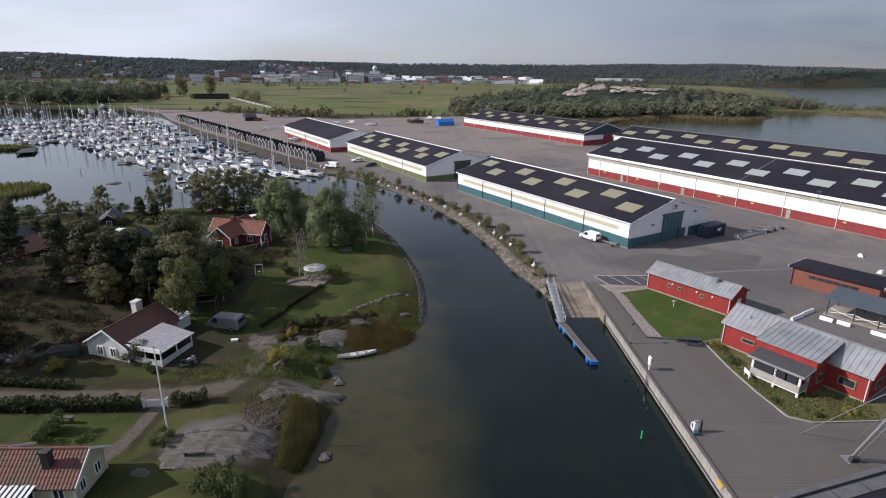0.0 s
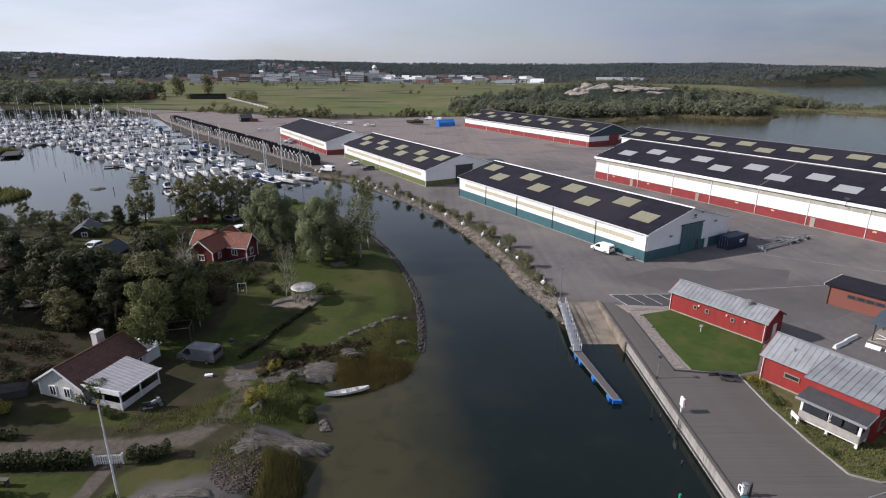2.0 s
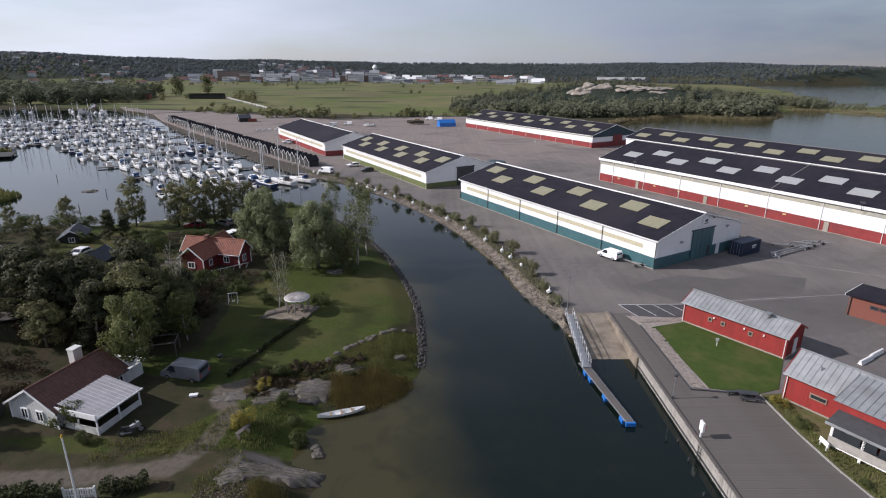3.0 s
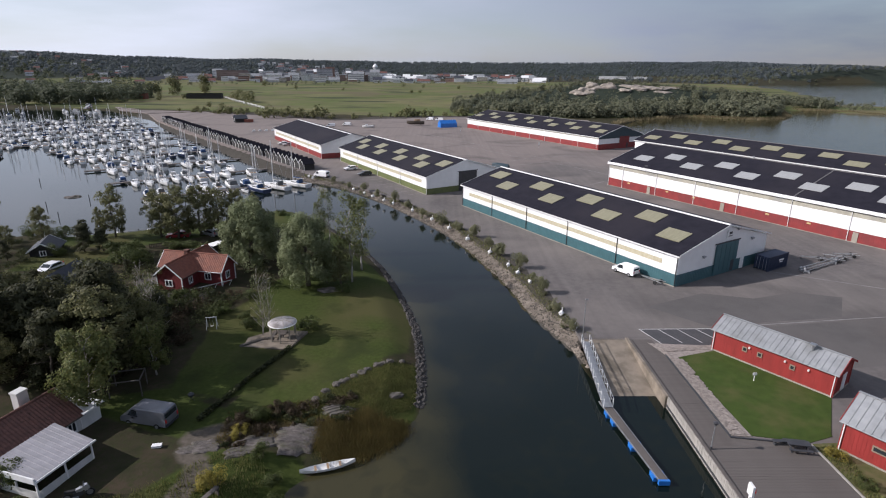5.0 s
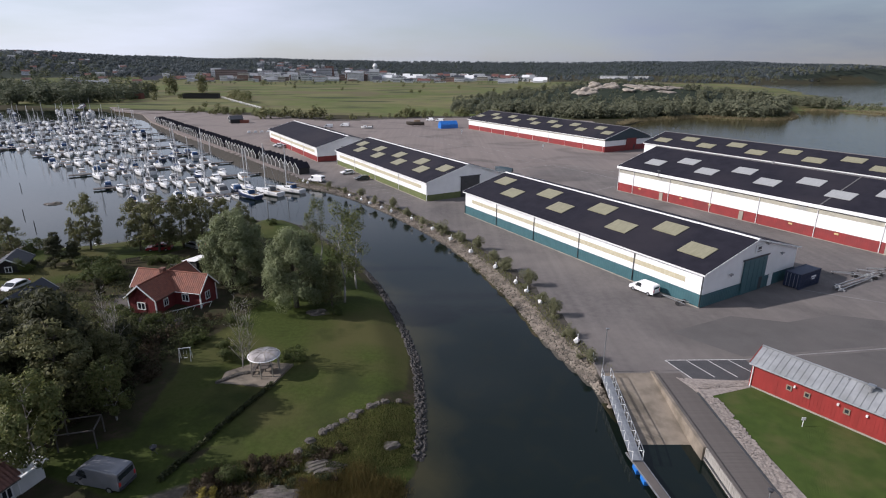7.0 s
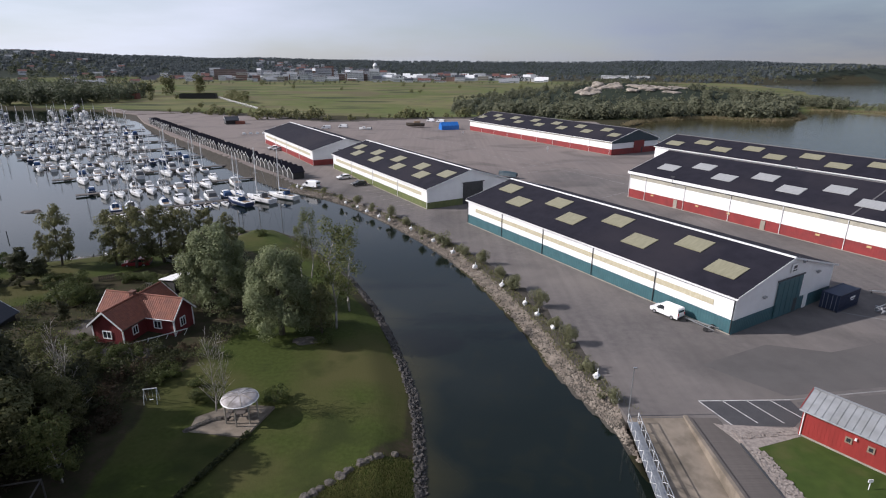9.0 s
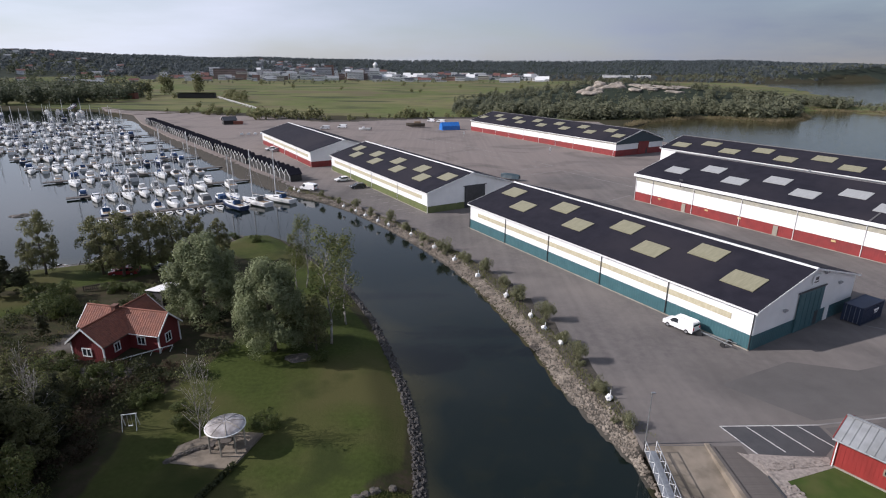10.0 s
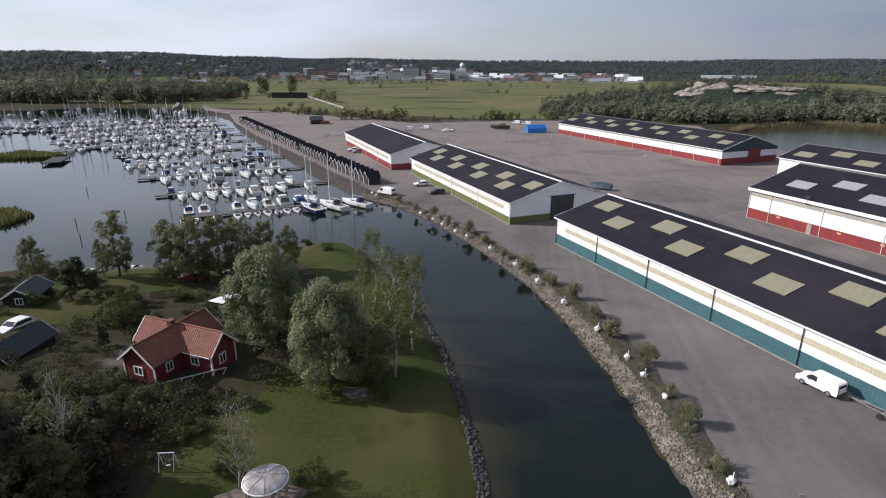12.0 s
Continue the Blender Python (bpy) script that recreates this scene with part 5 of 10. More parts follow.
# leaning lattice mast crane
crane = thing("mast_crane", pose(38.6, 43.4, G), "leaning galvanised lattice mast crane bolted to the deck", "crane")
part("base_plate", Shape().box(-0.62, 0.62, -0.62, 0.62, 0, 0.06), M_STEEL, crane)
lean = Vector((0.16, -0.30, 1)).normalized()
side_a = lean.orthogonal().normalized()
side_b = lean.cross(side_a)
H_M = 15.0
legs = [side_a * 0.4 + side_b * 0.25, side_a * -0.4 + side_b * 0.25, side_b * -0.45]
for lg in legs:
    part("mast_leg", Shape().tube(lg * 0.4 + Vector((0, 0, 0.05)), lg + lean * H_M, 0.07), M_STEEL, crane)
sh = Shape()
n = 20
for k in range(n):
    for i in range(3):
        j = (i + 1) % 3
        f = lambda q, u: legs[q] * (0.4 + 0.6 * u) + lean * (H_M * u + 0.05)
        sh.tube(f(i, k / n), f(j, (k + 1) / n), 0.025, n=4, cap=False)
part("lattice", sh, M_STEEL, crane)
part("stay", Shape().tube((-2.2, 3.8, 0), tuple(lean * 12), 0.035), M_STEEL, crane)
part("stay", Shape().tube((3.4, 3.4, 0), tuple(lean * 12), 0.035), M_STEEL, crane)
part("winch", Shape().tube((-0.35, -0.35, 0.45), (0.35, -0.35, 0.45), 0.22, n=10).box(-0.4, 0.4, -0.55, -0.15, 0.05, 0.3), M_DARK, crane)

# low shed at the near end of the quay
qs = thing("quay_shed", pose(25.9, 34.95, G, 0, 0, 17), "long low dark quay shed with grey metal roof edge", "shed")
part("wall", Shape().box(0.3, 36, -13.6, -0.5, -0.1, 3.35), M_BLACK_WOOD, qs)
part("roof", Shape().box(0.1, 36.3, -14, -1.75, 3.3, 3.5), M_FELT, qs)
part("fascia", Shape().box(0, 36.3, -0.5, 0, 3.3, 3.7), M_EDGE, qs, "grey metal roof edge")
part("gutter", Shape().box(0.05, 36.3, -0.8, -0.5, 3.2, 3.5), M_DARK, qs)
part("flashing", Shape().loft([[(0.05, -1.75, 3.5), (0.05, -0.8, 3.5), (0.05, -0.8, 3.66), (0.05, -1.75, 3.58)], [(36.3, -1.75, 3.5), (36.3, -0.8, 3.5), (36.3, -0.8, 3.66), (36.3, -1.75, 3.58)]]), M_EDGE, qs)
for k in range(12):
    part("flashing_seam", Shape().box(1.5 + 3 * k, 1.56 + 3 * k, -1.7, -0.8, 3.56, 3.69), M_DARK, qs)
# shipping container
def container(m):
    c = thing("shipping_container", m, "dark blue corrugated steel shipping container beside the warehouse", "container")
    L, W, H = 6.06, 2.44, 2.59
    part("body", Shape().box(0.06, L - 0.06, 0.06, W - 0.06, 0.12, H - 0.06), M_NAVY, c)
    v, f = corrugated(0.15, L - 0.15, 0.18, H - 0.1, 0.28, 0.06)
    part("side_panel", Shape().add(v, f, pose(0, 0.05, 0)), M_NAVY, c)
    part("side_panel", Shape().add(v, f, pose(L, W - 0.05, 0, 0, 0, 180)), M_NAVY, c)
    for x in (0, L - 0.16):
        for y in (0, W - 0.16):
            part("corner_post", Shape().box(x, x + 0.16, y, y + 0.16, 0, H), M_NAVY, c)
    for z in (0, H - 0.14):
        part("rail", Shape().box(0, L, 0, 0.12, z, z + 0.14), M_NAVY, c)
        part("rail", Shape().box(0, L, W - 0.12, W, z, z + 0.14), M_NAVY, c)
    for y in (0.12, W / 2 + 0.02):
        d = part("door", Shape().box(-0.02, 0.06, y, y + W / 2 - 0.14, 0.15, H - 0.15), M_NAVY, c)
        for k in (0.25, 0.75):
            part("lock_bar", Shape().tube((-0.06, y + k * 1.05, 0.2), (-0.06, y + k * 1.05, H - 0.2), 0.03), M_STEEL, d)
    part("marking", Shape().box(3.2, 4.6, -0.04, -0.02, 1.5, 1.8).box(3.4, 4.4, -0.04, -0.02, 1.2, 1.35), M_TRIM, c)
    return c


container(pose(57.6, 112.0, G, 0, 0, RZ))
# boat masts and trailers stacked on the asphalt
for k, (x, y, l, z) in enumerate(((63.0, 111.6, 13.5, 0.5), (63.1, 112.0, 13, 0.75), (63.5, 112.4, 12.5, 0.5), (63.4, 111.2, 12, 0.3))):
    m = pose(x, y, G, 0, 0, RZ - 3 + k)
    single("mast_bundle", Shape().tube((0, 0, z), (l, 0, z), 0.09, n=6).box(1, 1.2, -0.5, 0.5, 0, z).box(l - 2, l - 1.8, -0.5, 0.5, 0, z), M_STEEL, "aluminium boat mast lying on trestles in the yard", "mast", m, group="stored masts")


def trailer(m, label="galvanised boat trailer with two wheels"):
    t = thing("boat_trailer", m, label, "trailer", "boat trailers")
    part("chassis", Shape().beam((-0.6, -2, 0.5), (0, 2.4, 0.45), 0.1, 0.1).beam((0.6, -2, 0.5), (0, 2.4, 0.45), 0.1, 0.1).beam((-0.8, -1, 0.45), (0.8, -1, 0.45), 0.1, 0.1), M_STEEL, t)
    for x in (-0.85, 0.85):
        part("wheel", Shape().tube((x - 0.09, -1, 0.3), (x + 0.09, -1, 0.3), 0.3, n=12), M_TYRE, t)
    part("jockey_wheel", Shape().tube((-0.05, 2.1, 0.12), (0.05, 2.1, 0.12), 0.12, n=8).tube((0, 2.1, 0.1), (0, 2.1, 0.7), 0.03), M_DARK, t)
    return t


trailer(pose(36.0, 107.4, G, 0, 0, 35))
for (x, y, r) in ((70, 118.5, 70), (72.5, 117.5, 80), (75, 119.3, 60), (77.3, 120.4, 75)):
    trailer(pose(x, y, G, 0, 0, r))

# ---- vehicles ----
def vehicle(m, kind, paint, label, category):
    """Local y runs forward, x to the right."""
    prof = {  # side outline (y, z) from the rear bumper round to the nose
        "small_van": (4.4, 1.72, [(-2.15, 0.35), (-2.2, 0.9), (-2.1, 1.7), (-1.9, 1.8), (0.4, 1.8), (0.75, 1.72), (1.35, 1.1), (2.05, 0.92), (2.2, 0.7), (2.2, 0.35)]),
        "large_van": (5.0, 1.95, [(-2.45, 0.4), (-2.5, 1.0), (-2.42, 1.9), (-2.2, 2.0), (0.9, 2.0), (1.2, 1.9), (1.75, 1.2), (2.35, 1.0), (2.5, 0.75), (2.5, 0.4)]),
        "car": (4.4, 1.8, [(-2.15, 0.35), (-2.2, 0.8), (-2.05, 0.98), (-1.55, 1.4), (-0.9, 1.46), (0.2, 1.45), (1.0, 0.98), (2.0, 0.8), (2.2, 0.65), (2.2, 0.35)])}[kind]
    L, W, out = prof
    v = thing("van" if "van" in kind else "car", m, label, category, "vehicles")
    rings = []
    for x, k in ((-W / 2, 0.94), (-W / 2 + 0.06, 1.0), (W / 2 - 0.06, 1.0), (W / 2, 0.94)):
        rings.append([(x * (1 - 0.10 * max(0, z - 0.9)), y, 0.35 + (z - 0.35) * (k if z > 1.2 else 1)) for y, z in out])
    part("body", Shape().loft(rings), paint, v)
    if kind == "car":
        glass = [(-1.5, 1.32), (-0.85, 1.42), (0.15, 1.41), (0.85, 1.0), (-1.75, 1.0)]
    elif kind == "small_van":
        glass = [(0.02, 1.62), (0.4, 1.7), (0.72, 1.62), (1.2, 1.14), (0.0, 1.08)]
    else:
        glass = [(0.6, 1.8), (0.9, 1.9), (1.2, 1.8), (1.6, 1.28), (0.5, 1.2)]
    for s in (-1, 1):
        x = s * W / 2
        part("side_window", Shape().loft([[(x * (1 - 0.10 * max(0, z - 0.9)) + s * 0.005, y, z - 0.06) for y, z in glass], [(x * (1 - 0.10 * max(0, z - 0.9)) + s * 0.025, y, z - 0.06) for y, z in glass]]), M_GLASS, v)
    (ya, za), (yb, zb) = out[5 if kind != "car" else 5], out[6]
    hw = W / 2 - 0.2
    d = Vector((0, yb - ya, zb - za)).normalized()
    nn = Vector((0, -d.z, d.y)) * -1
    if nn.z < 0:
        nn = -nn
    pa, pb = Vector((0, ya, za)) + d * 0.1, Vector((0, yb, zb)) - d * 0.08
    q = [pa + Vector((-hw, 0, 0)), pa + Vector((hw, 0, 0)), pb + Vector((hw + 0.06, 0, 0)), pb + Vector((-hw - 0.06, 0, 0))]
    part("windscreen", Shape().loft([[tuple(p - nn * 0.02) for p in q], [tuple(p + nn * 0.015) for p in q]]), M_GLASS, v)
    if kind == "car":
        q = [(-hw, -1.52, 1.38), (hw, -1.52, 1.38), (hw, -1.98, 1.06), (-hw, -1.98, 1.06)]
        part("rear_window", Shape().loft([[(x, y, z) for x, y, z in q], [(x, y - 0.03, z + 0.04) for x, y, z in q]]), M_GLASS, v)
    else:
        zt = out[2][1]
        part("rear_window", Shape().box(-hw, hw, out[2][0] - 0.06, out[2][0] - 0.02, zt - 0.65, zt - 0.2), M_GLASS, v)
        part("roof_rib", Shape().box(-hw, -hw + 0.05, -1.8, 0.2, zt + 0.05, zt + 0.12).box(hw - 0.05, hw, -1.8, 0.2, zt + 0.05, zt + 0.12), paint, v)
    wb = {"small_van": 1.36, "large_van": 1.55, "car": 1.32}[kind]
    for y in (-wb + 0.05, wb + 0.05):
        for s in (-1, 1):
            w = part("wheel", Shape().tube((s * (W / 2 - 0.2), y, 0.32), (s * (W / 2 + 0.02), y, 0.32), 0.32, n=14), M_TYRE, v)
            part("rim", Shape().tube((s * (W / 2), y, 0.32), (s * (W / 2 + 0.035), y, 0.32), 0.19, n=10), M_STEEL, w)
    for s in (-1, 1):
        part("headlight", Shape().box(s * 0.62 - 0.17, s * 0.62 + 0.17, L / 2 - 0.1, L / 2 + 0.02, 0.66, 0.82), M_TRIM, v)
        part("tail_light", Shape().box(s * (W / 2 - 0.16) - 0.08, s * (W / 2 - 0.16) + 0.08, -L / 2 - 0.03, -L / 2 + 0.05, 0.8, 1.15), M_BUOY, v)
        part("mirror", Shape().box(s * (W / 2 + 0.1) - 0.1, s * (W / 2 + 0.1) + 0.1, wb - 0.65, wb - 0.5, 1.05, 1.22), M_DARK, v)
    for y0 in (L / 2 - 0.06, -L / 2 - 0.05):
        part("bumper", Shape().box(-W / 2 + 0.1, W / 2 - 0.1, y0, y0 + 0.11, 0.36, 0.58), M_DARK, v)
    return v


vehicle(pose(32.75, 111.2, G, 0, 0, 34), "small_van", M_CARW, "white small delivery van parked beside the teal warehouse", "van")
vehicle(pose(-27.4, 69.6, 1.45, 0, 0, 77), "large_van", M_CARG, "dark grey panel van parked on the grass", "van")
vehicle(pose(-35.6, 195.6, G, 0, 0, 62), "large_van", M_CARW, "white panel van parked near the boathouses", "van")
vehicle(pose(-28.4, 208.0, G, 0, 0, 120), "car", M_CARW, "white car parked beside the olive warehouse", "car")
vehicle(pose(-22.5, 198.6, G, 0, 0, 120), "car", M_CARD, "dark car parked beside the olive warehouse", "car")
vehicle(pose(-67.2, 269.5, G, 0, 0, 120), "car", M_CARW, "white car parked beside the red-based warehouse", "car")
vehicle(pose(-64.2, 266.0, G, 0, 0, 120), "car", M_CARS, "silver car parked beside the red-based warehouse", "car")
vehicle(pose(-63.3, 109.4, 2.0, 0, 0, 172), "car", M_CARW, "white car parked on the grass among shrubs", "car")
vehicle(pose(-51.2, 129.8, 1.6, 0, 0, 100), "car", M_CARR, "dark red car parked under the trees by the water", "car")
vehicle(pose(-45.4, 131.4, 1.6, 0, 0, 60), "car", M_CARS, "silver car parked near the marina lawn", "car")
vehicle(pose(-57.5, 136.5, 1.45, 0, 0, 60), "car", M_CARD, "dark car parked at the waterside jetty", "car")

# ---- foliage ----
def leaf_material(name, a, b, c):
    """Leaves that differ from one to the next, with a little light passing through."""
    ma = bpy.data.materials.new(name)
    ma.use_nodes = True
    ma.diffuse_color = (*a, 1)
    nt = ma.node_tree
    bs = nt.nodes["Principled BSDF"]
    geo = nt.nodes.new("ShaderNodeNewGeometry")
    ramp = nt.nodes.new("ShaderNodeValToRGB")
    ramp.color_ramp.elements[0].color, ramp.color_ramp.elements[1].color = (*a, 1), (*c, 1)
    e = ramp.color_ramp.elements.new(0.5)
    e.color = (*b, 1)
    nt.links.new(geo.outputs["Random Per Island"], ramp.inputs["Fac"])
    co = nt.nodes.new("ShaderNodeTexCoord")
    nz = nt.nodes.new("ShaderNodeTexNoise")
    nz.inputs["Scale"].default_value = 0.5
    nt.links.new(co.outputs["Object"], nz.inputs["Vector"])
    hs = nt.nodes.new("ShaderNodeHueSaturation")
    mr = nt.nodes.new("ShaderNodeMapRange")
    mr.inputs["From Min"].default_value, mr.inputs["From Max"].default_value = 0.3, 0.7
    mr.inputs["To Min"].default_value, mr.inputs["To Max"].default_value = 0.75, 1.25
    nt.links.new(nz.outputs["Fac"], mr.inputs["Value"])
    nt.links.new(mr.outputs["Result"], hs.inputs["Value"])
    nt.links.new(ramp.outputs["Color"], hs.inputs["Color"])
    nt.links.new(hs.outputs["Color"], bs.inputs["Base Color"])
    bs.inputs["Roughness"].default_value = 0.7
    bs.inputs["Specular IOR Level"].default_value = 0.25
    tr = nt.nodes.new("ShaderNodeBsdfTranslucent")
    nt.links.new(hs.outputs["Color"], tr.inputs["Color"])
    mx = nt.nodes.new("ShaderNodeMixShader")
    mx.inputs["Fac"].default_value = 0.35
    out = nt.nodes["Material Output"]
    nt.links.new(bs.outputs["BSDF"], mx.inputs[1])
    nt.links.new(tr.outputs["BSDF"], mx.inputs[2])
    nt.links.new(mx.outputs["Shader"], out.inputs["Surface"])
    return ma


L_WILLOW = leaf_material("willow_leaves", (0.14, 0.168, 0.08), (0.19, 0.215, 0.11), (0.24, 0.262, 0.15))
L_ROUND = leaf_material("broad_leaves", (0.11, 0.115, 0.052), (0.15, 0.152, 0.068), (0.196, 0.189, 0.088))
L_PINE = leaf_material("pine_needles", (0.042, 0.046, 0.025), (0.063, 0.067, 0.034), (0.095, 0.096, 0.048))
L_BIRCH = leaf_material("birch_leaves", (0.085, 0.105, 0.034), (0.122, 0.138, 0.046), (0.165, 0.165, 0.062))
L_BUSH = leaf_material("shrub_leaves", (0.027, 0.035, 0.015), (0.046, 0.055, 0.022), (0.076, 0.08, 0.031))
L_GARDEN = leaf_material("garden_shrub_leaves", (0.05, 0.07, 0.022), (0.075, 0.095, 0.03), (0.11, 0.125, 0.042))
L_YELLOW = leaf_material("yellow_shrub_leaves", (0.24, 0.2, 0.04), (0.34, 0.28, 0.06), (0.19, 0.18, 0.045))
L_REED = leaf_material("reed_blades", (0.085, 0.09, 0.028), (0.125, 0.115, 0.04), (0.17, 0.13, 0.05))
L_GRASS = leaf_material("rough_grass_blades", (0.085, 0.108, 0.03), (0.135, 0.145, 0.046), (0.2, 0.175, 0.075))
L_HEATH = leaf_material("heath_twigs", (0.05, 0.035, 0.022), (0.075, 0.051, 0.032), (0.056, 0.052, 0.027))
L_FAR = leaf_material("far_tree_leaves", (0.11, 0.12, 0.075), (0.135, 0.143, 0.09), (0.165, 0.165, 0.105))
L_BELT = leaf_material("belt_tree_leaves", (0.07, 0.084, 0.05), (0.088, 0.102, 0.06), (0.108, 0.118, 0.07))
# the pale blue in these hill colours stands in for distance haze
L_HILL = leaf_material("haze_tinted_hill_needles", (0.088, 0.105, 0.112), (0.096, 0.114, 0.119), (0.105, 0.122, 0.125))
L_BANK = leaf_material("grey_willow_shrub_leaves", (0.14, 0.148, 0.078), (0.19, 0.193, 0.108), (0.24, 0.235, 0.14))
M_BARK = surf("grey_brown_bark", (0.11, 0.09, 0.07), (0.07, 0.058, 0.045), 4, 0.9, 0.4, 10)
M_BIRCHBARK = surf("white_birch_bark", (0.45, 0.42, 0.385), (0.24, 0.22, 0.2), 3, 0.8)


def leaf_mesh(name, centres, sizes, material, seed, up=0.4, tall=1.0, upright=False, facing=None):
    """One small leaf-shaped quad at each centre, turned at random or roughly the way it is told to face."""
    r = np.random.RandomState(seed)
    n = len(centres)
    c = np.asarray(centres, float)
    s = np.asarray(sizes, float).reshape(-1, 1)
    nrm = r.normal(size=(n, 3))
    if facing is None:
        nrm[:, 2] = np.abs(nrm[:, 2]) + up
    else:
        nrm = 0.42 * nrm + np.asarray(facing, float)
    if upright:
        nrm[:, 2] *= 0.15
    nrm /= np.linalg.norm(nrm, axis=1, keepdims=True)
    a = np.cross(nrm, r.normal(size=(n, 3)))
    if upright:
        a = np.tile(np.array([[0, 0, 1.0]]), (n, 1)) + 0.25 * r.normal(size=(n, 3))
    a /= np.linalg.norm(a, axis=1, keepdims=True)
    b = np.cross(nrm, a)
    b /= np.linalg.norm(b, axis=1, keepdims=True)
    if upright:
        v = np.stack([c - b * s * 0.5, c + b * s * 0.5, c + a * s * tall + b * s * 0.12, c + a * s * tall - b * s * 0.12], 1)
    else:
        v = np.stack([c - a * s * tall, c + b * s * 0.6, c + a * s * tall, c - b * s * 0.6], 1)
    me = bpy.data.meshes.new(name)
    me.vertices.add(4 * n)
    me.vertices.foreach_set("co", v.reshape(-1))
    me.loops.add(4 * n)
    me.loops.foreach_set("vertex_index", np.arange(4 * n, dtype=np.int32))
    me.polygons.add(n)
    me.polygons.foreach_set("loop_start", np.arange(0, 4 * n, 4, dtype=np.int32))
    me.update()
    me.materials.append(material)
    return me


def heap(r, c, radii, n, away=None):
    """Places over the outside of a lumpy ball, and the way each leaf there faces."""
    d = r.normal(size=(n, 3))
    d /= np.linalg.norm(d, axis=1, keepdims=True)
    w = r.uniform(0, 6.28, 3)
    lump = 1 + 0.16 * np.sin(4.1 * d[:, 0] + w[0]) * np.sin(3.7 * d[:, 1] + w[1]) + 0.12 * np.sin(6.3 * d[:, 2] + w[2])
    p = d * (0.72 + 0.3 * r.rand(n, 1)) * lump[:, None] * np.asarray(radii, float)
    face = d if away is None else d + 0.55 * np.asarray(away, float)
    return p + np.asarray(c, float), face


def crown_points(r, clumps, per, spread):
    """Leaves over the outside of each clump, facing out of the clump and out of the crown."""
    c = np.array(clumps)
    mid = np.array([0, 0, c[:, 2].mean() - 0.15 * np.ptp(c[:, 2])])
    pts, face = [], []
    for (cx, cy, cz, cr) in clumps:
        away = np.array([cx, cy, cz]) - mid
        p, f = heap(r, (cx, cy, cz), np.array([cr, cr, cr * spread]), per, away / (np.linalg.norm(away) + 0.3))
        pts.append(p)
        face.append(f)
    return np.concatenate(pts), np.concatenate(face)


def trunk_shape(r, h, rad, limbs, low, reach, rise):
    sh = Shape()
    pts = [Vector((0, 0, -0.3))]
    for k in range(1, 5):
        pts.append(Vector((r.normal() * 0.02 * h, r.normal() * 0.02 * h, h * 0.85 * k / 4)))
    for k in range(4):
        sh.tube(pts[k], pts[k + 1], rad * (1 - 0.22 * k), rad * (1 - 0.22 * (k + 1)), 7)
    for i in range(limbs):
        u = low + (1 - low) * (i + 0.5) / limbs
        k = min(3, int(u * 4))
        p = pts[k].lerp(pts[k + 1], u * 4 - k)
        a = i * 2.4 + r.rand()
        q = p + Vector((math.cos(a) * reach * (1.15 - u), math.sin(a) * reach * (1.15 - u), rise * h * (0.6 + 0.4 * r.rand())))
        sh.tube(p, q, rad * 0.45 * (1.1 - u), rad * 0.12, 5)
        for s in range(2):
            t = p.lerp(q, 0.55 + 0.2 * s)
            sh.tube(t, t + Vector((r.normal() * reach * 0.25, r.normal() * reach * 0.25, 0.06 * h)), rad * 0.16, rad * 0.05, 4)
    return sh


PROTO = {}


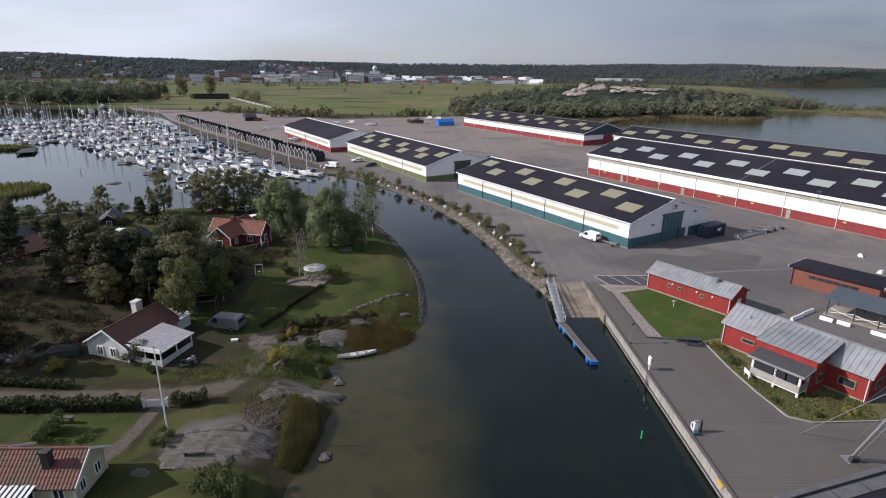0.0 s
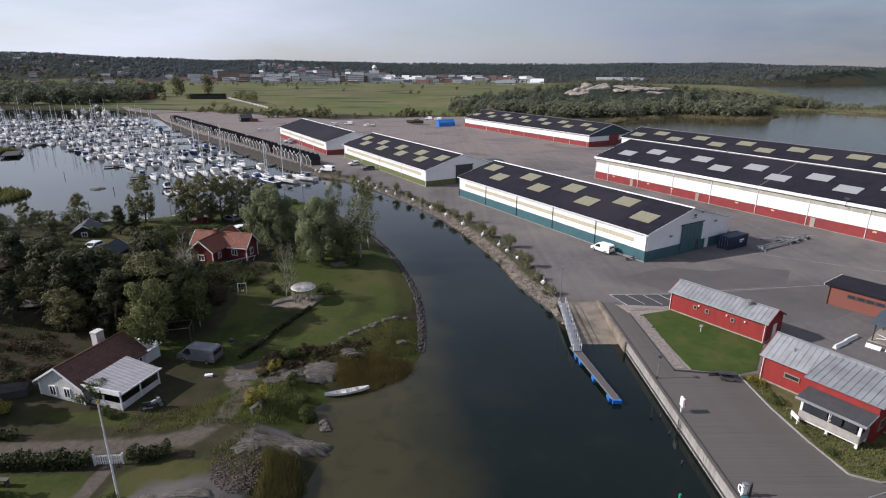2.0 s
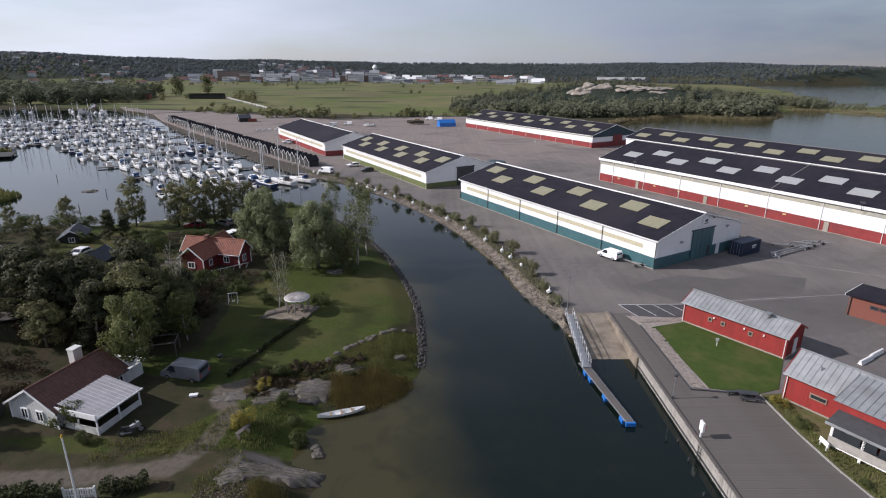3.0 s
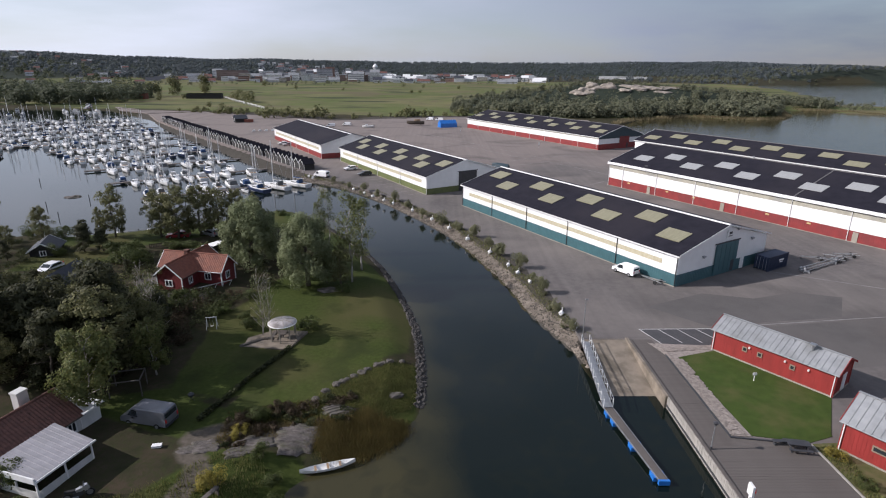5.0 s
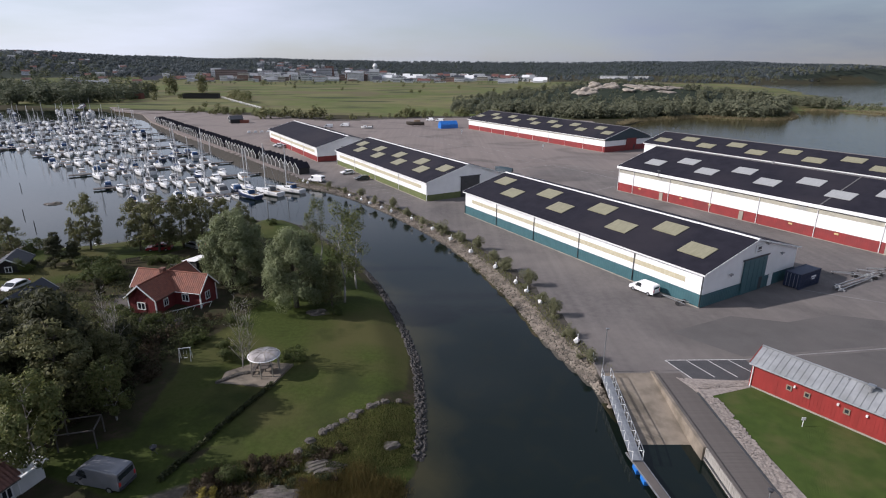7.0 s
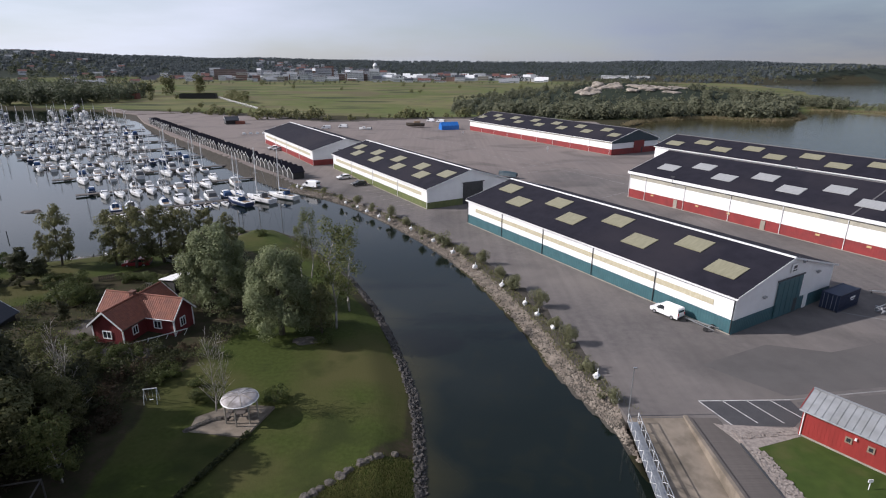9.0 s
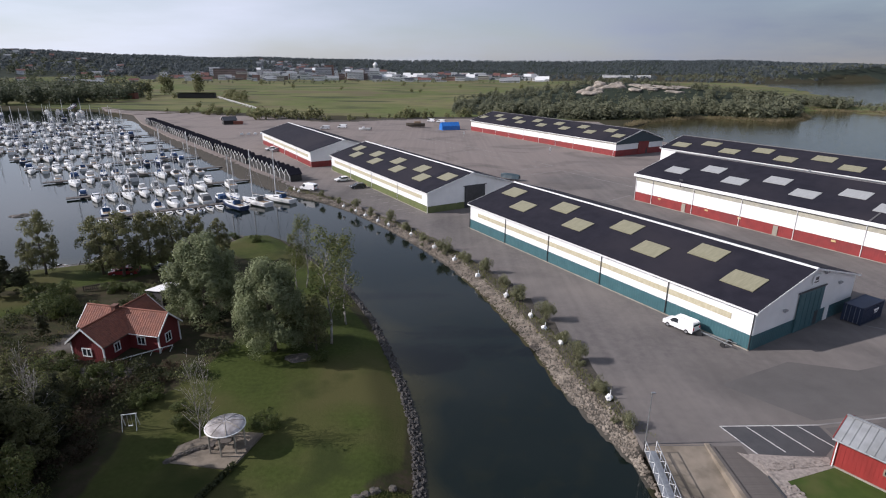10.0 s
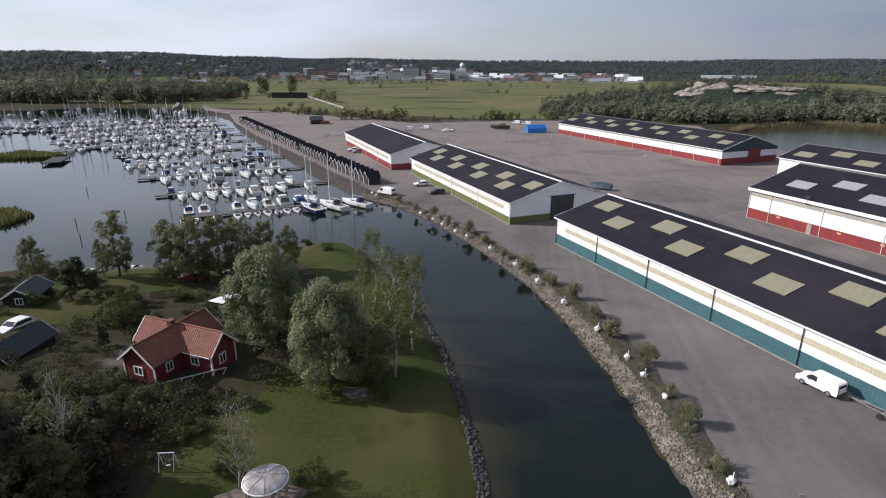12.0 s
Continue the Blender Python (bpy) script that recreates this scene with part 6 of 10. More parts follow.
def proto(kind, k):
    """Trunk and crown meshes of a tree kind, built once per variant."""
    key = (kind, k)
    if key in PROTO:
        return PROTO[key]
    r = np.random.RandomState(sum(map(ord, kind)) * 13 + k)
    cl = []
    if kind == "willow":
        h, leaf, per, ma, bark = 12.0, 0.12, 250, L_WILLOW, M_BARK
        for i in range(26):
            a, z = 2.4 * i + r.uniform(-0.4, 0.4), 0.16 + 0.74 * ((i * 11) % 26) / 25
            R = 4.3 * math.sin(math.pi * min(1, 0.24 + z * 0.72)) ** 0.7 * r.uniform(0.82, 1.1)
            for q in range(7):
                w = r.uniform(0.45, 1.0) if q else 1.0
                drop = r.uniform(-0.14, 0.05) * h
                t = a + r.normal() * 0.25
                cl.append((R * w * math.cos(t), R * w * math.sin(t), max(0.06 * h, z * h + drop * w), r.uniform(0.55, 1.1)))
        for i in range(7):
            cl.append((r.normal() * 0.9, r.normal() * 0.9, h * r.uniform(0.84, 0.93), r.uniform(0.6, 0.9)))
        sp, tr = 1.3, trunk_shape(r, h, 0.42, 9, 0.2, 3.4, 0.18)
    elif kind == "round":
        h, leaf, per, ma, bark = 9.0, 0.125, 95, L_ROUND, M_BARK
        for i in range(95):
            a, z = r.uniform(0, 6.28), r.uniform(0.12, 0.97)
            R = 3.2 * math.sin(math.pi * (0.14 + 0.8 * z)) ** 0.55 * r.uniform(0.6, 1.15)
            q = R * math.sqrt(r.uniform(0.15, 1))
            cl.append((q * math.cos(a), q * math.sin(a), z * h, r.uniform(0.35, 0.85)))
        sp, tr = 0.8, trunk_shape(r, h, 0.24, 10, 0.15, 2.9, 0.16)
    elif kind == "pine":
        h, leaf, per, ma, bark = 10.0, 0.17, 120, L_PINE, M_BARK
        for i in range(54):
            a, z = r.uniform(0, 6.28), r.uniform(0.16, 0.98)
            R = 3.4 * (1.12 - z) ** 0.55 * (0.6 + 0.4 * r.rand())
            q = R * math.sqrt(r.uniform(0.1, 1))
            cl.append((q * math.cos(a), q * math.sin(a), z * h, r.uniform(0.6, 1.15)))
        sp, tr = 0.5, trunk_shape(r, h, 0.24, 10, 0.3, 2.9, 0.05)
    elif kind == "birch":
        h, leaf, per, ma, bark = 13.0, 0.12, 70, L_BIRCH, M_BIRCHBARK
        for i in range(40):
            a, z = r.uniform(0, 6.28), r.uniform(0.28, 0.98)
            R = 2.6 * (1.15 - z) ** 0.6
            q = R * math.sqrt(r.uniform(0.1, 1))
            cl.append((q * math.cos(a), q * math.sin(a), z * h, r.uniform(0.5, 1.0)))
        sp, tr = 1.3, trunk_shape(r, h, 0.15, 12, 0.25, 2.2, 0.13)
    elif kind == "leafy_birch":
        h, leaf, per, ma, bark = 9.0, 0.15, 170, L_BIRCH, M_BIRCHBARK
        for i in range(36):
            a, z = r.uniform(0, 6.28), r.uniform(0.22, 0.97)
            R = 3.0 * math.sin(math.pi * (z - 0.1) / 0.95) ** 0.6
            q = R * math.sqrt(r.uniform(0.1, 1))
            cl.append((q * math.cos(a), q * math.sin(a), z * h, r.uniform(0.5, 0.95)))
        sp, tr = 1.35, trunk_shape(r, h, 0.15, 10, 0.2, 2.2, 0.13)
    elif kind == "bare_birch":
        h, leaf, per, ma, bark = 8.0, 0.075, 30, L_BIRCH, M_BIRCHBARK
        for i in range(30):
            a, z = r.uniform(0, 6.28), r.uniform(0.3, 0.98)
            R = 2.3 * (0.5 + 0.5 * z)
            q = R * math.sqrt(r.uniform(0.05, 1))
            cl.append((q * math.cos(a), q * math.sin(a), z * h, r.uniform(0.4, 0.8)))
        sp, tr = 1.1, trunk_shape(r, h, 0.09, 30, 0.1, 1.7, 0.26)
    else:  # low shrubs
        h, leaf, per, ma, bark = 1.8, 0.06, 240, {"yellow": L_YELLOW, "heath": L_HEATH, "bank": L_BANK}.get(kind, L_GARDEN), M_BARK
        for i in range(14):
            a, z = r.uniform(0, 6.28), r.uniform(0.15, 0.85)
            R = 1.25 * math.sin(math.pi * (0.15 + 0.8 * z) / 1.1) ** 0.5
            q = R * math.sqrt(r.uniform(0, 1))
            cl.append((q * math.cos(a), q * math.sin(a), z * h, r.uniform(0.3, 0.6)))
        sp = 0.8
        tr = Shape()
        for i in range(6):
            a = i * 1.05
            tr.tube((0, 0, -0.1), (0.6 * math.cos(a), 0.6 * math.sin(a), 1.1), 0.03, 0.01, 4)
    pts, face = crown_points(r, cl, per, sp)
    pts[:, 2] = np.maximum(pts[:, 2], 0.05 * h)
    crown = leaf_mesh("crown", pts, leaf * r.uniform(0.6, 1.35, len(pts)), ma, k + 5, tall=1.0 if kind != "pine" else 1.4, facing=face)
    PROTO[key] = (h, tr.mesh("trunk", bark, True), crown)
    return PROTO[key]


def land(x, y):
    return float(ground_height(np.array([float(x)]), np.array([float(y)]))[0])


TREE_WORDS = {"willow": ("tree", "large silvery willow with dense hanging foliage", "tree", "broadleaf trees"),
              "round": ("tree", "dark green broadleaf tree with rounded crown", "tree", "broadleaf trees"),
              "pine": ("pine_tree", "dark pine with layered needle branches", "tree", "pine trees"),
              "birch": ("birch_tree", "tall thin birch with sparse yellowing leaves", "tree", "birch trees"),
              "leafy_birch": ("birch_tree", "leafy yellow-green birch with white stem", "tree", "birch trees"),
              "bare_birch": ("birch_tree", "thin nearly bare birch with pale branches", "tree", "birch trees"),
              "shrub": ("shrub", "dense rounded green shrub on grass", "shrub", "shrubs"),
              "yellow": ("shrub", "rounded yellow-leaved garden shrub", "shrub", "shrubs"),
              "heath": ("shrub", "low brown heather shrub on rocky ground", "shrub", "shrubs"),
              "bank": ("shrub", "loose pale green willow shrub on the stone bank", "shrub", "bank shrubs")}


def plant(kind, x, y, h, wide=1.0, z=None, k=None):
    k = rnd.randrange(3) if k is None else k
    h0, tr, cr = proto(kind, k)
    name, label, cat, grp = TREE_WORDS[kind]
    s = h / h0
    m = pose(x, y, land(x, y) if z is None else z, 0, 0, rnd.uniform(0, 360)) @ Matrix.Diagonal((s * wide, s * wide, s, 1))
    t = thing(name, m, label, cat, grp)
    part("trunk" if name != "shrub" else "stem", tr, None, t)
    part("crown" if name != "shrub" else "leaves", cr, None, t)
    return t


# the two great willows and their neighbours on the point
plant("willow", -19.6, 104.2, 12.0, 0.98, k=0)
plant("willow", -31.0, 113.2, 11.9, 1.12, k=1)
plant("round", -14.6, 104.6, 7.0, 0.8)
plant("round", -17.0, 105.6, 6.0, 0.8)
plant("birch", -13.1, 106.4, 15.0, 1.0, k=0)
plant("birch", -12.2, 112.0, 13.0, 1.0, k=1)
plant("birch", -20.3, 124.6, 11.5, 0.9, k=2)
plant("birch", -21.6, 124.0, 9.5, 0.9, k=0)
plant("bare_birch", -21.8, 87.6, 8.6, 0.85, k=0)
plant("bare_birch", -21.0, 88.1, 8.0, 0.8, k=1)
plant("bare_birch", -35.8, 87.0, 9.0, 1.0, k=2)
plant("bare_birch", -33.8, 85.0, 8.2, 1.0, k=0)
plant("bare_birch", -34.9, 86.4, 6.5, 1.0, k=1)
plant("bare_birch", -37.0, 88.4, 6.0, 1.0, k=2)
plant("leafy_birch", -32.6, 69.8, 9.0, 0.95, k=0)
plant("leafy_birch", -34.6, 72.2, 8.0, 0.9, k=1)
plant("leafy_birch", -30.5, 77.5, 6.5, 0.9, k=2)
# trees by the water
plant("round", -62.6, 127.8, 10.4, 0.72, k=0)
plant("round", -65.0, 127.4, 6.0, 0.6, k=1)
for x, y, h, w in ((-54.2, 129.0, 9.6, 0.9), (-50.6, 128.4, 10.6, 0.95), (-47.0, 130.8, 10.2, 0.9), (-43.6, 131.6, 9.8, 0.85), (-40.4, 133.4, 9.0, 0.8), (-37.6, 136.0, 7.6, 0.75)):
    plant("round", x, y, h, w)
plant("pine", -63.0, 118.5, 5.2, 1.1)
plant("pine", -60.2, 119.5, 4.4, 1.1)
# dark pines and broadleaf trees inland
for x, y, h in ((-43.2, 78.2, 9.5), (-47.5, 86, 6.5), (-52, 95, 3.5), (-58, 99, 2.8), (-60, 91, 5.5), (-49, 107, 3), (-72, 112, 3.5), (-80, 104, 6), (-56.5, 82, 8), (-65, 84, 8), (-78, 92, 8), (-86, 112, 5), (-70, 97, 5), (-90, 98, 8), (-74, 80, 9), (-82, 76, 9), (-70, 70, 7), (-65.6, 123.2, 4.6), (-48, 79, 8), (-53, 88, 5.5)):
    plant("pine", x, y, h, rnd.uniform(0.85, 1.15))
for x, y, h in ((-41, 90, 4), (-38.5, 83, 5), (-37, 92.5, 2.6), (-44, 95, 3.5), (-46, 113, 2.6), (-38, 118, 3), (-51, 116, 2.2), (-74.5, 124.6, 6.5), (-77, 119, 4), (-84, 122, 5), (-92, 118, 5), (-60, 62, 5), (-97, 108, 6), (-33, 119, 3), (-42, 121, 2), (-100, 122, 5)):
    plant("round", x, y, h, rnd.uniform(0.85, 1.2))
for x, y, h in ((-36.5, 79.8, 11.8), (-34.6, 83.0, 6.5), (-37.5, 86.5, 3.5), (-36.0, 90.0, 2.8), (-39.5, 87.5, 3.5), (-35.4, 77.2, 10.5), (-38.0, 81.6, 11.5)):
    plant("pine" if h > 11 else "round", x, y, h, rnd.uniform(0.9, 1.1))
for x, y, h in ((-39.5, 74.5, 8.5), (-62, 74, 7), (-50.5, 79.5, 9), (-43.6, 82.5, 8), (-46.5, 84.2, 7.5), (-50.5, 85.2, 7), (-42.0, 86.2, 6), (-45.2, 88.6, 5), (-48.6, 90.0, 4.6), (-41.0, 80.2, 7.5), (-53.5, 84.5, 8), (-39.8, 83.8, 6), (-57.5, 87.5, 6), (-43.0, 91.4, 3.6), (-39.6, 77.2, 7.5), (-46.5, 77.0, 9), (-45, 73.5, 6), (-52, 74, 6)):
    plant("pine" if rnd.random() < 0.75 else "round", x, y, h, rnd.uniform(0.9, 1.2))
# mostly unseen pines, added for the shade they throw on the heath
for x, y, h in ((-50.5, 57.5, 8.0), (-53.0, 61.5, 8.0)):
    plant("pine", x, y, h, 1.1)
THICKET = [(-49, 76), (-37, 75), (-33.5, 82), (-33, 89), (-36, 95), (-49, 97.5)]
for k in range(90):
    x, y = rnd.uniform(-49, -33), rnd.uniform(75, 97)
    if k % 3 == 0 and distance_in(np.array([x]), np.array([y]), THICKET)[0] > 0:
        plant("pine" if k % 2 else "round", x, y, min(6.2, 1.4 + (99 - y) * 0.36) * rnd.uniform(0.8, 1.1), rnd.uniform(1.0, 1.35))


def scatter(poly, n, r):
    xs, ys = [p[0] for p in poly], [p[1] for p in poly]
    x, y = r.uniform(min(xs), max(xs), n * 4), r.uniform(min(ys), max(ys), n * 4)
    ok = distance_in(x, y, poly) > 0
    x, y = x[ok][:n], y[ok][:n]
    return np.stack([x, y, ground_height(x, y)], 1)


# undergrowth
LOW = []
HEATH = [(-95, 57), (-46, 57), (-42, 64), (-44, 76), (-95, 80)]


def low_growth(kind, x, y, h, wide):
    LOW.append((kind, x, y, land(x, y), h, wide))


SHRUB_SPOTS = []
for _ in range(900):
    x, y = rnd.uniform(-90, -23), rnd.uniform(56, 124)
    if distance_in(np.array([x]), np.array([y]), [(-90, 56), (-46, 56), (-44, 70), (-37, 74), (-36, 84), (-31, 88), (-30, 98), (-24, 104), (-26, 118), (-36, 121), (-50, 124), (-90, 124)])[0] < 0:
        continue
    if -45 < x < -29 and 98.6 < y < 113 or -66 < x < -44 and y > 112 or -68 < x < -58 and 104 < y < 112 or -78 < x < -66 and 86 < y < 100:
        continue
    if any((x - a) ** 2 + (y - b) ** 2 < 4.8 for a, b in SHRUB_SPOTS):
        continue
    SHRUB_SPOTS.append((x, y))
for x, y in SHRUB_SPOTS[:210]:
    heath = x < -44 and y < 92
    low_growth("heath" if heath and rnd.random() < 0.75 else "shrub", x, y, rnd.uniform(0.9, 1.7) if heath else rnd.uniform(1.0, 2.2), rnd.uniform(0.9, 1.3))
for _ in range(46):
    x = rnd.uniform(-19, -8)
    y = 66.5 + (x + 19) * 0.42 + rnd.uniform(-1.2, 3.6)
    low_growth(rnd.choice(("heath", "heath", "shrub")), x, y, rnd.uniform(0.35, 0.9), rnd.uniform(1.0, 1.5))
for x, y, z in scatter(HEATH, 190, np.random.RandomState(61)):
    low_growth("heath" if rnd.random() < 0.8 else "shrub", x, y, rnd.uniform(0.45, 1.2), rnd.uniform(1.1, 1.7))
BRUSH = [(-47, 75), (-35, 75), (-31.5, 80), (-30, 86), (-31.5, 92), (-28.5, 97), (-29, 99.8), (-46, 99.5)]
spots = []
for _ in range(1500):
    x, y = rnd.uniform(-47, -28), rnd.uniform(75, 100)
    if distance_in(np.array([x]), np.array([y]), BRUSH)[0] > 0 and all((x - a) ** 2 + (y - b) ** 2 > 1.9 for a, b in spots):
        spots.append((x, y))
for x, y in spots[:130]:
    low_growth(rnd.choice(("shrub", "shrub", "heath")), x, y, rnd.uniform(0.8, 1.9) * (0.7 if y > 96 else 1), rnd.uniform(1.0, 1.4))
for x, y, h, k in ((-17.6, 60.4, 1.9, "yellow"), (-15.1, 64.4, 1.3, "shrub"), (-12.5, 59.8, 1.5, "shrub"), (-17.9, 67.4, 1.2, "yellow"), (-34.9, 60.0, 2.6, "shrub"), (-31.5, 58.2, 1.2, "shrub"), (-24.6, 45.6, 1.5, "shrub"), (-35.7, 46.6, 2.4, "shrub"), (-17.6, 39.6, 2.6, "shrub"), (-15.8, 39.2, 2.2, "shrub"), (-13.6, 62.2, 1.3, "shrub"), (-42.6, 57.8, 1.6, "yellow"), (-40.5, 50.5, 1.2, "shrub"), (-18.5, 68.6, 1.6, "heath"), (-17.0, 70.1, 1.6, "shrub"), (-15.2, 71.2, 1.4, "heath"), (-14.0, 102.2, 1.5, "shrub"), (-16.5, 89.5, 2.0, "shrub"), (-24.0, 89.5, 1.6, "shrub"), (-25.5, 92.0, 1.4, "shrub"), (-29.5, 93.5, 2.0, "shrub"), (-26.5, 98.5, 1.6, "shrub"), (36.4, 64.0, 1.3, "yellow"), (36.9, 60.8, 1.1, "shrub"), (37.2, 52.5, 0.8, "shrub"), (39.9, 50.2, 0.8, "shrub"), (43.5, 50.4, 0.9, "yellow"), (-58, 121, 1.6, "shrub"), (-66, 116, 2.4, "shrub"), (-72, 127, 2.6, "shrub"), (-79, 129, 3.0, "shrub"), (-86, 126, 3.2, "shrub"), (-93, 126, 3.6, "shrub"), (-41.5, 153.5, 1.8, "shrub"), (-43.5, 149.5, 2.0, "shrub"), (-46.0, 146.0, 2.2, "shrub"), (-35.5, 148, 1.6, "shrub")):
    plant(k, x, y, h)
rl = np.random.RandomState(44)
for kind, ma, label in (("shrub", L_BUSH, "dark tangled undergrowth of low bushes"), ("heath", L_HEATH, "brown heather and dead scrub on the slope")):
    pts, sz, face = [], [], []
    for k, x, y, z, h, wide in LOW:
        if k != kind:
            continue
        for c in range(6):
            a, q = rl.uniform(0, 6.28), 0.6 * h * wide * math.sqrt(rl.rand())
            cz = z + h * rl.uniform(0.2, 0.7)
            p, f = heap(rl, (x + q * math.cos(a), y + q * math.sin(a), cz), 0.36 * h * np.array([wide, wide, 0.9]), 52)
            p[:, 2] = np.maximum(p[:, 2], z)
            pts.append(p)
            face.append(f)
            sz.append(rl.uniform(0.06, 0.12, 52) * (0.7 + 0.3 * h))
    tagged(new("undergrowth", leaf_mesh("undergrowth", np.concatenate(pts), np.concatenate(sz), ma, 45, facing=np.concatenate(face))), label, "bushes", kind="stuff")
for x, y, h in ((-55.0, 119.0, 2.6), (-53.4, 117.6, 2.2), (-56.6, 117.4, 2.8), (-52.2, 115.4, 2.4), (-54.6, 115.0, 3.0), (-50.4, 113.4, 2.2), (-52.6, 112.4, 2.8), (-49.0, 122.4, 1.8), (-47.2, 122.8, 1.6), (-45.4, 122.4, 1.9), (-43.6, 121.2, 2.0), (-41.8, 119.6, 2.2), (-36.0, 95.8, 1.9), (-35.2, 97.8, 1.6), (-41.4, 98.4, 2.0), (-39.6, 96.6, 1.8), (-29.6, 92.6, 1.5)):
    plant("shrub", x, y, h, rnd.uniform(0.9, 1.3))
gf = thing("garden_fence", pose(-51.5, 122.3, land(-51.5, 122.3), 0, 0, 30), "low brown picket fence behind the red house", "fence")
for k in range(12):
    part("picket", Shape().box(-1.6 + 0.28 * k, -1.48 + 0.28 * k, -0.02, 0.02, 0.05, 1.05), M_BARK, gf)
for z in (0.3, 0.8):
    part("rail", Shape().box(-1.7, 1.7, 0.02, 0.07, z, z + 0.1), M_BARK, gf)
# shrubs on the stone bank
BANK = [(18.3, 90.6), (17.9, 96.3), (17.0, 102.0), (15.9, 107.5), (14.8, 114.0), (12.3, 119.9), (10.9, 125.5), (8.0, 131.4), (4.9, 137.2), (1.6, 143.1), (-2.4, 150.0), (-6.4, 157.2), (-10.8, 163.2), (-15.4, 169.8), (-20.0, 175.4), (-24.8, 181.4), (-30.5, 186.6)]
for x, y in BANK:
    plant("bank", x + rnd.uniform(-0.3, 0.3), y + rnd.uniform(-1, 1), rnd.uniform(1.9, 3.3), rnd.uniform(0.5, 0.72), z=1.0)
    plant("bank", x + rnd.uniform(-0.6, 0.3), y + rnd.uniform(-3, 3), rnd.uniform(0.7, 1.5), rnd.uniform(0.6, 0.9), z=0.9)

# ---- rough grass, reeds and hedges ----
rr = np.random.RandomState(5)
L_SEDGE = leaf_material("russet_sedge_blades", (0.115, 0.09, 0.032), (0.155, 0.112, 0.04), (0.13, 0.125, 0.044))


def blades(name, p, lo, hi, material, seed, label, category="grass", tall=7.0):
    me = leaf_mesh(name, p, rr.uniform(lo, hi, len(p)), material, seed, tall=tall, upright=True)
    return tagged(new(name, me), label, category, kind="stuff")


def tufts(poly, n, per, r, spread=0.22):
    """Places gathered in tufts, so that bare ground shows between them."""
    c = scatter(poly, n, r)
    q = np.repeat(c, per, 0)
    q[:, :2] += r.normal(size=(len(q), 2)) * spread
    q[:, 2] = np.maximum(ground_height(q[:, 0], q[:, 1]), -0.08)
    return q


blades("sedge", tufts([(-10.6, 66.6), (-8.8, 65.3), (-6.4, 65.9), (-3.6, 67.9), (-2.2, 70.8), (-4.6, 70.4), (-6.5, 71.6), (-8.4, 69.6), (-10.9, 69.4)], 1300, 20, rr, 0.45), 0.022, 0.042, L_SEDGE, 0, "bed of russet sedge at the water edge", "reeds", 16.0)
blades("sedge", tufts([(-14.2, 52.8), (-12.4, 52.2), (-11.2, 50.2), (-11.5, 46), (-12.0, 43.6), (-13.2, 43.8), (-13.8, 48.5)], 800, 22, rr, 0.28), 0.025, 0.05, L_REED, 1, "bed of tall brown-green reeds at the water edge", "reeds", 24.0)
blades("rough_grass", tufts([(-11, 69.5), (-6, 71), (-2.4, 73), (-1.8, 77), (-2.2, 82), (-6.3, 80.6), (-12, 73.6)], 2000, 16, rr, 0.35), 0.02, 0.04, L_GRASS, 9, "uncut rough grass and weeds on the shore")
blades("rough_grass", tufts([(-20, 66), (-11, 68.4), (-11.5, 73.4), (-20, 71)], 520, 14, rr, 0.25), 0.02, 0.04, L_SEDGE, 19, "brown rough grass between the shore rocks")
blades("rough_grass", np.concatenate([tufts([(-30, 55.5), (-20, 57), (-15, 58), (-14, 64), (-18, 66), (-24, 60), (-30, 58)], 620, 8, rr), tufts([(-17, 50), (-14.5, 50), (-14, 56), (-18, 57), (-20, 52)], 180, 8, rr), tufts([(-46, 56), (-90, 56), (-90, 122), (-45, 112), (-46, 84)], 1600, 7, rr, 0.4)]), 0.025, 0.06, L_GRASS, 10, "patchy rough grass between the gardens and heath")
p = scatter([(35.8, 66), (35.9, 59.7), (36.3, 54.3), (37, 50.2), (38.8, 49.2), (46.4, 49.5), (46.6, 52.8), (41, 54.2), (37, 58), (38.1, 66)], 5200, rr)
p[:, 2] = G + 0.04
tagged(new("weeds", leaf_mesh("weeds", p, rr.uniform(0.03, 0.1, len(p)), L_GRASS, 11, tall=3.0, upright=True)), "tall weeds and grass in the office plant bed", "grass", kind="stuff")


def hedge(a, b, h, w, label):
    a, b = Vector((*a, 0)), Vector((*b, 0))
    n = int((b - a).length * 260 * h)
    q = rr.rand(n, 1) * np.array([tuple(b - a)]) + np.array([tuple(a)])
    side = np.array([tuple((b - a).normalized().cross(Vector((0, 0, 1))))])
    q = q + side * rr.uniform(-w / 2, w / 2, (n, 1))
    z = ground_height(q[:, 0], q[:, 1])
    lump = 1 + 0.15 * np.sin(q[:, 0] * 2.1) + 0.1 * np.sin(q[:, 0] * 5.3 + 1)
    q[:, 2] = z + h * lump * rr.rand(n) ** 0.6
    ob = new("hedge", leaf_mesh("hedge", q, rr.uniform(0.08, 0.17, n), L_BUSH, 3))
    return tagged(ob, label, "hedge", "garden hedges")


hedge((-60, 49.2), (-29.4, 51.2), 1.3, 1.3, "clipped dark green garden hedge along the path")
hedge((-26.6, 51.6), (-23.2, 52.7), 1.2, 1.2, "short clipped garden hedge beside the gate")
hedge((-55, 54.9), (-38.5, 54.6), 0.8, 1.0, "low dark hedge beside the gravel path")
hedge((-22.8, 69.6), (-17.4, 84.2), 0.45, 0.5, "low dark hedge line across the lawn")

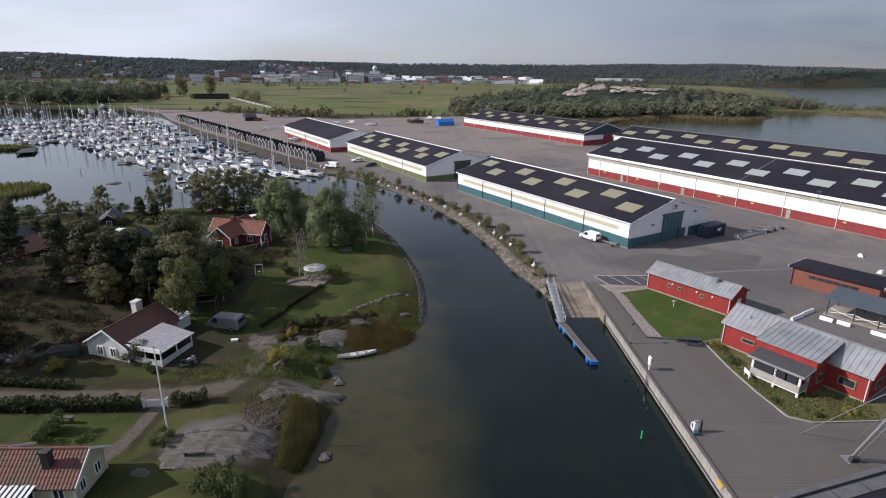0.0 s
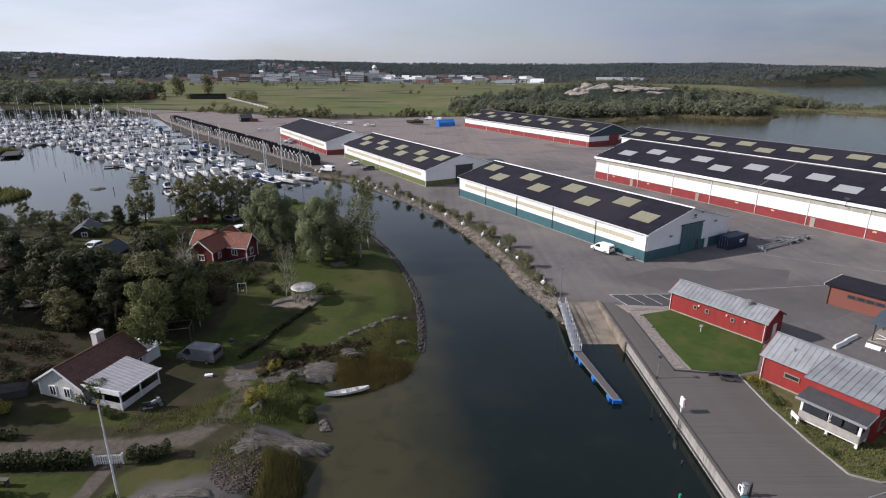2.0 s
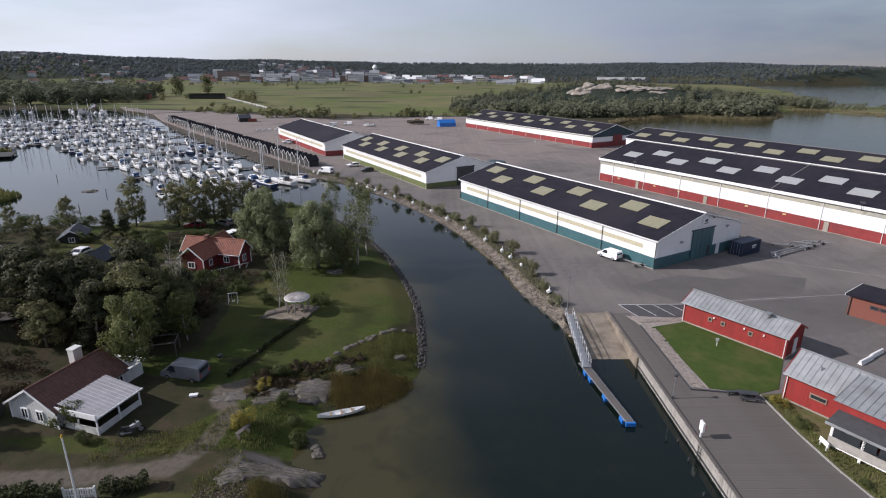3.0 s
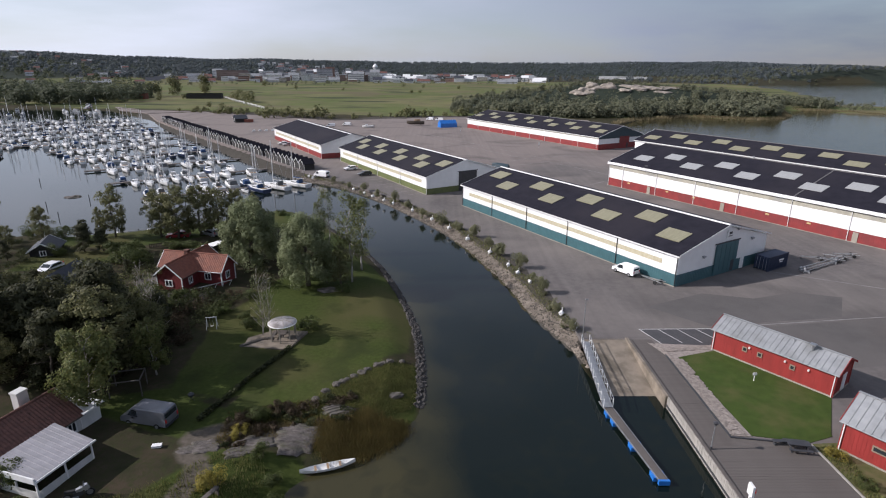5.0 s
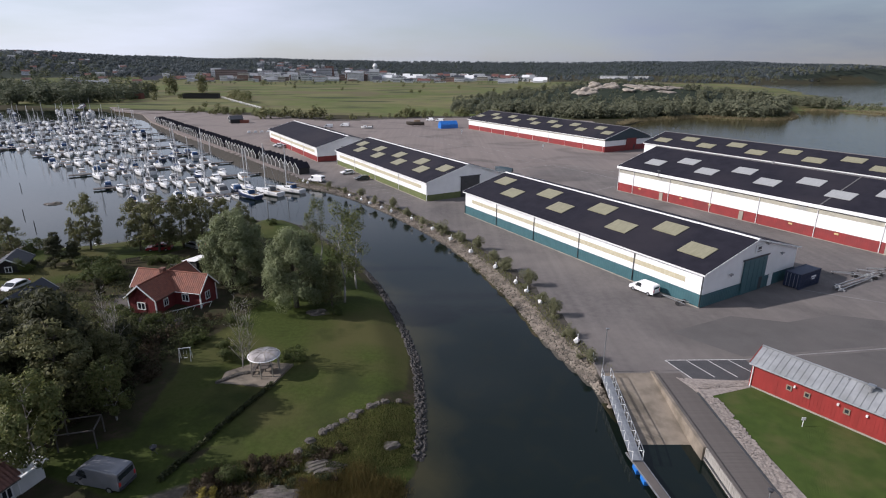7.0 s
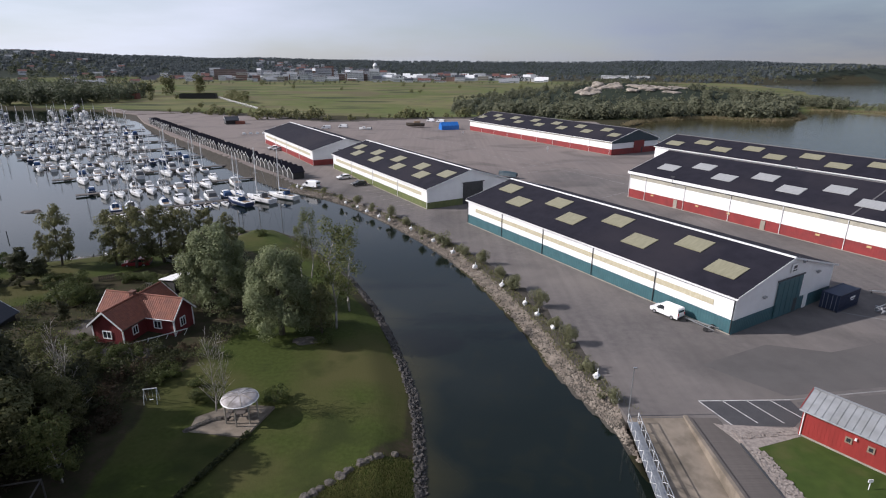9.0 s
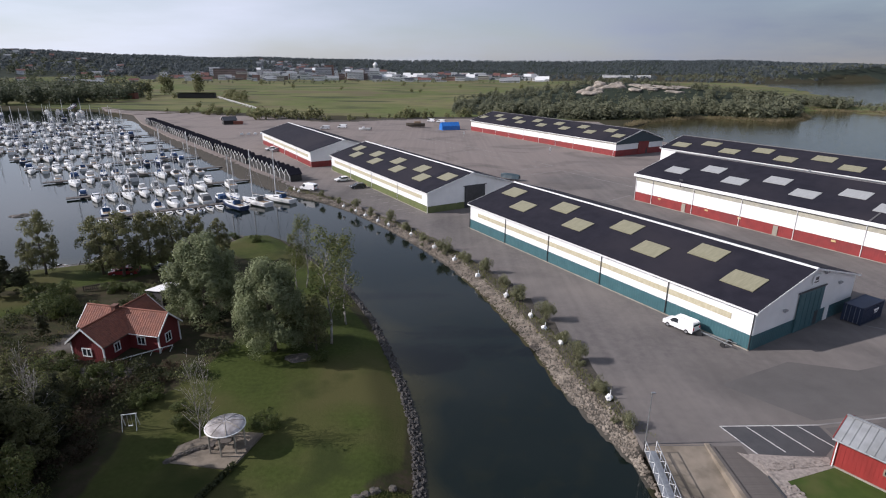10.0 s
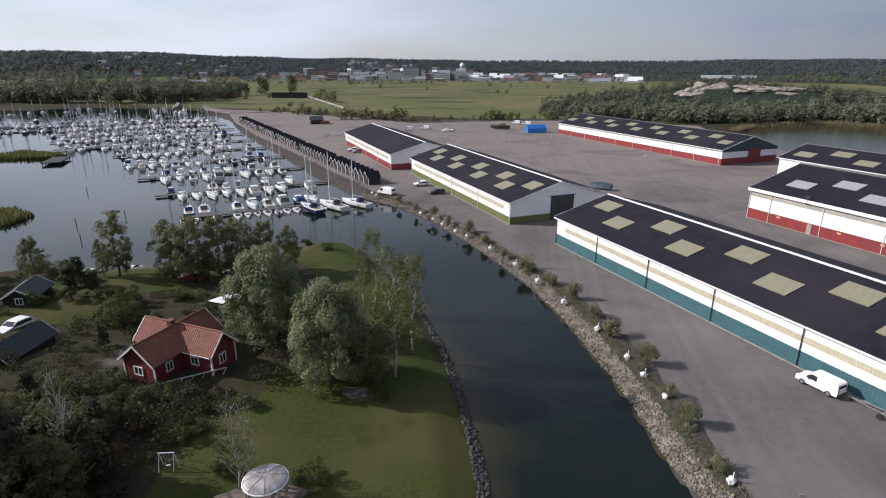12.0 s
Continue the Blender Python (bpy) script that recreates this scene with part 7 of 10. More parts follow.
# ---- stones ----
def rock_mesh(name, seed, material, flat=0.6):
    bm = bmesh.new()
    bmesh.ops.create_icosphere(bm, subdivisions=3, radius=1.0)
    noise.seed_set(seed + 1)
    for v in bm.verts:
        d = noise.noise(v.co * 1.1 + Vector((seed * 3.1, 0, 0))) * 0.45 + noise.noise(v.co * 3.0 + Vector((0, seed, 0))) * 0.2 + noise.noise(v.co * 7.0 + Vector((0, 0, seed))) * 0.07
        v.co *= 1 + d
        v.co.z *= flat
    me = bpy.data.meshes.new(name)
    bm.to_mesh(me)
    bm.free()
    me.materials.append(material)
    return me


ROCKS = [rock_mesh("boulder", k, M_ROCK, 0.45) for k in range(4)]
def bedrock(cx, cy, rx, ry, deg, h, seed):
    """A low sheet of bare rock, split by long cracks, that dips under the soil at its rim."""
    n, q = 80, np.random.RandomState(seed)
    u, v = np.meshgrid(np.linspace(-1.1, 1.1, n), np.linspace(-1.1, 1.1, n))
    a = np.arctan2(v, u)
    rad = np.hypot(u, v) / (1 + 0.16 * np.sin(2 * a + q.uniform(0, 6)) + 0.13 * np.sin(3 * a + q.uniform(0, 6)) + 0.09 * np.sin(7 * a + q.uniform(0, 6)) + 0.06 * np.sin(13 * a + q.uniform(0, 6)))
    c, t = math.cos(radians(deg)), math.sin(radians(deg))
    x, y = cx + c * u * rx - t * v * ry, cy + t * u * rx + c * v * ry
    lay = v * 2.2 * ry + 0.5 * np.sin(u * 2.3 + q.uniform(0, 6)) + 0.25 * waves(x, y, 0.9, seed)
    step = lay - np.floor(lay)
    z = 0.55 * h * np.clip(1 - rad ** 4, -0.3, 1) + 0.2 * h * (1 - step) ** 2 + 0.05 * waves(x, y, 0.35, seed) + 0.12 * h * waves(x, y, 1.4, seed + 1)
    z = z - 0.4 * np.clip((rad - 0.85) / 0.2, 0, 1) + np.maximum(ground_height(x, y), -0.1)
    idx = np.arange(n * n).reshape(n, n)
    quads = np.stack([idx[:-1, :-1], idx[:-1, 1:], idx[1:, 1:], idx[1:, :-1]], -1).reshape(-1, 4)
    keep = rad[:-1, :-1].ravel() < 1.08
    sh = Shape().add(np.stack([x, y, z], -1).reshape(-1, 3), [tuple(int(k) for k in f) for f in quads[keep]])
    return single("bedrock", sh, M_ROCK, "low sheet of cracked grey bedrock in the grass", "rock", smooth=True, group="bedrock")


for k, q in enumerate(((-19.4, 44.9, 5.6, 3.1, -4, 0.42), (-12.6, 55.0, 3.6, 1.5, -8, 0.5), (-16.2, 54.0, 2.0, 1.3, 20, 0.35), (-12.4, 67.4, 2.8, 1.9, 8, 0.5), (-16.6, 66.0, 2.6, 1.3, 15, 0.35), (-21.0, 65.8, 2.2, 1.0, 5, 0.2), (-24.6, 41.4, 0.9, 0.7, 0, 0.2), (-9.4, 71.4, 1.9, 1.1, 10, 0.55))):
    bedrock(*q, 200 + k)
for x, y, sx, sy, sz, a, dz in ((-37.5, 98.0, 3.6, 1.5, 1.1, 350, -0.15), (-33.5, 99.5, 1.8, 1.2, 0.9, 50, -0.2), (-41.5, 99.4, 1.8, 1.2, 0.9, 50, -0.2), (-55, 77, 4, 1.2, 0.8, 5, -0.1), (-43, 152.5, 2.6, 1.4, 1.0, 30, 0), (-41, 154.5, 1.5, 1.0, 0.9, 0, 0), (-48, 60.5, 2.2, 1.6, 1.0, 30, 0), (-52, 55.5, 2.0, 1.4, 1.0, 0, 0), (-16.2, 102.6, 1.5, 1.0, 0.9, 15, 0), (-3.9, 74.9, 0.9, 0.6, 0.6, 30, 0.05)):
    o = tagged(new("boulder", ROCKS[rnd.randrange(4)]), "weathered grey bedrock outcrop in the grass", "rock", "rocks")
    o.matrix_world = pose(x, y, land(x, y) + dz, 0, 0, a) @ Matrix.Diagonal((sx, sy, sz, 1))
for x, y, s in ((-10.4, 58.2, 0.45), (-10.9, 59.3, 0.35), (-9.6, 45.4, 0.5), (-10.6, 58.9, 0.3)):
    o = tagged(new("water_rock", ROCKS[rnd.randrange(4)]), "dark rock standing just above the shallow water", "rock", "rocks")
    o.matrix_world = pose(x, y, 0.1, 0, 0, rnd.uniform(0, 180)) @ Matrix.Diagonal((s * 1.3, s, s, 1))


def stone_bank(name, spots, material, label, size):
    """Many rough stones in one mesh."""
    r = np.random.RandomState(len(spots))
    sh = Shape()
    for (x, y, z) in spots:
        s = size * (0.5 + r.rand() ** 2 * 1.2)
        d = r.uniform(0.65, 1.25, 8)
        v = [(sx * s * d[i], sy * s * 0.8 * d[i], sz * s * 0.62 * d[7 - i]) for i, (sx, sy, sz) in enumerate(((-1, -1, -1), (1, -1, -1), (1, 1, -1), (-1, 1, -1), (-0.7, -0.7, 1), (0.7, -0.7, 1), (0.7, 0.7, 1), (-0.7, 0.7, 1)))]
        m = pose(x, y, z, r.uniform(-30, 30), r.uniform(-30, 30), r.uniform(0, 360))
        sh.add(v, [(3, 2, 1, 0), (4, 5, 6, 7), (0, 1, 5, 4), (1, 2, 6, 5), (2, 3, 7, 6), (3, 0, 4, 7)], m)
    return single(name, sh, material, label, "stones", kind="stuff")


def along(line, n, r, inner, outer):
    """Random places along a line, to its right by inner..outer."""
    seg = [(Vector(a), Vector(b)) for a, b in zip(line, line[1:])]
    lens = np.array([(b - a).length for a, b in seg])
    out = []
    for _ in range(n):
        k = r.choice(len(seg), p=lens / lens.sum())
        a, b = seg[k]
        d = (b - a).normalized()
        p = a.lerp(b, r.rand()) + Vector((d.y, -d.x)) * r.uniform(inner, outer)
        out.append((p.x, p.y))
    return out


def lying(spots, least, lift):
    a = np.array(spots)
    z = np.maximum(least, ground_height(a[:, 0], a[:, 1])) + lift
    return [(x, y, h) for (x, y), h in zip(spots, z)]


q = scatter([(-19.2, 51.6), (-16.9, 53.3), (-14.4, 52.6), (-14.6, 48.0), (-16.5, 47.6), (-18.4, 49.0)], 1000, np.random.RandomState(83))
stone_bank("rubble", [(x, y, z + 0.02) for x, y, z in q], M_RUBBLE, "brown broken stones heaped beside the bedrock", 0.07)
RIGHT_EDGE = [(18.6, 82), (17.9, 86.7), (15.5, 93.4), (13.6, 99.8), (12.4, 106.7), (9.6, 116.8), (7.2, 125), (2.4, 137.8), (-3.8, 149.6), (-11.5, 162.6), (-20.8, 176.2), (-31.1, 187.1), (-44, 197)]
q = along(RIGHT_EDGE, 12000, rr, 0.2, 2.4)
stone_bank("riprap", lying(q, -0.15, 0.0), M_STONE, "sloping bank of pinkish grey riprap stones", 0.115)
LEFT_EDGE = [(-0.9, 74), (-0.9, 79.6), (-1.4, 87.5), (-2.1, 92.6), (-3.3, 97.9), (-4.7, 103.1), (-6.6, 109.3), (-9.2, 116.8), (-12.5, 124), (-14.4, 128), (-23, 141.6), (-30.4, 152)]
q = along(LEFT_EDGE, 3600, rr, -0.8, 0.25)
stone_bank("shore_stones", lying(q, -0.1, 0.08), M_DARKSTONE, "low wall of dark stones along the lawn shore", 0.15)
q = np.array(lying(along(RIGHT_EDGE, 9000, rr, 1.9, 3.7), 0.2, 0.0))
q[:, 2] = np.minimum(q[:, 2], G)
tagged(new("bank_grass", leaf_mesh("bank_grass", q, rr.uniform(0.03, 0.08, len(q)), L_GRASS, 12, tall=5.0, upright=True)), "dry rough grass along the top of the stone bank", "grass", kind="stuff")
for x, y in ((-9.4, 77.3), (-8.7, 78.0), (-10.4, 76.3), (-11.3, 74.9), (-7.4, 79.5), (-6.3, 80.5), (-5.0, 81.4), (-3.6, 82.2), (-12.1, 73.4), (-9.9, 76.8), (-8.0, 78.8), (-5.7, 81.0)):
    o = tagged(new("garden_stone", ROCKS[rnd.randrange(4)]), "pale stone in a row across the lawn", "rock", "garden stones")
    s = rnd.uniform(0.35, 0.6)
    o.matrix_world = pose(x, y, land(x, y) + 0.1, 0, 0, rnd.uniform(0, 180)) @ Matrix.Diagonal((s, s * 0.8, s, 1))
for x, y in ((13.2, 114.9), (14.4, 111.0), (15.8, 107.0), (18.3, 94.8), (19.0, 90.1), (10.6, 122.0), (6.8, 130.3), (3.2, 138.3), (-0.5, 145.4), (-5.4, 153.6), (-10.6, 160.5), (-13.2, 163.9), (-16.6, 168.5), (-19.3, 172.3), (-23.0, 177.0), (-38.0, 193.6), (-39.8, 196.2)):
    b = thing("mooring_stone", pose(x, y, G - 0.12), "white painted stone with short white post on the bank", "bollard", "white bank markers")
    part("stone", ROCKS[rnd.randrange(4)], None, b, "white painted stone", m=pose(0, 0, 0.3, 0, 0, rnd.uniform(0, 180)) @ Matrix.Diagonal((0.42, 0.34, 0.8, 1)))
    b.children[0].material_slots[0].link = "OBJECT"
    b.children[0].material_slots[0].material = M_TRIM
    part("post", Shape().tube((0.1, 0, 0), (0.1, 0, 1.15), 0.05), M_TRIM, b)

# ---- houses on the point ----
def tiled_roof(parent, W, L, eave, top, o, material, x0=0.0):
    sl = (top - eave) / (W / 2)
    e = eave - o * sl
    rows, cols = max(4, int((W / 2 + o) / 0.36)), max(6, int((L + 2 * o) / 0.3))
    for a, b, c, d in (((-o, L + o, e), (-o, -o, e), (W / 2, -o, top), (W / 2, L + o, top)), ((W + o, -o, e), (W + o, L + o, e), (W / 2, L + o, top), (W / 2, -o, top))):
        part("roof", tiled_slope(a, b, c, d, rows, cols), material, parent)
        u = [Vector(p) for p in (a, b, c, d)]
        part("roof_deck", Shape().loft([[tuple(p - Vector((0, 0, 0.12))) for p in u], [tuple(p - Vector((0, 0, 0.015))) for p in u]]), M_BARK, parent)
    part("ridge_tiles", Shape().tube((W / 2, -o, top + 0.05), (W / 2, L + o, top + 0.05), 0.12, n=8), material, parent)
    for y in (-o - 0.05, L + o - 0.01):
        bargeboards(parent, W, eave, top, y, o)


# white cottage with a porch roof
cot = thing("cottage", pose(-40.7, 61.6, 1.3, 0, 0, -17), "white wooden cottage with brown tiled roof and covered terrace", "house")
gable_walls(cot, 5.8, 8.2, 2.5, 4.3, M_HOUSE_W, 0.3)
part("plinth", Shape().box(-0.06, 5.86, -0.06, 8.26, -0.6, 0.3), M_CONC, cot)
corner_boards(cot, 5.8, 8.2, 2.4)
tiled_roof(cot, 5.8, 8.2, 2.5, 4.3, 0.35, M_TILE_DK)
for x in (1.8, 3.7):
    window(cot, pose(x, -0.04, 1.45), 0.9, 1.2)
window(cot, pose(5.84, 7.2, 1.5, 0, 0, 90), 0.9, 1.1)
part("chimney", Shape().box(1.0, 1.8, 5.9, 6.9, 2.6, 5.1).box(0.95, 1.85, 5.85, 6.95, 5.0, 5.15), M_HOUSE_W, cot)
por = part("terrace_roof", Shape().loft([[(5.5, 0.6, 2.75), (10.3, 0.2, 2.3), (10.3, 0.2, 2.4), (5.5, 0.6, 2.85)], [(5.5, 6.0, 2.75), (10.3, 5.6, 2.3), (10.3, 5.6, 2.4), (5.5, 6.0, 2.85)]]), M_PORCH_ROOF, cot, "pale corrugated terrace roof")
for k in range(12):
    y = 0.5 + k * 0.46
    part("rib", Shape().loft([[(5.5, y, 2.85), (5.5, y + 0.06, 2.85), (5.5, y + 0.03, 2.9)], [(10.3, y - 0.35, 2.4), (10.3, y - 0.29, 2.4), (10.3, y - 0.32, 2.45)]]), M_PORCH_ROOF, por)
part("terrace_gutter", Shape().box(10.3, 10.42, 0.1, 5.7, 2.22, 2.38).box(5.5, 10.4, 0.1, 0.2, 2.2, 2.75), M_TRIM, cot)
for x, y in ((10.1, 0.4), (10.1, 2.9), (10.1, 5.4), (7.8, 0.45)):
    part("terrace_post", Shape().box(x - 0.06, x + 0.06, y - 0.06, y + 0.06, -0.4, 2.35), M_TRIM, cot)
part("terrace_floor", Shape().box(5.9, 10.2, 0.3, 5.6, -0.5, 0.12), M_PLANK, cot)
for k in range(9):
    z = 0.2 + 0.11 * k
    part("terrace_board", Shape().box(10.08, 10.12, 0.4, 5.4, z, z + 0.09).box(5.9, 10.1, 0.38, 0.42, z, z + 0.09), M_HOUSE_W, cot)
ann = part("annexe", Shape().box(2.6, 5.9, 8.2, 10.2, -0.4, 2.3), M_HOUSE_W, cot)
part("annexe_roof", Shape().box(2.3, 6.3, 8.22, 10.5, 2.3, 2.45), M_TRIM, cot)

# red house with crossing gables
red = thing("house", pose(-41.26, 100.7, 2.2, 0, 0, -13), "dark red wooden house with orange tiled crossing roofs on rock", "house")
gable_walls(red, 4.2, 9.4, 2.8, 4.5, M_HOUSE_R, 0.3)
part("plinth", Shape().box(-0.06, 4.26, -0.06, 9.46, -1.2, 0.15), M_ROCK, red)
corner_boards(red, 4.2, 9.4, 2.6)
tiled_roof(red, 4.2, 9.4, 2.8, 4.5, 0.4, M_TILE)
window(red, pose(2.0, -0.04, 1.5), 1.25, 1.05)
window(red, pose(4.24, 1.9, 1.5, 0, 0, 90), 0.9, 1.1)
XL, XR, YF, YM, YB, ZE, ZT = -2.3, 8.2, 3.8, 5.6, 7.4, 2.72, 4.5
part("cross_wing", Shape().loft([[(x, YF, -1), (x, YF, ZE), (x, YM, ZT - 0.03), (x, YB, ZE), (x, YB, -1)] for x in (XL, XR)]), M_HOUSE_R, red)
o = 0.36
sl = (ZT - ZE) / (YM - YF)
ze = ZE - o * sl + 0.06
for x0, x1 in ((XL - o, 2.1), (2.1, XR + o)):
    for a, b, c, d in (((x0, YF - o, ze), (x1, YF - o, ze), (x1, YM, ZT + 0.03), (x0, YM, ZT + 0.03)), ((x1, YB + o, ze), (x0, YB + o, ze), (x0, YM, ZT + 0.03), (x1, YM, ZT + 0.03))):
        part("roof", tiled_slope(a, b, c, d, 7, int((x1 - x0) / 0.3)), M_TILE, red)
part("ridge_tiles", Shape().tube((XL - o, YM, ZT + 0.06), (XR + o, YM, ZT + 0.06), 0.12, n=8), M_TILE, red)
for x in (XL - o - 0.05, XR + o - 0.01):
    for ya, za, yb, zb in ((YF - o, ze - 0.06, YM, ZT), (YM, ZT, YB + o, ze - 0.06)):
        part("bargeboard", Shape().loft([[(x, ya, za - 0.1), (x, yb, zb - 0.1), (x, yb, zb + 0.15), (x, ya, za + 0.15)], [(x + 0.06, ya, za - 0.1), (x + 0.06, yb, zb - 0.1), (x + 0.06, yb, zb + 0.15), (x + 0.06, ya, za + 0.15)]]), M_TRIM, red)
window(red, pose(5.9, YF - 0.04, 1.5), 1.1, 1.1)
window(red, pose(XR + 0.04, YM - 0.2, 1.5, 0, 0, 90), 1.0, 1.2)
window(red, pose(XL - 0.04, YM, 1.5, 0, 0, -90), 0.9, 1.1)
for x, y in ((XR, YF), (XR, YB), (XL, YF)):
    part("corner_board", Shape().box(x - 0.08, x + 0.08, y - 0.08, y + 0.08, -0.2, ZE - 0.1), M_TRIM, red)
part("chimney", Shape().box(1.55, 2.15, 4.7, 5.3, 3.6, 5.1).box(1.48, 2.22, 4.63, 5.37, 5.0, 5.16), M_TILE_DK, red)
part("gutter", Shape().tube((XR + 0.2, YF - o, ze - 0.05), (4.5, YF - o, ze - 0.05), 0.06), M_TRIM, red)
# timber stair rail climbing beside it
part("stair_rail", Shape().beam((3.9, -0.7, 0.45), (9.4, 4.6, 0.95), 0.07, 0.11), M_HOUSE_W, red)
for k in range(8):
    u = k / 7
    x, y, z = 3.9 + 5.5 * u, -0.7 + 5.3 * u, 0.45 + 0.5 * u
    part("rail_strut", Shape().beam((x, y, z), (x - 0.45, y - 0.25, z - 0.95), 0.07, 0.07), M_HOUSE_W, red)
part("stair_deck", Shape().loft([[(3.4, -0.9, -0.6), (9.2, 4.5, -0.1), (8.6, 5.0, -0.1), (2.8, -0.2, -0.6)], [(3.4, -0.9, -0.5), (9.2, 4.5, 0), (8.6, 5.0, 0), (2.8, -0.2, -0.5)]]), M_PLANK, red)

# yellow house close under the start of the flight
M_MOSS_TILE = surf("mossy_red_tiles", (0.19, 0.06, 0.045), (0.12, 0.045, 0.034), 2.5, 0.8, 0.3, 8, c=(0.075, 0.06, 0.036), c_scale=0.35, c_amount=0.6)
yel = thing("house", pose(-27.7, 37.75, 1.3, 0, 0, 91), "pale yellow house with mossy red tiled roof and black chimney", "house")
gable_walls(yel, 4.3, 6.6, 2.6, 4.1, M_HOUSE_Y, 0.35)
corner_boards(yel, 4.3, 6.6, 2.5)
tiled_roof(yel, 4.3, 6.6, 2.6, 4.1, 0.45, M_MOSS_TILE)
part("chimney", Shape().box(0.75, 1.4, 2.0, 2.6, 2.9, 4.7).box(0.7, 1.45, 1.95, 2.65, 4.6, 4.75), M_BLACK_WOOD, yel)
for x, w in ((1.0, 0.8), (3.1, 0.9)):
    window(yel, pose(x, -0.04, 1.5), w, 1.1)
for y in (1.2, 3.6):
    window(yel, pose(-0.04, y, 1.5, 0, 0, -90), 1.0, 1.1)
# a dark sheet behind the slats colours in the shaded gaps
lean_to = part("lean_to_roof", Shape().loft([[(-2.7, 2.6, 2.0), (0.0, 2.6, 2.42), (0.0, 2.6, 2.47), (-2.7, 2.6, 2.05)], [(-2.7, 8.5, 2.0), (0.0, 8.5, 2.42), (0.0, 8.5, 2.47), (-2.7, 8.5, 2.05)]]), M_DARK, yel)
for k in range(14):
    y = 2.65 + k * 0.43
    part("slat", Shape().box(-2.7, 0.0, y, y + 0.24, 0, 0.05, pose(0, 0, 2.49, 0, -8.8, 0)), M_TRIM, lean_to)
for y in (2.7, 5.5, 8.3):
    part("post", Shape().box(-2.6, -2.5, y, y + 0.1, 0, 2.05), M_TRIM, yel)
ann = thing("house", pose(-34.5, 38.2, 1.3, 0, 0, 91), "older brown-tiled wing beside the yellow house", "house")
gable_walls(ann, 4.3, 7.0, 2.5, 3.9, M_HOUSE_Y, 0.35)
tiled_roof(ann, 4.3, 7.0, 2.5, 3.9, 0.45, M_TILE_DK)


def small_house(m, W, L, eave, top, wall, roof, label, name="cottage"):
    h = thing(name, m, label, "house" if name == "cottage" else "shed")
    gable_walls(h, W, L, eave, top, wall)
    sl = (top - eave) / (W / 2)
    for s in (0, 1):
        x0, x1 = (-0.4, W / 2) if s == 0 else (W / 2, W + 0.4)
        z0, z1 = (eave - 0.4 * sl, top) if s == 0 else (top, eave - 0.4 * sl)
        part("roof", Shape().loft([[(x0, -0.4, z0), (x1, -0.4, z1), (x1, -0.4, z1 + 0.12), (x0, -0.4, z0 + 0.12)], [(x0, L + 0.4, z0), (x1, L + 0.4, z1), (x1, L + 0.4, z1 + 0.12), (x0, L + 0.4, z0 + 0.12)]]), roof, h)
    bargeboards(h, W, eave, top, -0.45, 0.4)
    bargeboards(h, W, eave, top, L + 0.4, 0.4)
    window(h, pose(W / 2, -0.04, 1.4), 1.0, 1.0)
    return h


small_house(pose(-76.0, 92.0, 3.6, 0, 0, -20), 6, 9, 2.5, 4.2, M_HOUSE_W, M_BLUE_ROOF, "white cottage with dark slate roof among pines")
small_house(pose(-71.5, 85.0, 3.8, 0, 0, -20), 5.5, 8, 2.4, 4.0, M_BLACK_WOOD, M_TILE_DK, "dark wooden cottage with tiled roof and deck")
small_house(pose(-58.6, 100.2, 1.9, 0, 0, 2), 3.5, 6.6, 1.7, 3.0, M_BLACK_WOOD, M_BLUE_ROOF, "small dark garage with blue-black roof beside the shrubs", "garage")
small_house(pose(-70.0, 114.5, 1.8, 0, 0, 20), 4, 5, 2.0, 3.2, M_BLACK_WOOD, M_BLUE_ROOF, "dark wooden boat shed behind shrubs near the water", "boat_shed")
b = thing("greenhouse_frame", pose(-33.6, 75.0, 1.6, 0, 0, -75), "bare pale greenhouse frame half hidden under a birch", "frame")
for x in (0, 2.4):
    for y in (0, 3.0):
        part("post", Shape().box(x - 0.05, x + 0.05, y - 0.05, y + 0.05, 0, 2.1), M_PLANK, b)
    part("top_rail", Shape().box(x - 0.05, x + 0.05, 0.05, 2.95, 2.1, 2.2), M_PLANK, b)
for y in (0, 3.0):
    part("top_rail", Shape().box(-0.05, 2.45, y - 0.05, y + 0.05, 2.1, 2.2), M_PLANK, b)
b = thing("garden_shed", pose(-41.6, 118.6, 1.5, 0, 0, -30), "white lean-to garden shed beside the willow", "shed")
part("wall", Shape().box(0, 3, 0, 3, 0, 2.1), M_BLACK_WOOD, b)
part("roof", Shape().loft([[(-0.3, -0.3, 2.0), (3.3, -0.3, 2.6), (3.3, -0.3, 2.7), (-0.3, -0.3, 2.1)], [(-0.3, 3.3, 2.0), (3.3, 3.3, 2.6), (3.3, 3.3, 2.7), (-0.3, 3.3, 2.1)]]), M_TRIM, b)

# gazebo with a pale dome on a paved terrace
M_DOME = surf("weathered_white_dome", (0.5, 0.47, 0.46), (0.4, 0.375, 0.37), 1.6, 0.5, 0.2, 8, c=(0.17, 0.15, 0.14), c_scale=0.9, c_amount=0.6)
gz = thing("gazebo", pose(-18.9, 86.7, 1.78), "round garden pavilion with white dome roof on posts", "gazebo")
dome = Shape()
rings = []
for k in range(7):
    a = k / 6 * math.pi / 2 * 0.92
    rings.append([(1.72 * math.cos(a) * math.cos(2 * math.pi * i / 20), 1.72 * math.cos(a) * math.sin(2 * math.pi * i / 20), 2.1 + 0.45 * math.sin(a)) for i in range(20)])
dome.loft(rings)
part("dome", dome, M_DOME, gz, "weathered white dome roof with dark lichen patches")
rim = Shape()
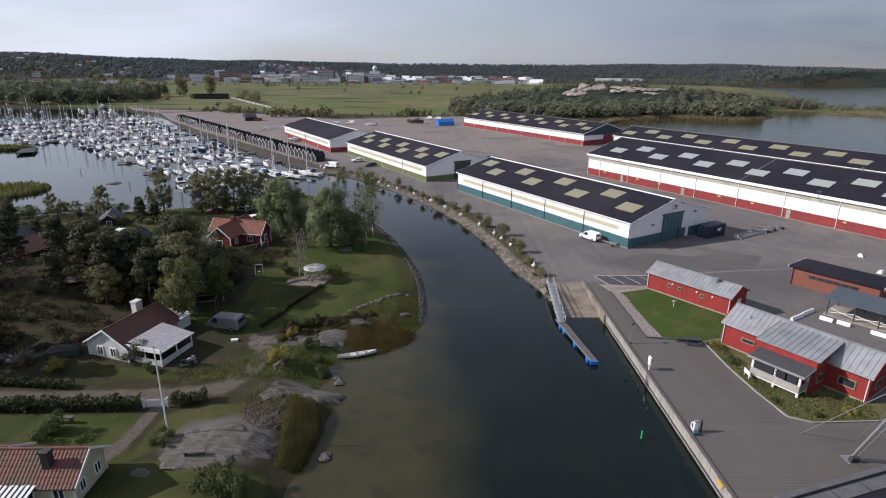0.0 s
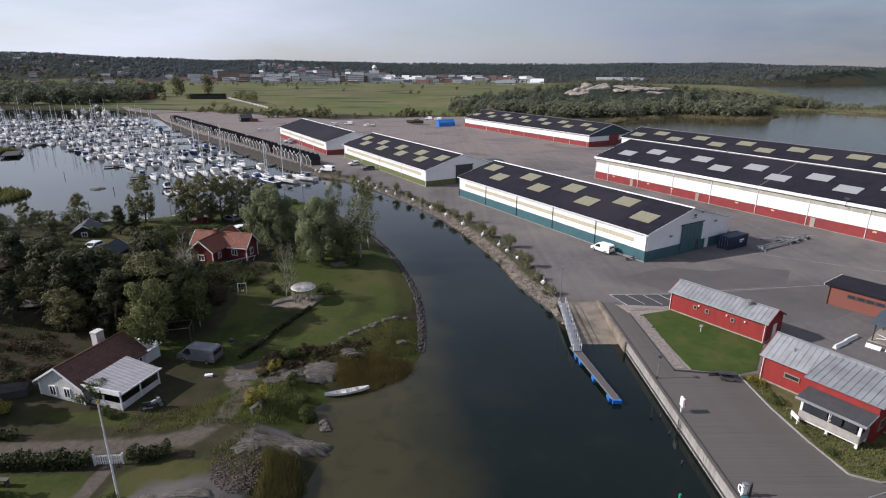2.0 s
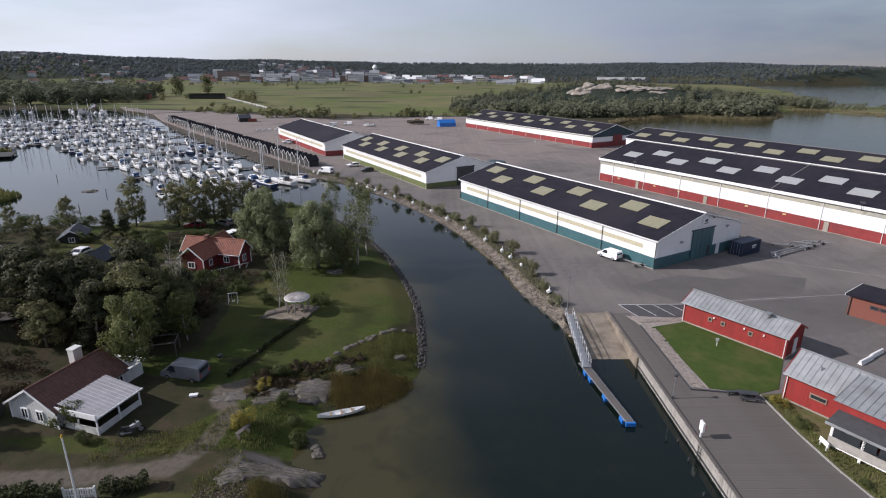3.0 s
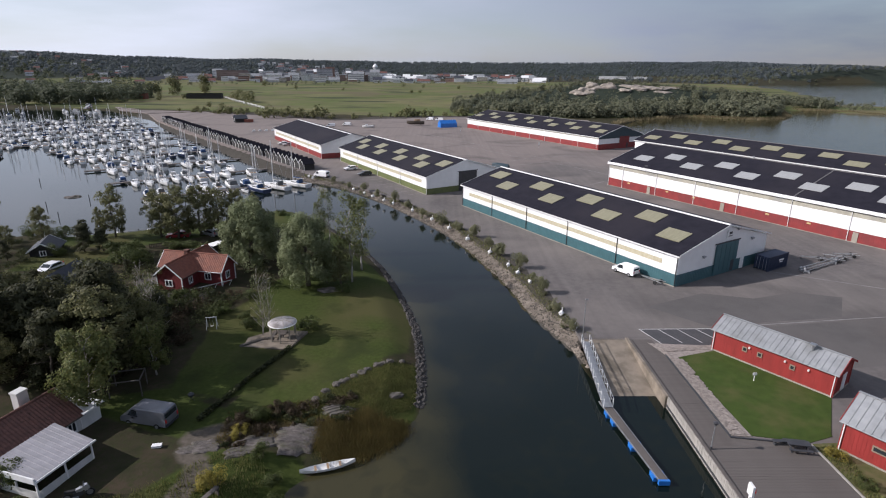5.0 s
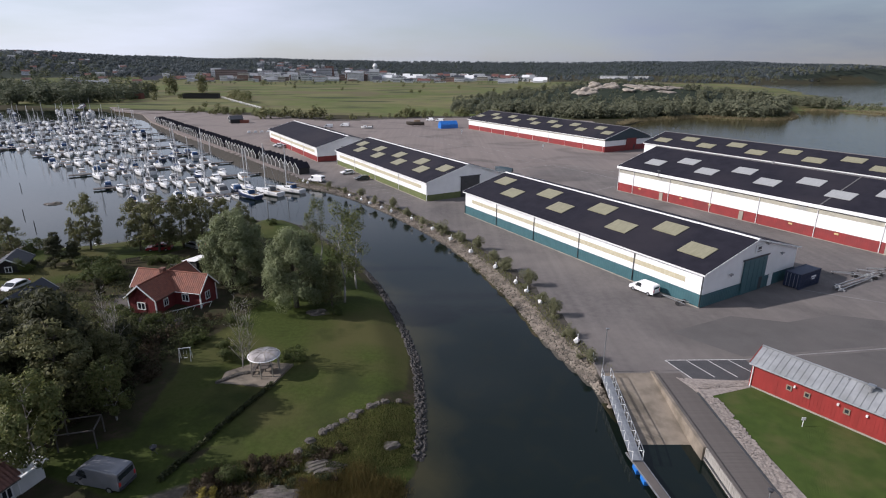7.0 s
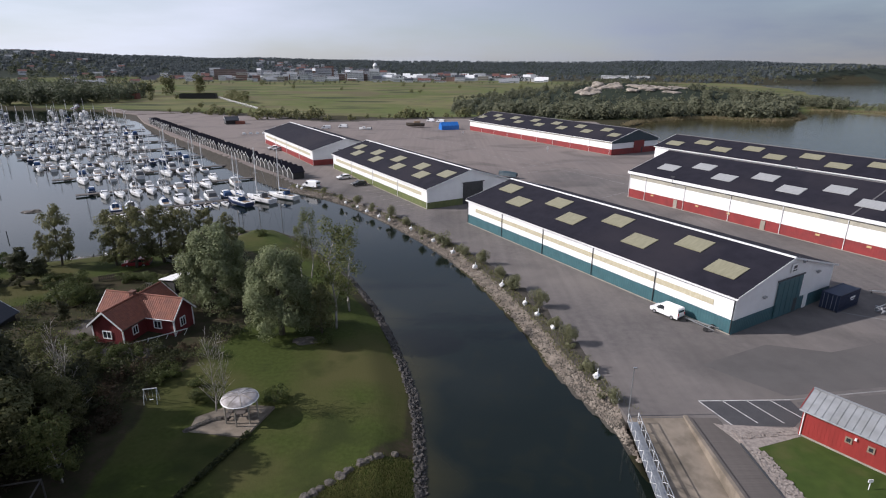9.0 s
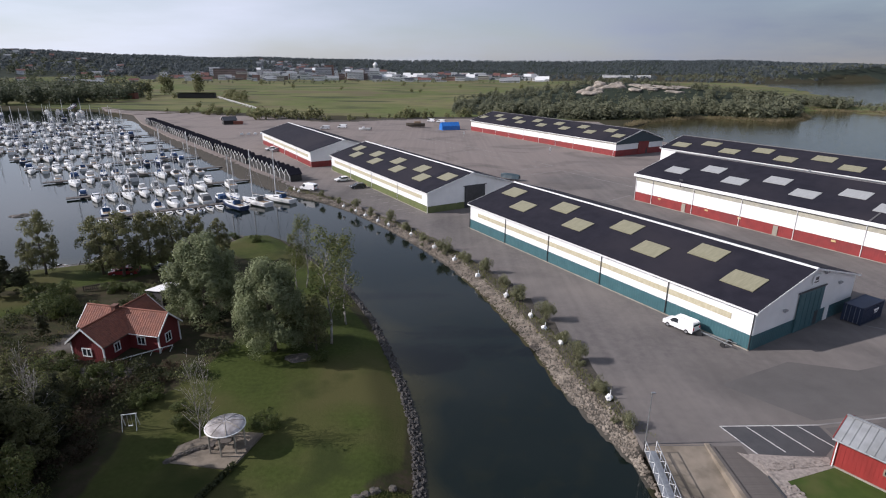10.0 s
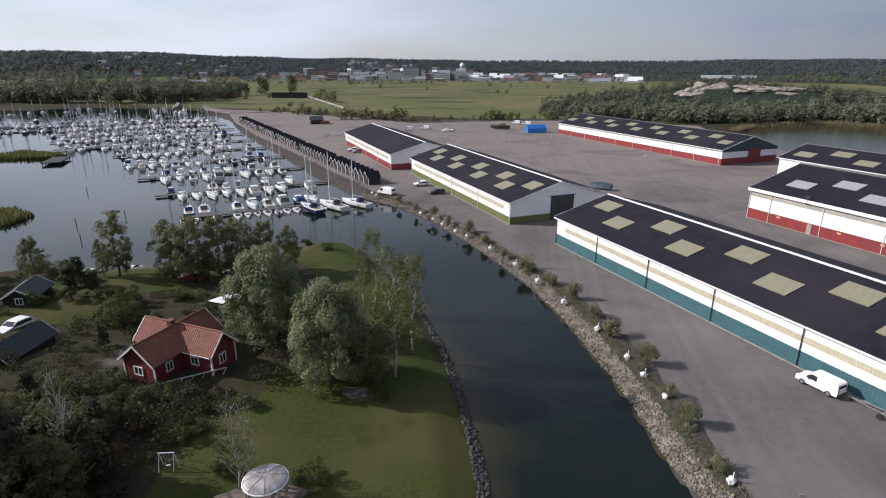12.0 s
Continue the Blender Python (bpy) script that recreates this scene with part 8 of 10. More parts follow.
for i in range(20):
    a, b = 2 * math.pi * i / 20, 2 * math.pi * (i + 1) / 20
    rim.tube((1.74 * math.cos(a), 1.74 * math.sin(a), 2.1), (1.74 * math.cos(b), 1.74 * math.sin(b), 2.1), 0.06, 0.06, 6)
part("rim", rim, M_TRIM, gz)
for i in range(8):
    a = 2 * math.pi * (i + 0.5) / 8
    rib = Shape()
    for k in range(4):
        u, v = (q / 4 * math.pi / 2 * 0.92 for q in (k, k + 1))
        rib.tube((1.73 * math.cos(u) * math.cos(a), 1.73 * math.cos(u) * math.sin(a), 2.11 + 0.45 * math.sin(u)), (1.73 * math.cos(v) * math.cos(a), 1.73 * math.cos(v) * math.sin(a), 2.11 + 0.45 * math.sin(v)), 0.03, 0.03, 5)
    part("rib", rib, M_CONC, gz)
for i in range(8):
    a = 2 * math.pi * i / 8
    part("post", Shape().tube((1.6 * math.cos(a), 1.6 * math.sin(a), 0), (1.6 * math.cos(a), 1.6 * math.sin(a), 2.2), 0.08), M_CONC, gz)
part("table", Shape().tube((0, 0, 0.68), (0, 0, 0.74), 0.7, n=12).tube((0, 0, 0), (0, 0, 0.7), 0.08), M_PLANK, gz)
part("bench", Shape().box(-1.4, -1.0, -0.8, 0.8, 0.4, 0.46).box(-1.35, -1.05, -0.7, -0.6, 0, 0.4).box(-1.35, -1.05, 0.6, 0.7, 0, 0.4), M_PLANK, gz)
terr = Shape().slab([(-23.2, 84.3), (-17.6, 83.6), (-16.2, 88.4), (-20.4, 88.9), (-23.4, 86.6)], 0.9, 1.78)
single("terrace", terr, M_SLIP, "stone paved garden terrace under the pavilion", "terrace", kind="structure")
for k in range(26):
    u = k / 25
    x, y = -23.4 + 3.2 * u + rnd.uniform(-0.15, 0.15), 86.4 + 0.6 * math.sin(u * 3) - 2.0 * (1 - u)
    o = tagged(new("garden_stone", ROCKS[k % 4]), "grey stone edging the garden terrace", "rock", "garden stones")
    o.matrix_world = pose(x, y, 1.8, 0, 0, rnd.uniform(0, 180)) @ Matrix.Diagonal((0.3, 0.26, 0.4, 1))

sw = thing("swing", pose(-28.7, 88.8, land(-28.7, 88.8), 0, 0, 12) @ Matrix.Diagonal((0.62, 0.7, 0.72, 1)), "white wooden garden swing frame on the lawn", "swing")
for x in (-1.0, 1.0):
    part("leg", Shape().beam((x, -0.7, 0), (x * 0.95, 0, 2.2), 0.09, 0.09).beam((x, 0.7, 0), (x * 0.95, 0, 2.2), 0.09, 0.09), M_TRIM, sw)
part("top_bar", Shape().beam((-1.1, 0, 2.2), (1.1, 0, 2.2), 0.1, 0.1), M_TRIM, sw)
part("seat", Shape().box(-0.3, 0.3, -0.1, 0.1, 0.45, 0.5).beam((-0.28, 0, 0.5), (-0.28, 0, 2.2), 0.02, 0.02).beam((0.28, 0, 0.5), (0.28, 0, 2.2), 0.02, 0.02), M_TRIM, sw)

fl = thing("flagpole", pose(-24.5, 46.5, 1.35), "tall white flagpole beside a shrub", "flagpole")
part("pole", Shape().tube((0, 0, 0), (0, 0, 9.6), 0.09, 0.05, 10), M_TRIM, fl)
part("knob", Shape().tube((0, 0, 9.6), (0, 0, 9.8), 0.1, 0.04, 8), M_YELLOW, fl)
part("foot", Shape().box(-0.2, 0.2, -0.2, 0.2, 0, 0.7), M_DARK, fl)
gt = thing("garden_gate", pose(-28.0, 51.3, 1.45, 0, 0, 5), "white picket garden gate between hedges", "gate")
for k in range(12):
    part("picket", Shape().box(-1.1 + k * 0.19, -1.0 + k * 0.19, -0.03, 0.03, 0.1, 1.0), M_TRIM, gt)
for z in (0.3, 0.8):
    part("crossbar", Shape().box(-1.1, 1.1, 0.03, 0.07, z, z + 0.08), M_TRIM, gt)
for x in (-1.2, 1.2):
    part("gate_post", Shape().box(x - 0.07, x + 0.07, -0.07, 0.07, 0, 1.15), M_TRIM, gt)
fence = thing("picket_fence", pose(-41.8, 119.6, 1.7, 0, 0, 8), "weathered grey picket fence in the garden", "fence")
for k in range(22):
    part("picket", Shape().box(-2.6 + k * 0.24, -2.5 + k * 0.24, -0.02, 0.02, 0.05, 1.1), M_FENDER, fence)
for z in (0.3, 0.85):
    part("crossbar", Shape().box(-2.7, 2.8, 0.02, 0.06, z, z + 0.08), M_FENDER, fence)
for (x, y, r, l) in ((-20.7, 43.3, 5, 1.9), (-35.5, 48.5, 0, 1.8), (-17.6, 59.4, 65, 1.6)):
    b = thing("garden_bench", pose(x, y, land(x, y) + 0.25, 0, 0, r), "weathered grey plank garden bench", "bench", "garden benches")
    part("seat", Shape().box(-l / 2, l / 2, -0.22, 0.22, 0.38, 0.44), M_PLANK, b)
    for s in (-1, 1):
        part("leg", Shape().box(s * l * 0.4 - 0.05, s * l * 0.4 + 0.05, -0.2, 0.2, -0.3, 0.38), M_PLANK, b)
# motorbike, barbecue drum and covered boat near the cottage
mb = thing("motorbike", pose(-28.0, 59.3, land(-28.0, 59.3), 0, 0, 300) @ Matrix.Scale(1.15, 4), "silver and black motorbike parked by the terrace", "motorcycle")
for y in (-0.68, 0.68):
    ring_sh = Shape()
    for i in range(14):
        a, c = 2 * math.pi * i / 14, 2 * math.pi * (i + 1) / 14
        ring_sh.tube((0, y + 0.26 * math.cos(a), 0.3 + 0.26 * math.sin(a)), (0, y + 0.26 * math.cos(c), 0.3 + 0.26 * math.sin(c)), 0.06, n=6)
    w = part("wheel", ring_sh, M_TYRE, mb)
    part("rim", Shape().tube((-0.03, y, 0.3), (0.03, y, 0.3), 0.2, n=12), M_STEEL, w)
part("engine", Shape().loft([[(-0.14, -0.3, 0.25), (0.14, -0.3, 0.25), (0.14, -0.3, 0.55), (-0.14, -0.3, 0.55)], [(-0.18, 0, 0.2), (0.18, 0, 0.2), (0.18, 0, 0.6), (-0.18, 0, 0.6)], [(-0.12, 0.3, 0.3), (0.12, 0.3, 0.3), (0.12, 0.3, 0.6), (-0.12, 0.3, 0.6)]]), M_DARK, mb)
part("tank", Shape().loft([[(-0.1, -0.1, 0.6), (0.1, -0.1, 0.6), (0.1, -0.1, 0.78), (-0.1, -0.1, 0.78)], [(-0.17, 0.2, 0.62), (0.17, 0.2, 0.62), (0.15, 0.2, 0.88), (-0.15, 0.2, 0.88)], [(-0.1, 0.45, 0.66), (0.1, 0.45, 0.66), (0.08, 0.45, 0.84), (-0.08, 0.45, 0.84)]]), M_CARS, mb)
part("fairing", Shape().loft([[(-0.2, 0.42, 0.55), (0.2, 0.42, 0.55), (0.18, 0.4, 1.0), (-0.18, 0.4, 1.0)], [(-0.1, 0.75, 0.65), (0.1, 0.75, 0.65), (0.08, 0.62, 1.02), (-0.08, 0.62, 1.02)]]), M_CARS, mb)
part("seat", Shape().loft([[(-0.14, -0.75, 0.78), (0.14, -0.75, 0.78), (0.1, -0.75, 0.88), (-0.1, -0.75, 0.88)], [(-0.16, -0.1, 0.68), (0.16, -0.1, 0.68), (0.12, -0.1, 0.78), (-0.12, -0.1, 0.78)]]), M_TYRE, mb)
part("fork", Shape().tube((-0.09, 0.68, 0.3), (-0.09, 0.46, 0.98), 0.025).tube((0.09, 0.68, 0.3), (0.09, 0.46, 0.98), 0.025), M_STEEL, mb)
part("handlebar", Shape().tube((-0.36, 0.38, 1.02), (0.36, 0.38, 1.02), 0.025), M_DARK, mb)
part("exhaust", Shape().tube((0.2, 0.0, 0.28), (0.2, -0.75, 0.38), 0.06), M_STEEL, mb)
b = thing("tarp_pile", pose(-43.6, 61.2, land(-43.6, 61.2), 0, 0, 20), "dark covered wood pile beside the cottage", "pile")
part("cover", Shape().loft([[(-1.8, -1, 0), (1.8, -1, 0), (1.8, 1, 0), (-1.8, 1, 0)], [(-1.7, -0.9, 0.8), (1.7, -0.8, 0.7), (1.6, 0.8, 0.8), (-1.6, 0.8, 0.7)], [(-1.0, -0.3, 1.2), (1.2, -0.4, 1.0), (1.0, 0.3, 1.1), (-1.1, 0.3, 1.2)]]), M_BLACK_WOOD, b)
b = thing("white_crate", pose(-24.9, 65.7, land(-24.9, 65.7), 0, 0, 10), "small white crate lying on rough grass", "crate")
part("body", Shape().box(-0.4, 0.4, -0.2, 0.2, 0.02, 0.22).box(-0.43, 0.43, -0.23, 0.23, 0.22, 0.26), M_TRIM, b)
b = thing("kettle_grill", pose(-24.8, 73.0, land(-24.8, 73.0)), "black round kettle grill on the lawn", "grill")
part("bowl", Shape().tube((0, 0, 0.5), (0, 0, 0.8), 0.2, 0.32, 10).tube((0, 0, 0.8), (0, 0, 1.0), 0.32, 0.1, 10), M_DARK, b)
for k in range(3):
    part("leg", Shape().tube((0, 0, 0.5), (0.3 * math.cos(k * 2.1), 0.3 * math.sin(k * 2.1), 0), 0.02), M_DARK, b)


# ---- boats ----
def hull_rings(L, B, H, bow=0.35, sheer=0.25, n=9):
    rings = []
    for k in range(n):
        u = k / (n - 1)
        y = -L / 2 + L * u
        b = B / 2 * (0.86 + 0.14 * math.sin(math.pi * min(1, u * 1.3))) * (1 - max(0, (u - 0.45) / 0.55) ** 2.2) + 0.02
        z1 = H * (1 + sheer * u * u)
        zb = -0.25 + (0.5 * H) * max(0, (u - 0.7) / 0.3) ** 2
        rings.append([(-b, y, z1), (-b * 0.92, y, H * 0.35), (-b * 0.45, y, zb), (0, y, zb - 0.12), (b * 0.45, y, zb), (b * 0.92, y, H * 0.35), (b, y, z1)])
    return rings


M_GEL = surf("white_gelcoat", (0.74, 0.74, 0.73), (0.68, 0.68, 0.66), 1.5, 0.3)
M_TEAK = surf("teak_deck", (0.3, 0.21, 0.13), (0.24, 0.165, 0.1), 3, 0.7)
M_BOATBLUE = surf("navy_gelcoat", (0.02, 0.035, 0.09), (0.018, 0.03, 0.075), 1, 0.3)
M_CANVAS_B = surf("blue_canvas", (0.02, 0.06, 0.15), (0.018, 0.05, 0.125), 3, 0.85)
M_CANVAS_G = surf("grey_canvas", (0.12, 0.125, 0.13), (0.1, 0.105, 0.11), 3, 0.85)
M_SPAR = surf("white_spar", (0.72, 0.72, 0.72), (0.62, 0.62, 0.62), 2, 0.4)
BOATS = {}


def boat_meshes(kind):
    if kind in BOATS:
        return BOATS[kind]
    out = []
    base, tint = kind.split("_")[0], kind.split("_")[-1]
    hm = {"navy": M_BOATBLUE}.get(tint, M_GEL)
    cv = M_CANVAS_B if tint in ("blue", "navy") else M_CANVAS_G
    if base == "sail":
        L, B, H = 9.2, 3.0, 0.95
        out.append(("hull", Shape().loft(hull_rings(L, B, H)).mesh("hull", hm, False)))
        out.append(("deck", Shape().loft([[(-1.1, -L / 2 + 0.2, H), (1.1, -L / 2 + 0.2, H), (1.1, -L / 2 + 0.2, H + 0.06), (-1.1, -L / 2 + 0.2, H + 0.06)], [(-1.25, 0.5, H + 0.05), (1.25, 0.5, H + 0.05), (1.25, 0.5, H + 0.12), (-1.25, 0.5, H + 0.12)], [(-0.2, L / 2 - 0.5, H * 1.2), (0.2, L / 2 - 0.5, H * 1.2), (0.2, L / 2 - 0.5, H * 1.26), (-0.2, L / 2 - 0.5, H * 1.26)]]).mesh("deck", M_GEL)))
        out.append(("cabin", Shape().loft([[(-0.85, -1.0, H), (0.85, -1.0, H), (0.75, -1.0, H + 0.6), (-0.75, -1.0, H + 0.6)], [(-0.75, 1.2, H), (0.75, 1.2, H), (0.6, 1.2, H + 0.5), (-0.6, 1.2, H + 0.5)], [(-0.35, 2.6, H), (0.35, 2.6, H), (0.25, 2.4, H + 0.15), (-0.25, 2.4, H + 0.15)]]).mesh("cabin", M_GEL)))
        out.append(("cabin_window", Shape().box(-0.84, 0.84, -0.7, 1.0, H + 0.26, H + 0.44).mesh("cabin_window", M_GLASS)))
        out.append(("cockpit", Shape().box(-0.7, 0.7, -3.9, -1.1, H + 0.06, H + 0.1).mesh("cockpit", M_TEAK)))
        out.append(("mast", Shape().tube((0, 0.9, H), (0, 0.7, H + 11.2), 0.13, 0.09, 6).tube((-0.8, 0.85, H + 5.5), (0.8, 0.85, H + 5.5), 0.03, n=4).mesh("mast", M_SPAR)))
        out.append(("boom", Shape().tube((0, 0.8, H + 1.3), (0, -3.0, H + 1.35), 0.07, n=6).mesh("boom", M_SPAR)))
        out.append(("sail_cover", Shape().tube((0, 0.7, H + 1.5), (0, -2.8, H + 1.45), 0.16, 0.08, 7).mesh("sail_cover", cv)))
        out.append(("rigging", Shape().tube((0, L / 2 - 0.4, H * 1.2), (0, 0.7, H + 11), 0.022, n=3).tube((0, -L / 2 + 0.3, H), (0, 0.7, H + 11.1), 0.018, n=3).tube((-1.2, 0.7, H), (0, 0.72, H + 10.5), 0.018, n=3).tube((1.2, 0.7, H), (0, 0.72, H + 10.5), 0.018, n=3).mesh("rigging", M_STEEL)))
        out.append(("sprayhood", Shape().loft([[(-0.85, -1.9, H + 0.1), (0.85, -1.9, H + 0.1), (0.75, -1.8, H + 1.1), (-0.75, -1.8, H + 1.1)], [(-0.7, -0.7, H + 0.5), (0.7, -0.7, H + 0.5), (0.5, -0.9, H + 0.7), (-0.5, -0.9, H + 0.7)]]).mesh("sprayhood", cv)))
    elif base == "motor":
        L, B, H = 7.8, 2.8, 1.05
        out.append(("hull", Shape().loft(hull_rings(L, B, H)).mesh("hull", hm)))
        out.append(("deck", Shape().loft([[(-1.15, -L / 2 + 0.1, H - 0.1), (1.15, -L / 2 + 0.1, H - 0.1), (1.15, -L / 2 + 0.1, H + 0.05), (-1.15, -L / 2 + 0.1, H + 0.05)], [(-1.2, 0.6, H), (1.2, 0.6, H), (1.2, 0.6, H + 0.14), (-1.2, 0.6, H + 0.14)], [(-0.2, L / 2 - 0.5, H * 1.18), (0.2, L / 2 - 0.5, H * 1.18), (0.2, L / 2 - 0.5, H * 1.26), (-0.2, L / 2 - 0.5, H * 1.26)]]).mesh("deck", M_GEL)))
        out.append(("cabin", Shape().loft([[(-1.05, -1.6, H), (1.05, -1.6, H), (0.9, -1.6, H + 1.15), (-0.9, -1.6, H + 1.15)], [(-1.0, 0.4, H), (1.0, 0.4, H), (0.8, 0.2, H + 1.15), (-0.8, 0.2, H + 1.15)], [(-0.8, 1.7, H + 0.1), (0.8, 1.7, H + 0.1), (0.6, 1.1, H + 0.55), (-0.6, 1.1, H + 0.55)], [(-0.4, 2.6, H + 0.1), (0.4, 2.6, H + 0.1), (0.25, 2.3, H + 0.3), (-0.25, 2.3, H + 0.3)]]).mesh("cabin", M_GEL)))
        out.append(("windscreen", Shape().loft([[(-0.92, 0.42, H + 0.5), (0.92, 0.42, H + 0.5), (0.82, 0.24, H + 1.05), (-0.82, 0.24, H + 1.05)], [(-0.72, 1.0, H + 0.58), (0.72, 1.0, H + 0.58), (0.8, 0.35, H + 1.07), (-0.8, 0.35, H + 1.07)]]).mesh("windscreen", M_GLASS)))
        out.append(("side_window", Shape().box(-1.04, 1.04, -1.4, 0.2, H + 0.55, H + 0.95).mesh("side_window", M_GLASS)))
        out.append(("cockpit", Shape().box(-1.0, 1.0, -3.6, -1.65, H + 0.06, H + 0.1).mesh("cockpit", M_TEAK)))
        if tint != "white":
            out.append(("canopy", Shape().loft([[(-1.1, -3.4, H), (1.1, -3.4, H), (0.8, -3.1, H + 1.0), (-0.8, -3.1, H + 1.0)], [(-1.05, -1.6, H), (1.05, -1.6, H), (0.88, -1.6, H + 1.25), (-0.88, -1.6, H + 1.25)]]).mesh("canopy", cv)))
        out.append(("bow_rail", Shape().tube((-1.1, 1.2, H + 0.55), (0, L / 2 - 0.3, H + 0.8), 0.025, n=4).tube((1.1, 1.2, H + 0.55), (0, L / 2 - 0.3, H + 0.8), 0.025, n=4).mesh("bow_rail", M_STEEL)))
    else:
        L, B, H = 4.8, 1.9, 0.6
        out.append(("hull", Shape().loft(hull_rings(L, B, H)).mesh("hull", hm)))
        out.append(("deck", Shape().box(-0.6, 0.6, -2.0, 1.0, H - 0.02, H + 0.03).mesh("deck", cv if tint != "white" else M_GEL)))
        out.append(("thwart", Shape().box(-0.75, 0.75, -0.6, -0.25, H + 0.03, H + 0.1).box(-0.7, 0.7, 0.5, 0.8, H + 0.03, H + 0.1).mesh("thwart", M_TEAK)))
        out.append(("outboard", Shape().box(-0.16, 0.16, -2.75, -2.4, 0.2, 1.05).mesh("outboard", M_DARK)))
        out.append(("windscreen", Shape().loft([[(-0.6, 0.9, H), (0.6, 0.9, H), (0.5, 0.6, H + 0.4), (-0.5, 0.6, H + 0.4)], [(-0.58, 0.95, H), (0.58, 0.95, H), (0.48, 0.65, H + 0.4), (-0.48, 0.65, H + 0.4)]]).mesh("windscreen", M_GLASS)))
    BOATS[kind] = out
    return out


BOAT_WORDS = {"sail": ("sailing_boat", "moored white sailing boat with bare mast", "sailing boat"), "motor": ("motor_boat", "moored white motor cruiser with cabin", "motor boat"), "open": ("open_boat", "small open boat moored at a pier", "boat")}


def boat(kind, x, y, deg, s=1.0, z=0.0, label=""):
    name, lab, cat = BOAT_WORDS[kind.split("_")[0]]
    tint = kind.split("_")[-1]
    if tint == "navy":
        lab = lab.replace("white", "dark blue")
    elif tint in ("blue", "grey"):
        lab = lab + " and %s canvas cover" % tint
    b = thing(name, pose(x, y, z, 0, 0, deg) @ Matrix.Diagonal((s, s, s, 1)), label or lab, cat, "boats in the marina")
    for nm, me in boat_meshes(kind):
        part(nm, me, None, b)
    return b


rb = random.Random(11)
KINDS = ["motor_white"] * 6 + ["motor_blue"] * 2 + ["motor_grey"] * 6 + ["motor_navy"] * 2 + ["sail_white"] * 4 + ["sail_blue"] * 2 + ["sail_grey"] * 4 + ["sail_navy"] * 2
PIER_WAY = Vector((-0.83, -0.557))
for i in range(10):
    root = Vector((-45.0, 190.0)) + i * 27.5 * Vector((-0.605, 0.796))
    reach = 40 + 3.5 * i + (18 if i > 4 else 0) + (25 if i > 7 else 0)
    end = root + PIER_WAY * reach
    deg = math.degrees(math.atan2(PIER_WAY.y, PIER_WAY.x))
    pier = thing("pier", pose(root.x, root.y, 0, 0, 0, deg), "long grey floating plank pier in the marina", "pier", "marina piers")
    part("deck", Shape().box(-4, reach, -1.0, 1.0, 0.35, 0.55), M_PLANK, pier)
    for k in range(int(reach / 6)):
        part("float", Shape().box(k * 6 + 1, k * 6 + 3.4, -0.9, 0.9, -0.3, 0.35), M_CONC, pier)
    for side in (-1, 1):
        d = 3.0 + rb.uniform(0, 2)
        while d < reach - 1:
            small = (i == 0 and side == 1)
            gap = 2.3 if small else rb.uniform(3.3, 4.2)
            if rb.random() < 0.8:
                kind = rb.choice(["open_white", "open_grey", "open_blue"]) if small else rb.choice(KINDS)
                s = rb.uniform(0.75, 1.05) if i > 0 or small else rb.uniform(0.9, 1.12)
                hl = {"sail": 4.9, "motor": 4.3, "open": 2.7}[kind.split("_")[0]] * s
                p = root + PIER_WAY * d + Vector((-PIER_WAY.y, PIER_WAY.x)) * side * (1.1 + hl)
                flip = 0 if (side == 1) == (rb.random() < 0.7) else 180
                if distance_in(np.array([p.x]), np.array([p.y]), WATER_A)[0] > 4:
                    boat(kind, p.x, p.y, deg + flip + rb.uniform(-3, 3), s)
            part("mooring_boom", Shape().tube((d - gap / 2, side * 1.0, 0.3), (d - gap / 2, side * 5.5, 0.12), 0.06, n=4), M_STEEL, pier) if i < 4 else None
            d += gap
for k in range(34):
    x, y = rb.uniform(-350, -235), rb.uniform(360, 470)
    if distance_in(np.array([x]), np.array([y]), WATER_A)[0] > 6:
        boat(rb.choice(KINDS), x, y, rb.choice((30, 210)) + rb.uniform(-10, 10), rb.uniform(0.8, 1.1))
# boats lying apart
boat("sail_white", -47.0, 184.5, 55, 1.15)
boat("sail_blue", -42.0, 188.0, 60, 1.1)
boat("sail_navy", -51.5, 181.0, 50, 1.1)
boat("open_white", -71.5, 133.5, 65, 0.9)
boat("open_white", -65.8, 136.3, 70, 0.9)
boat("open_grey", -60.8, 138.9, 70, 0.8)
wb_ob = thing("wooden_boat", pose(-12.2, 356.0, G + 0.9, 0, 0, 96) @ Matrix.Diagonal((1.15, 1.15, 1.15, 1)), "old brown wooden boat laid up on trestles", "boat")
part("hull", Shape().loft(hull_rings(9.0, 3.2, 1.3)), M_BARK, wb_ob)
part("deckhouse", Shape().loft([[(-0.9, -2.5, 1.3), (0.9, -2.5, 1.3), (0.8, -2.4, 2.3), (-0.8, -2.4, 2.3)], [(-0.8, 0.6, 1.35), (0.8, 0.6, 1.35), (0.65, 0.4, 2.2), (-0.65, 0.4, 2.2)]]), M_TEAK, wb_ob)
for y in (-2.5, 1.5):
    part("trestle", Shape().beam((-1.3, y, -0.6), (-0.7, y, 0.4), 0.14, 0.14).beam((1.3, y, -0.6), (0.7, y, 0.4), 0.14, 0.14), M_DARK, wb_ob)
for x, y in ((12.9, 317.5), (44.7, 264.2)):
    b = thing("marker_post", pose(x, y, G), "white marker post with small sign on the yard", "post", "yard posts")
    part("pole", Shape().tube((0, 0, 0), (0, 0, 2.4), 0.07), M_STEEL, b)
    part("sign", Shape().box(-0.3, 0.3, -0.1, -0.06, 1.3, 2.4), M_TRIM, b)
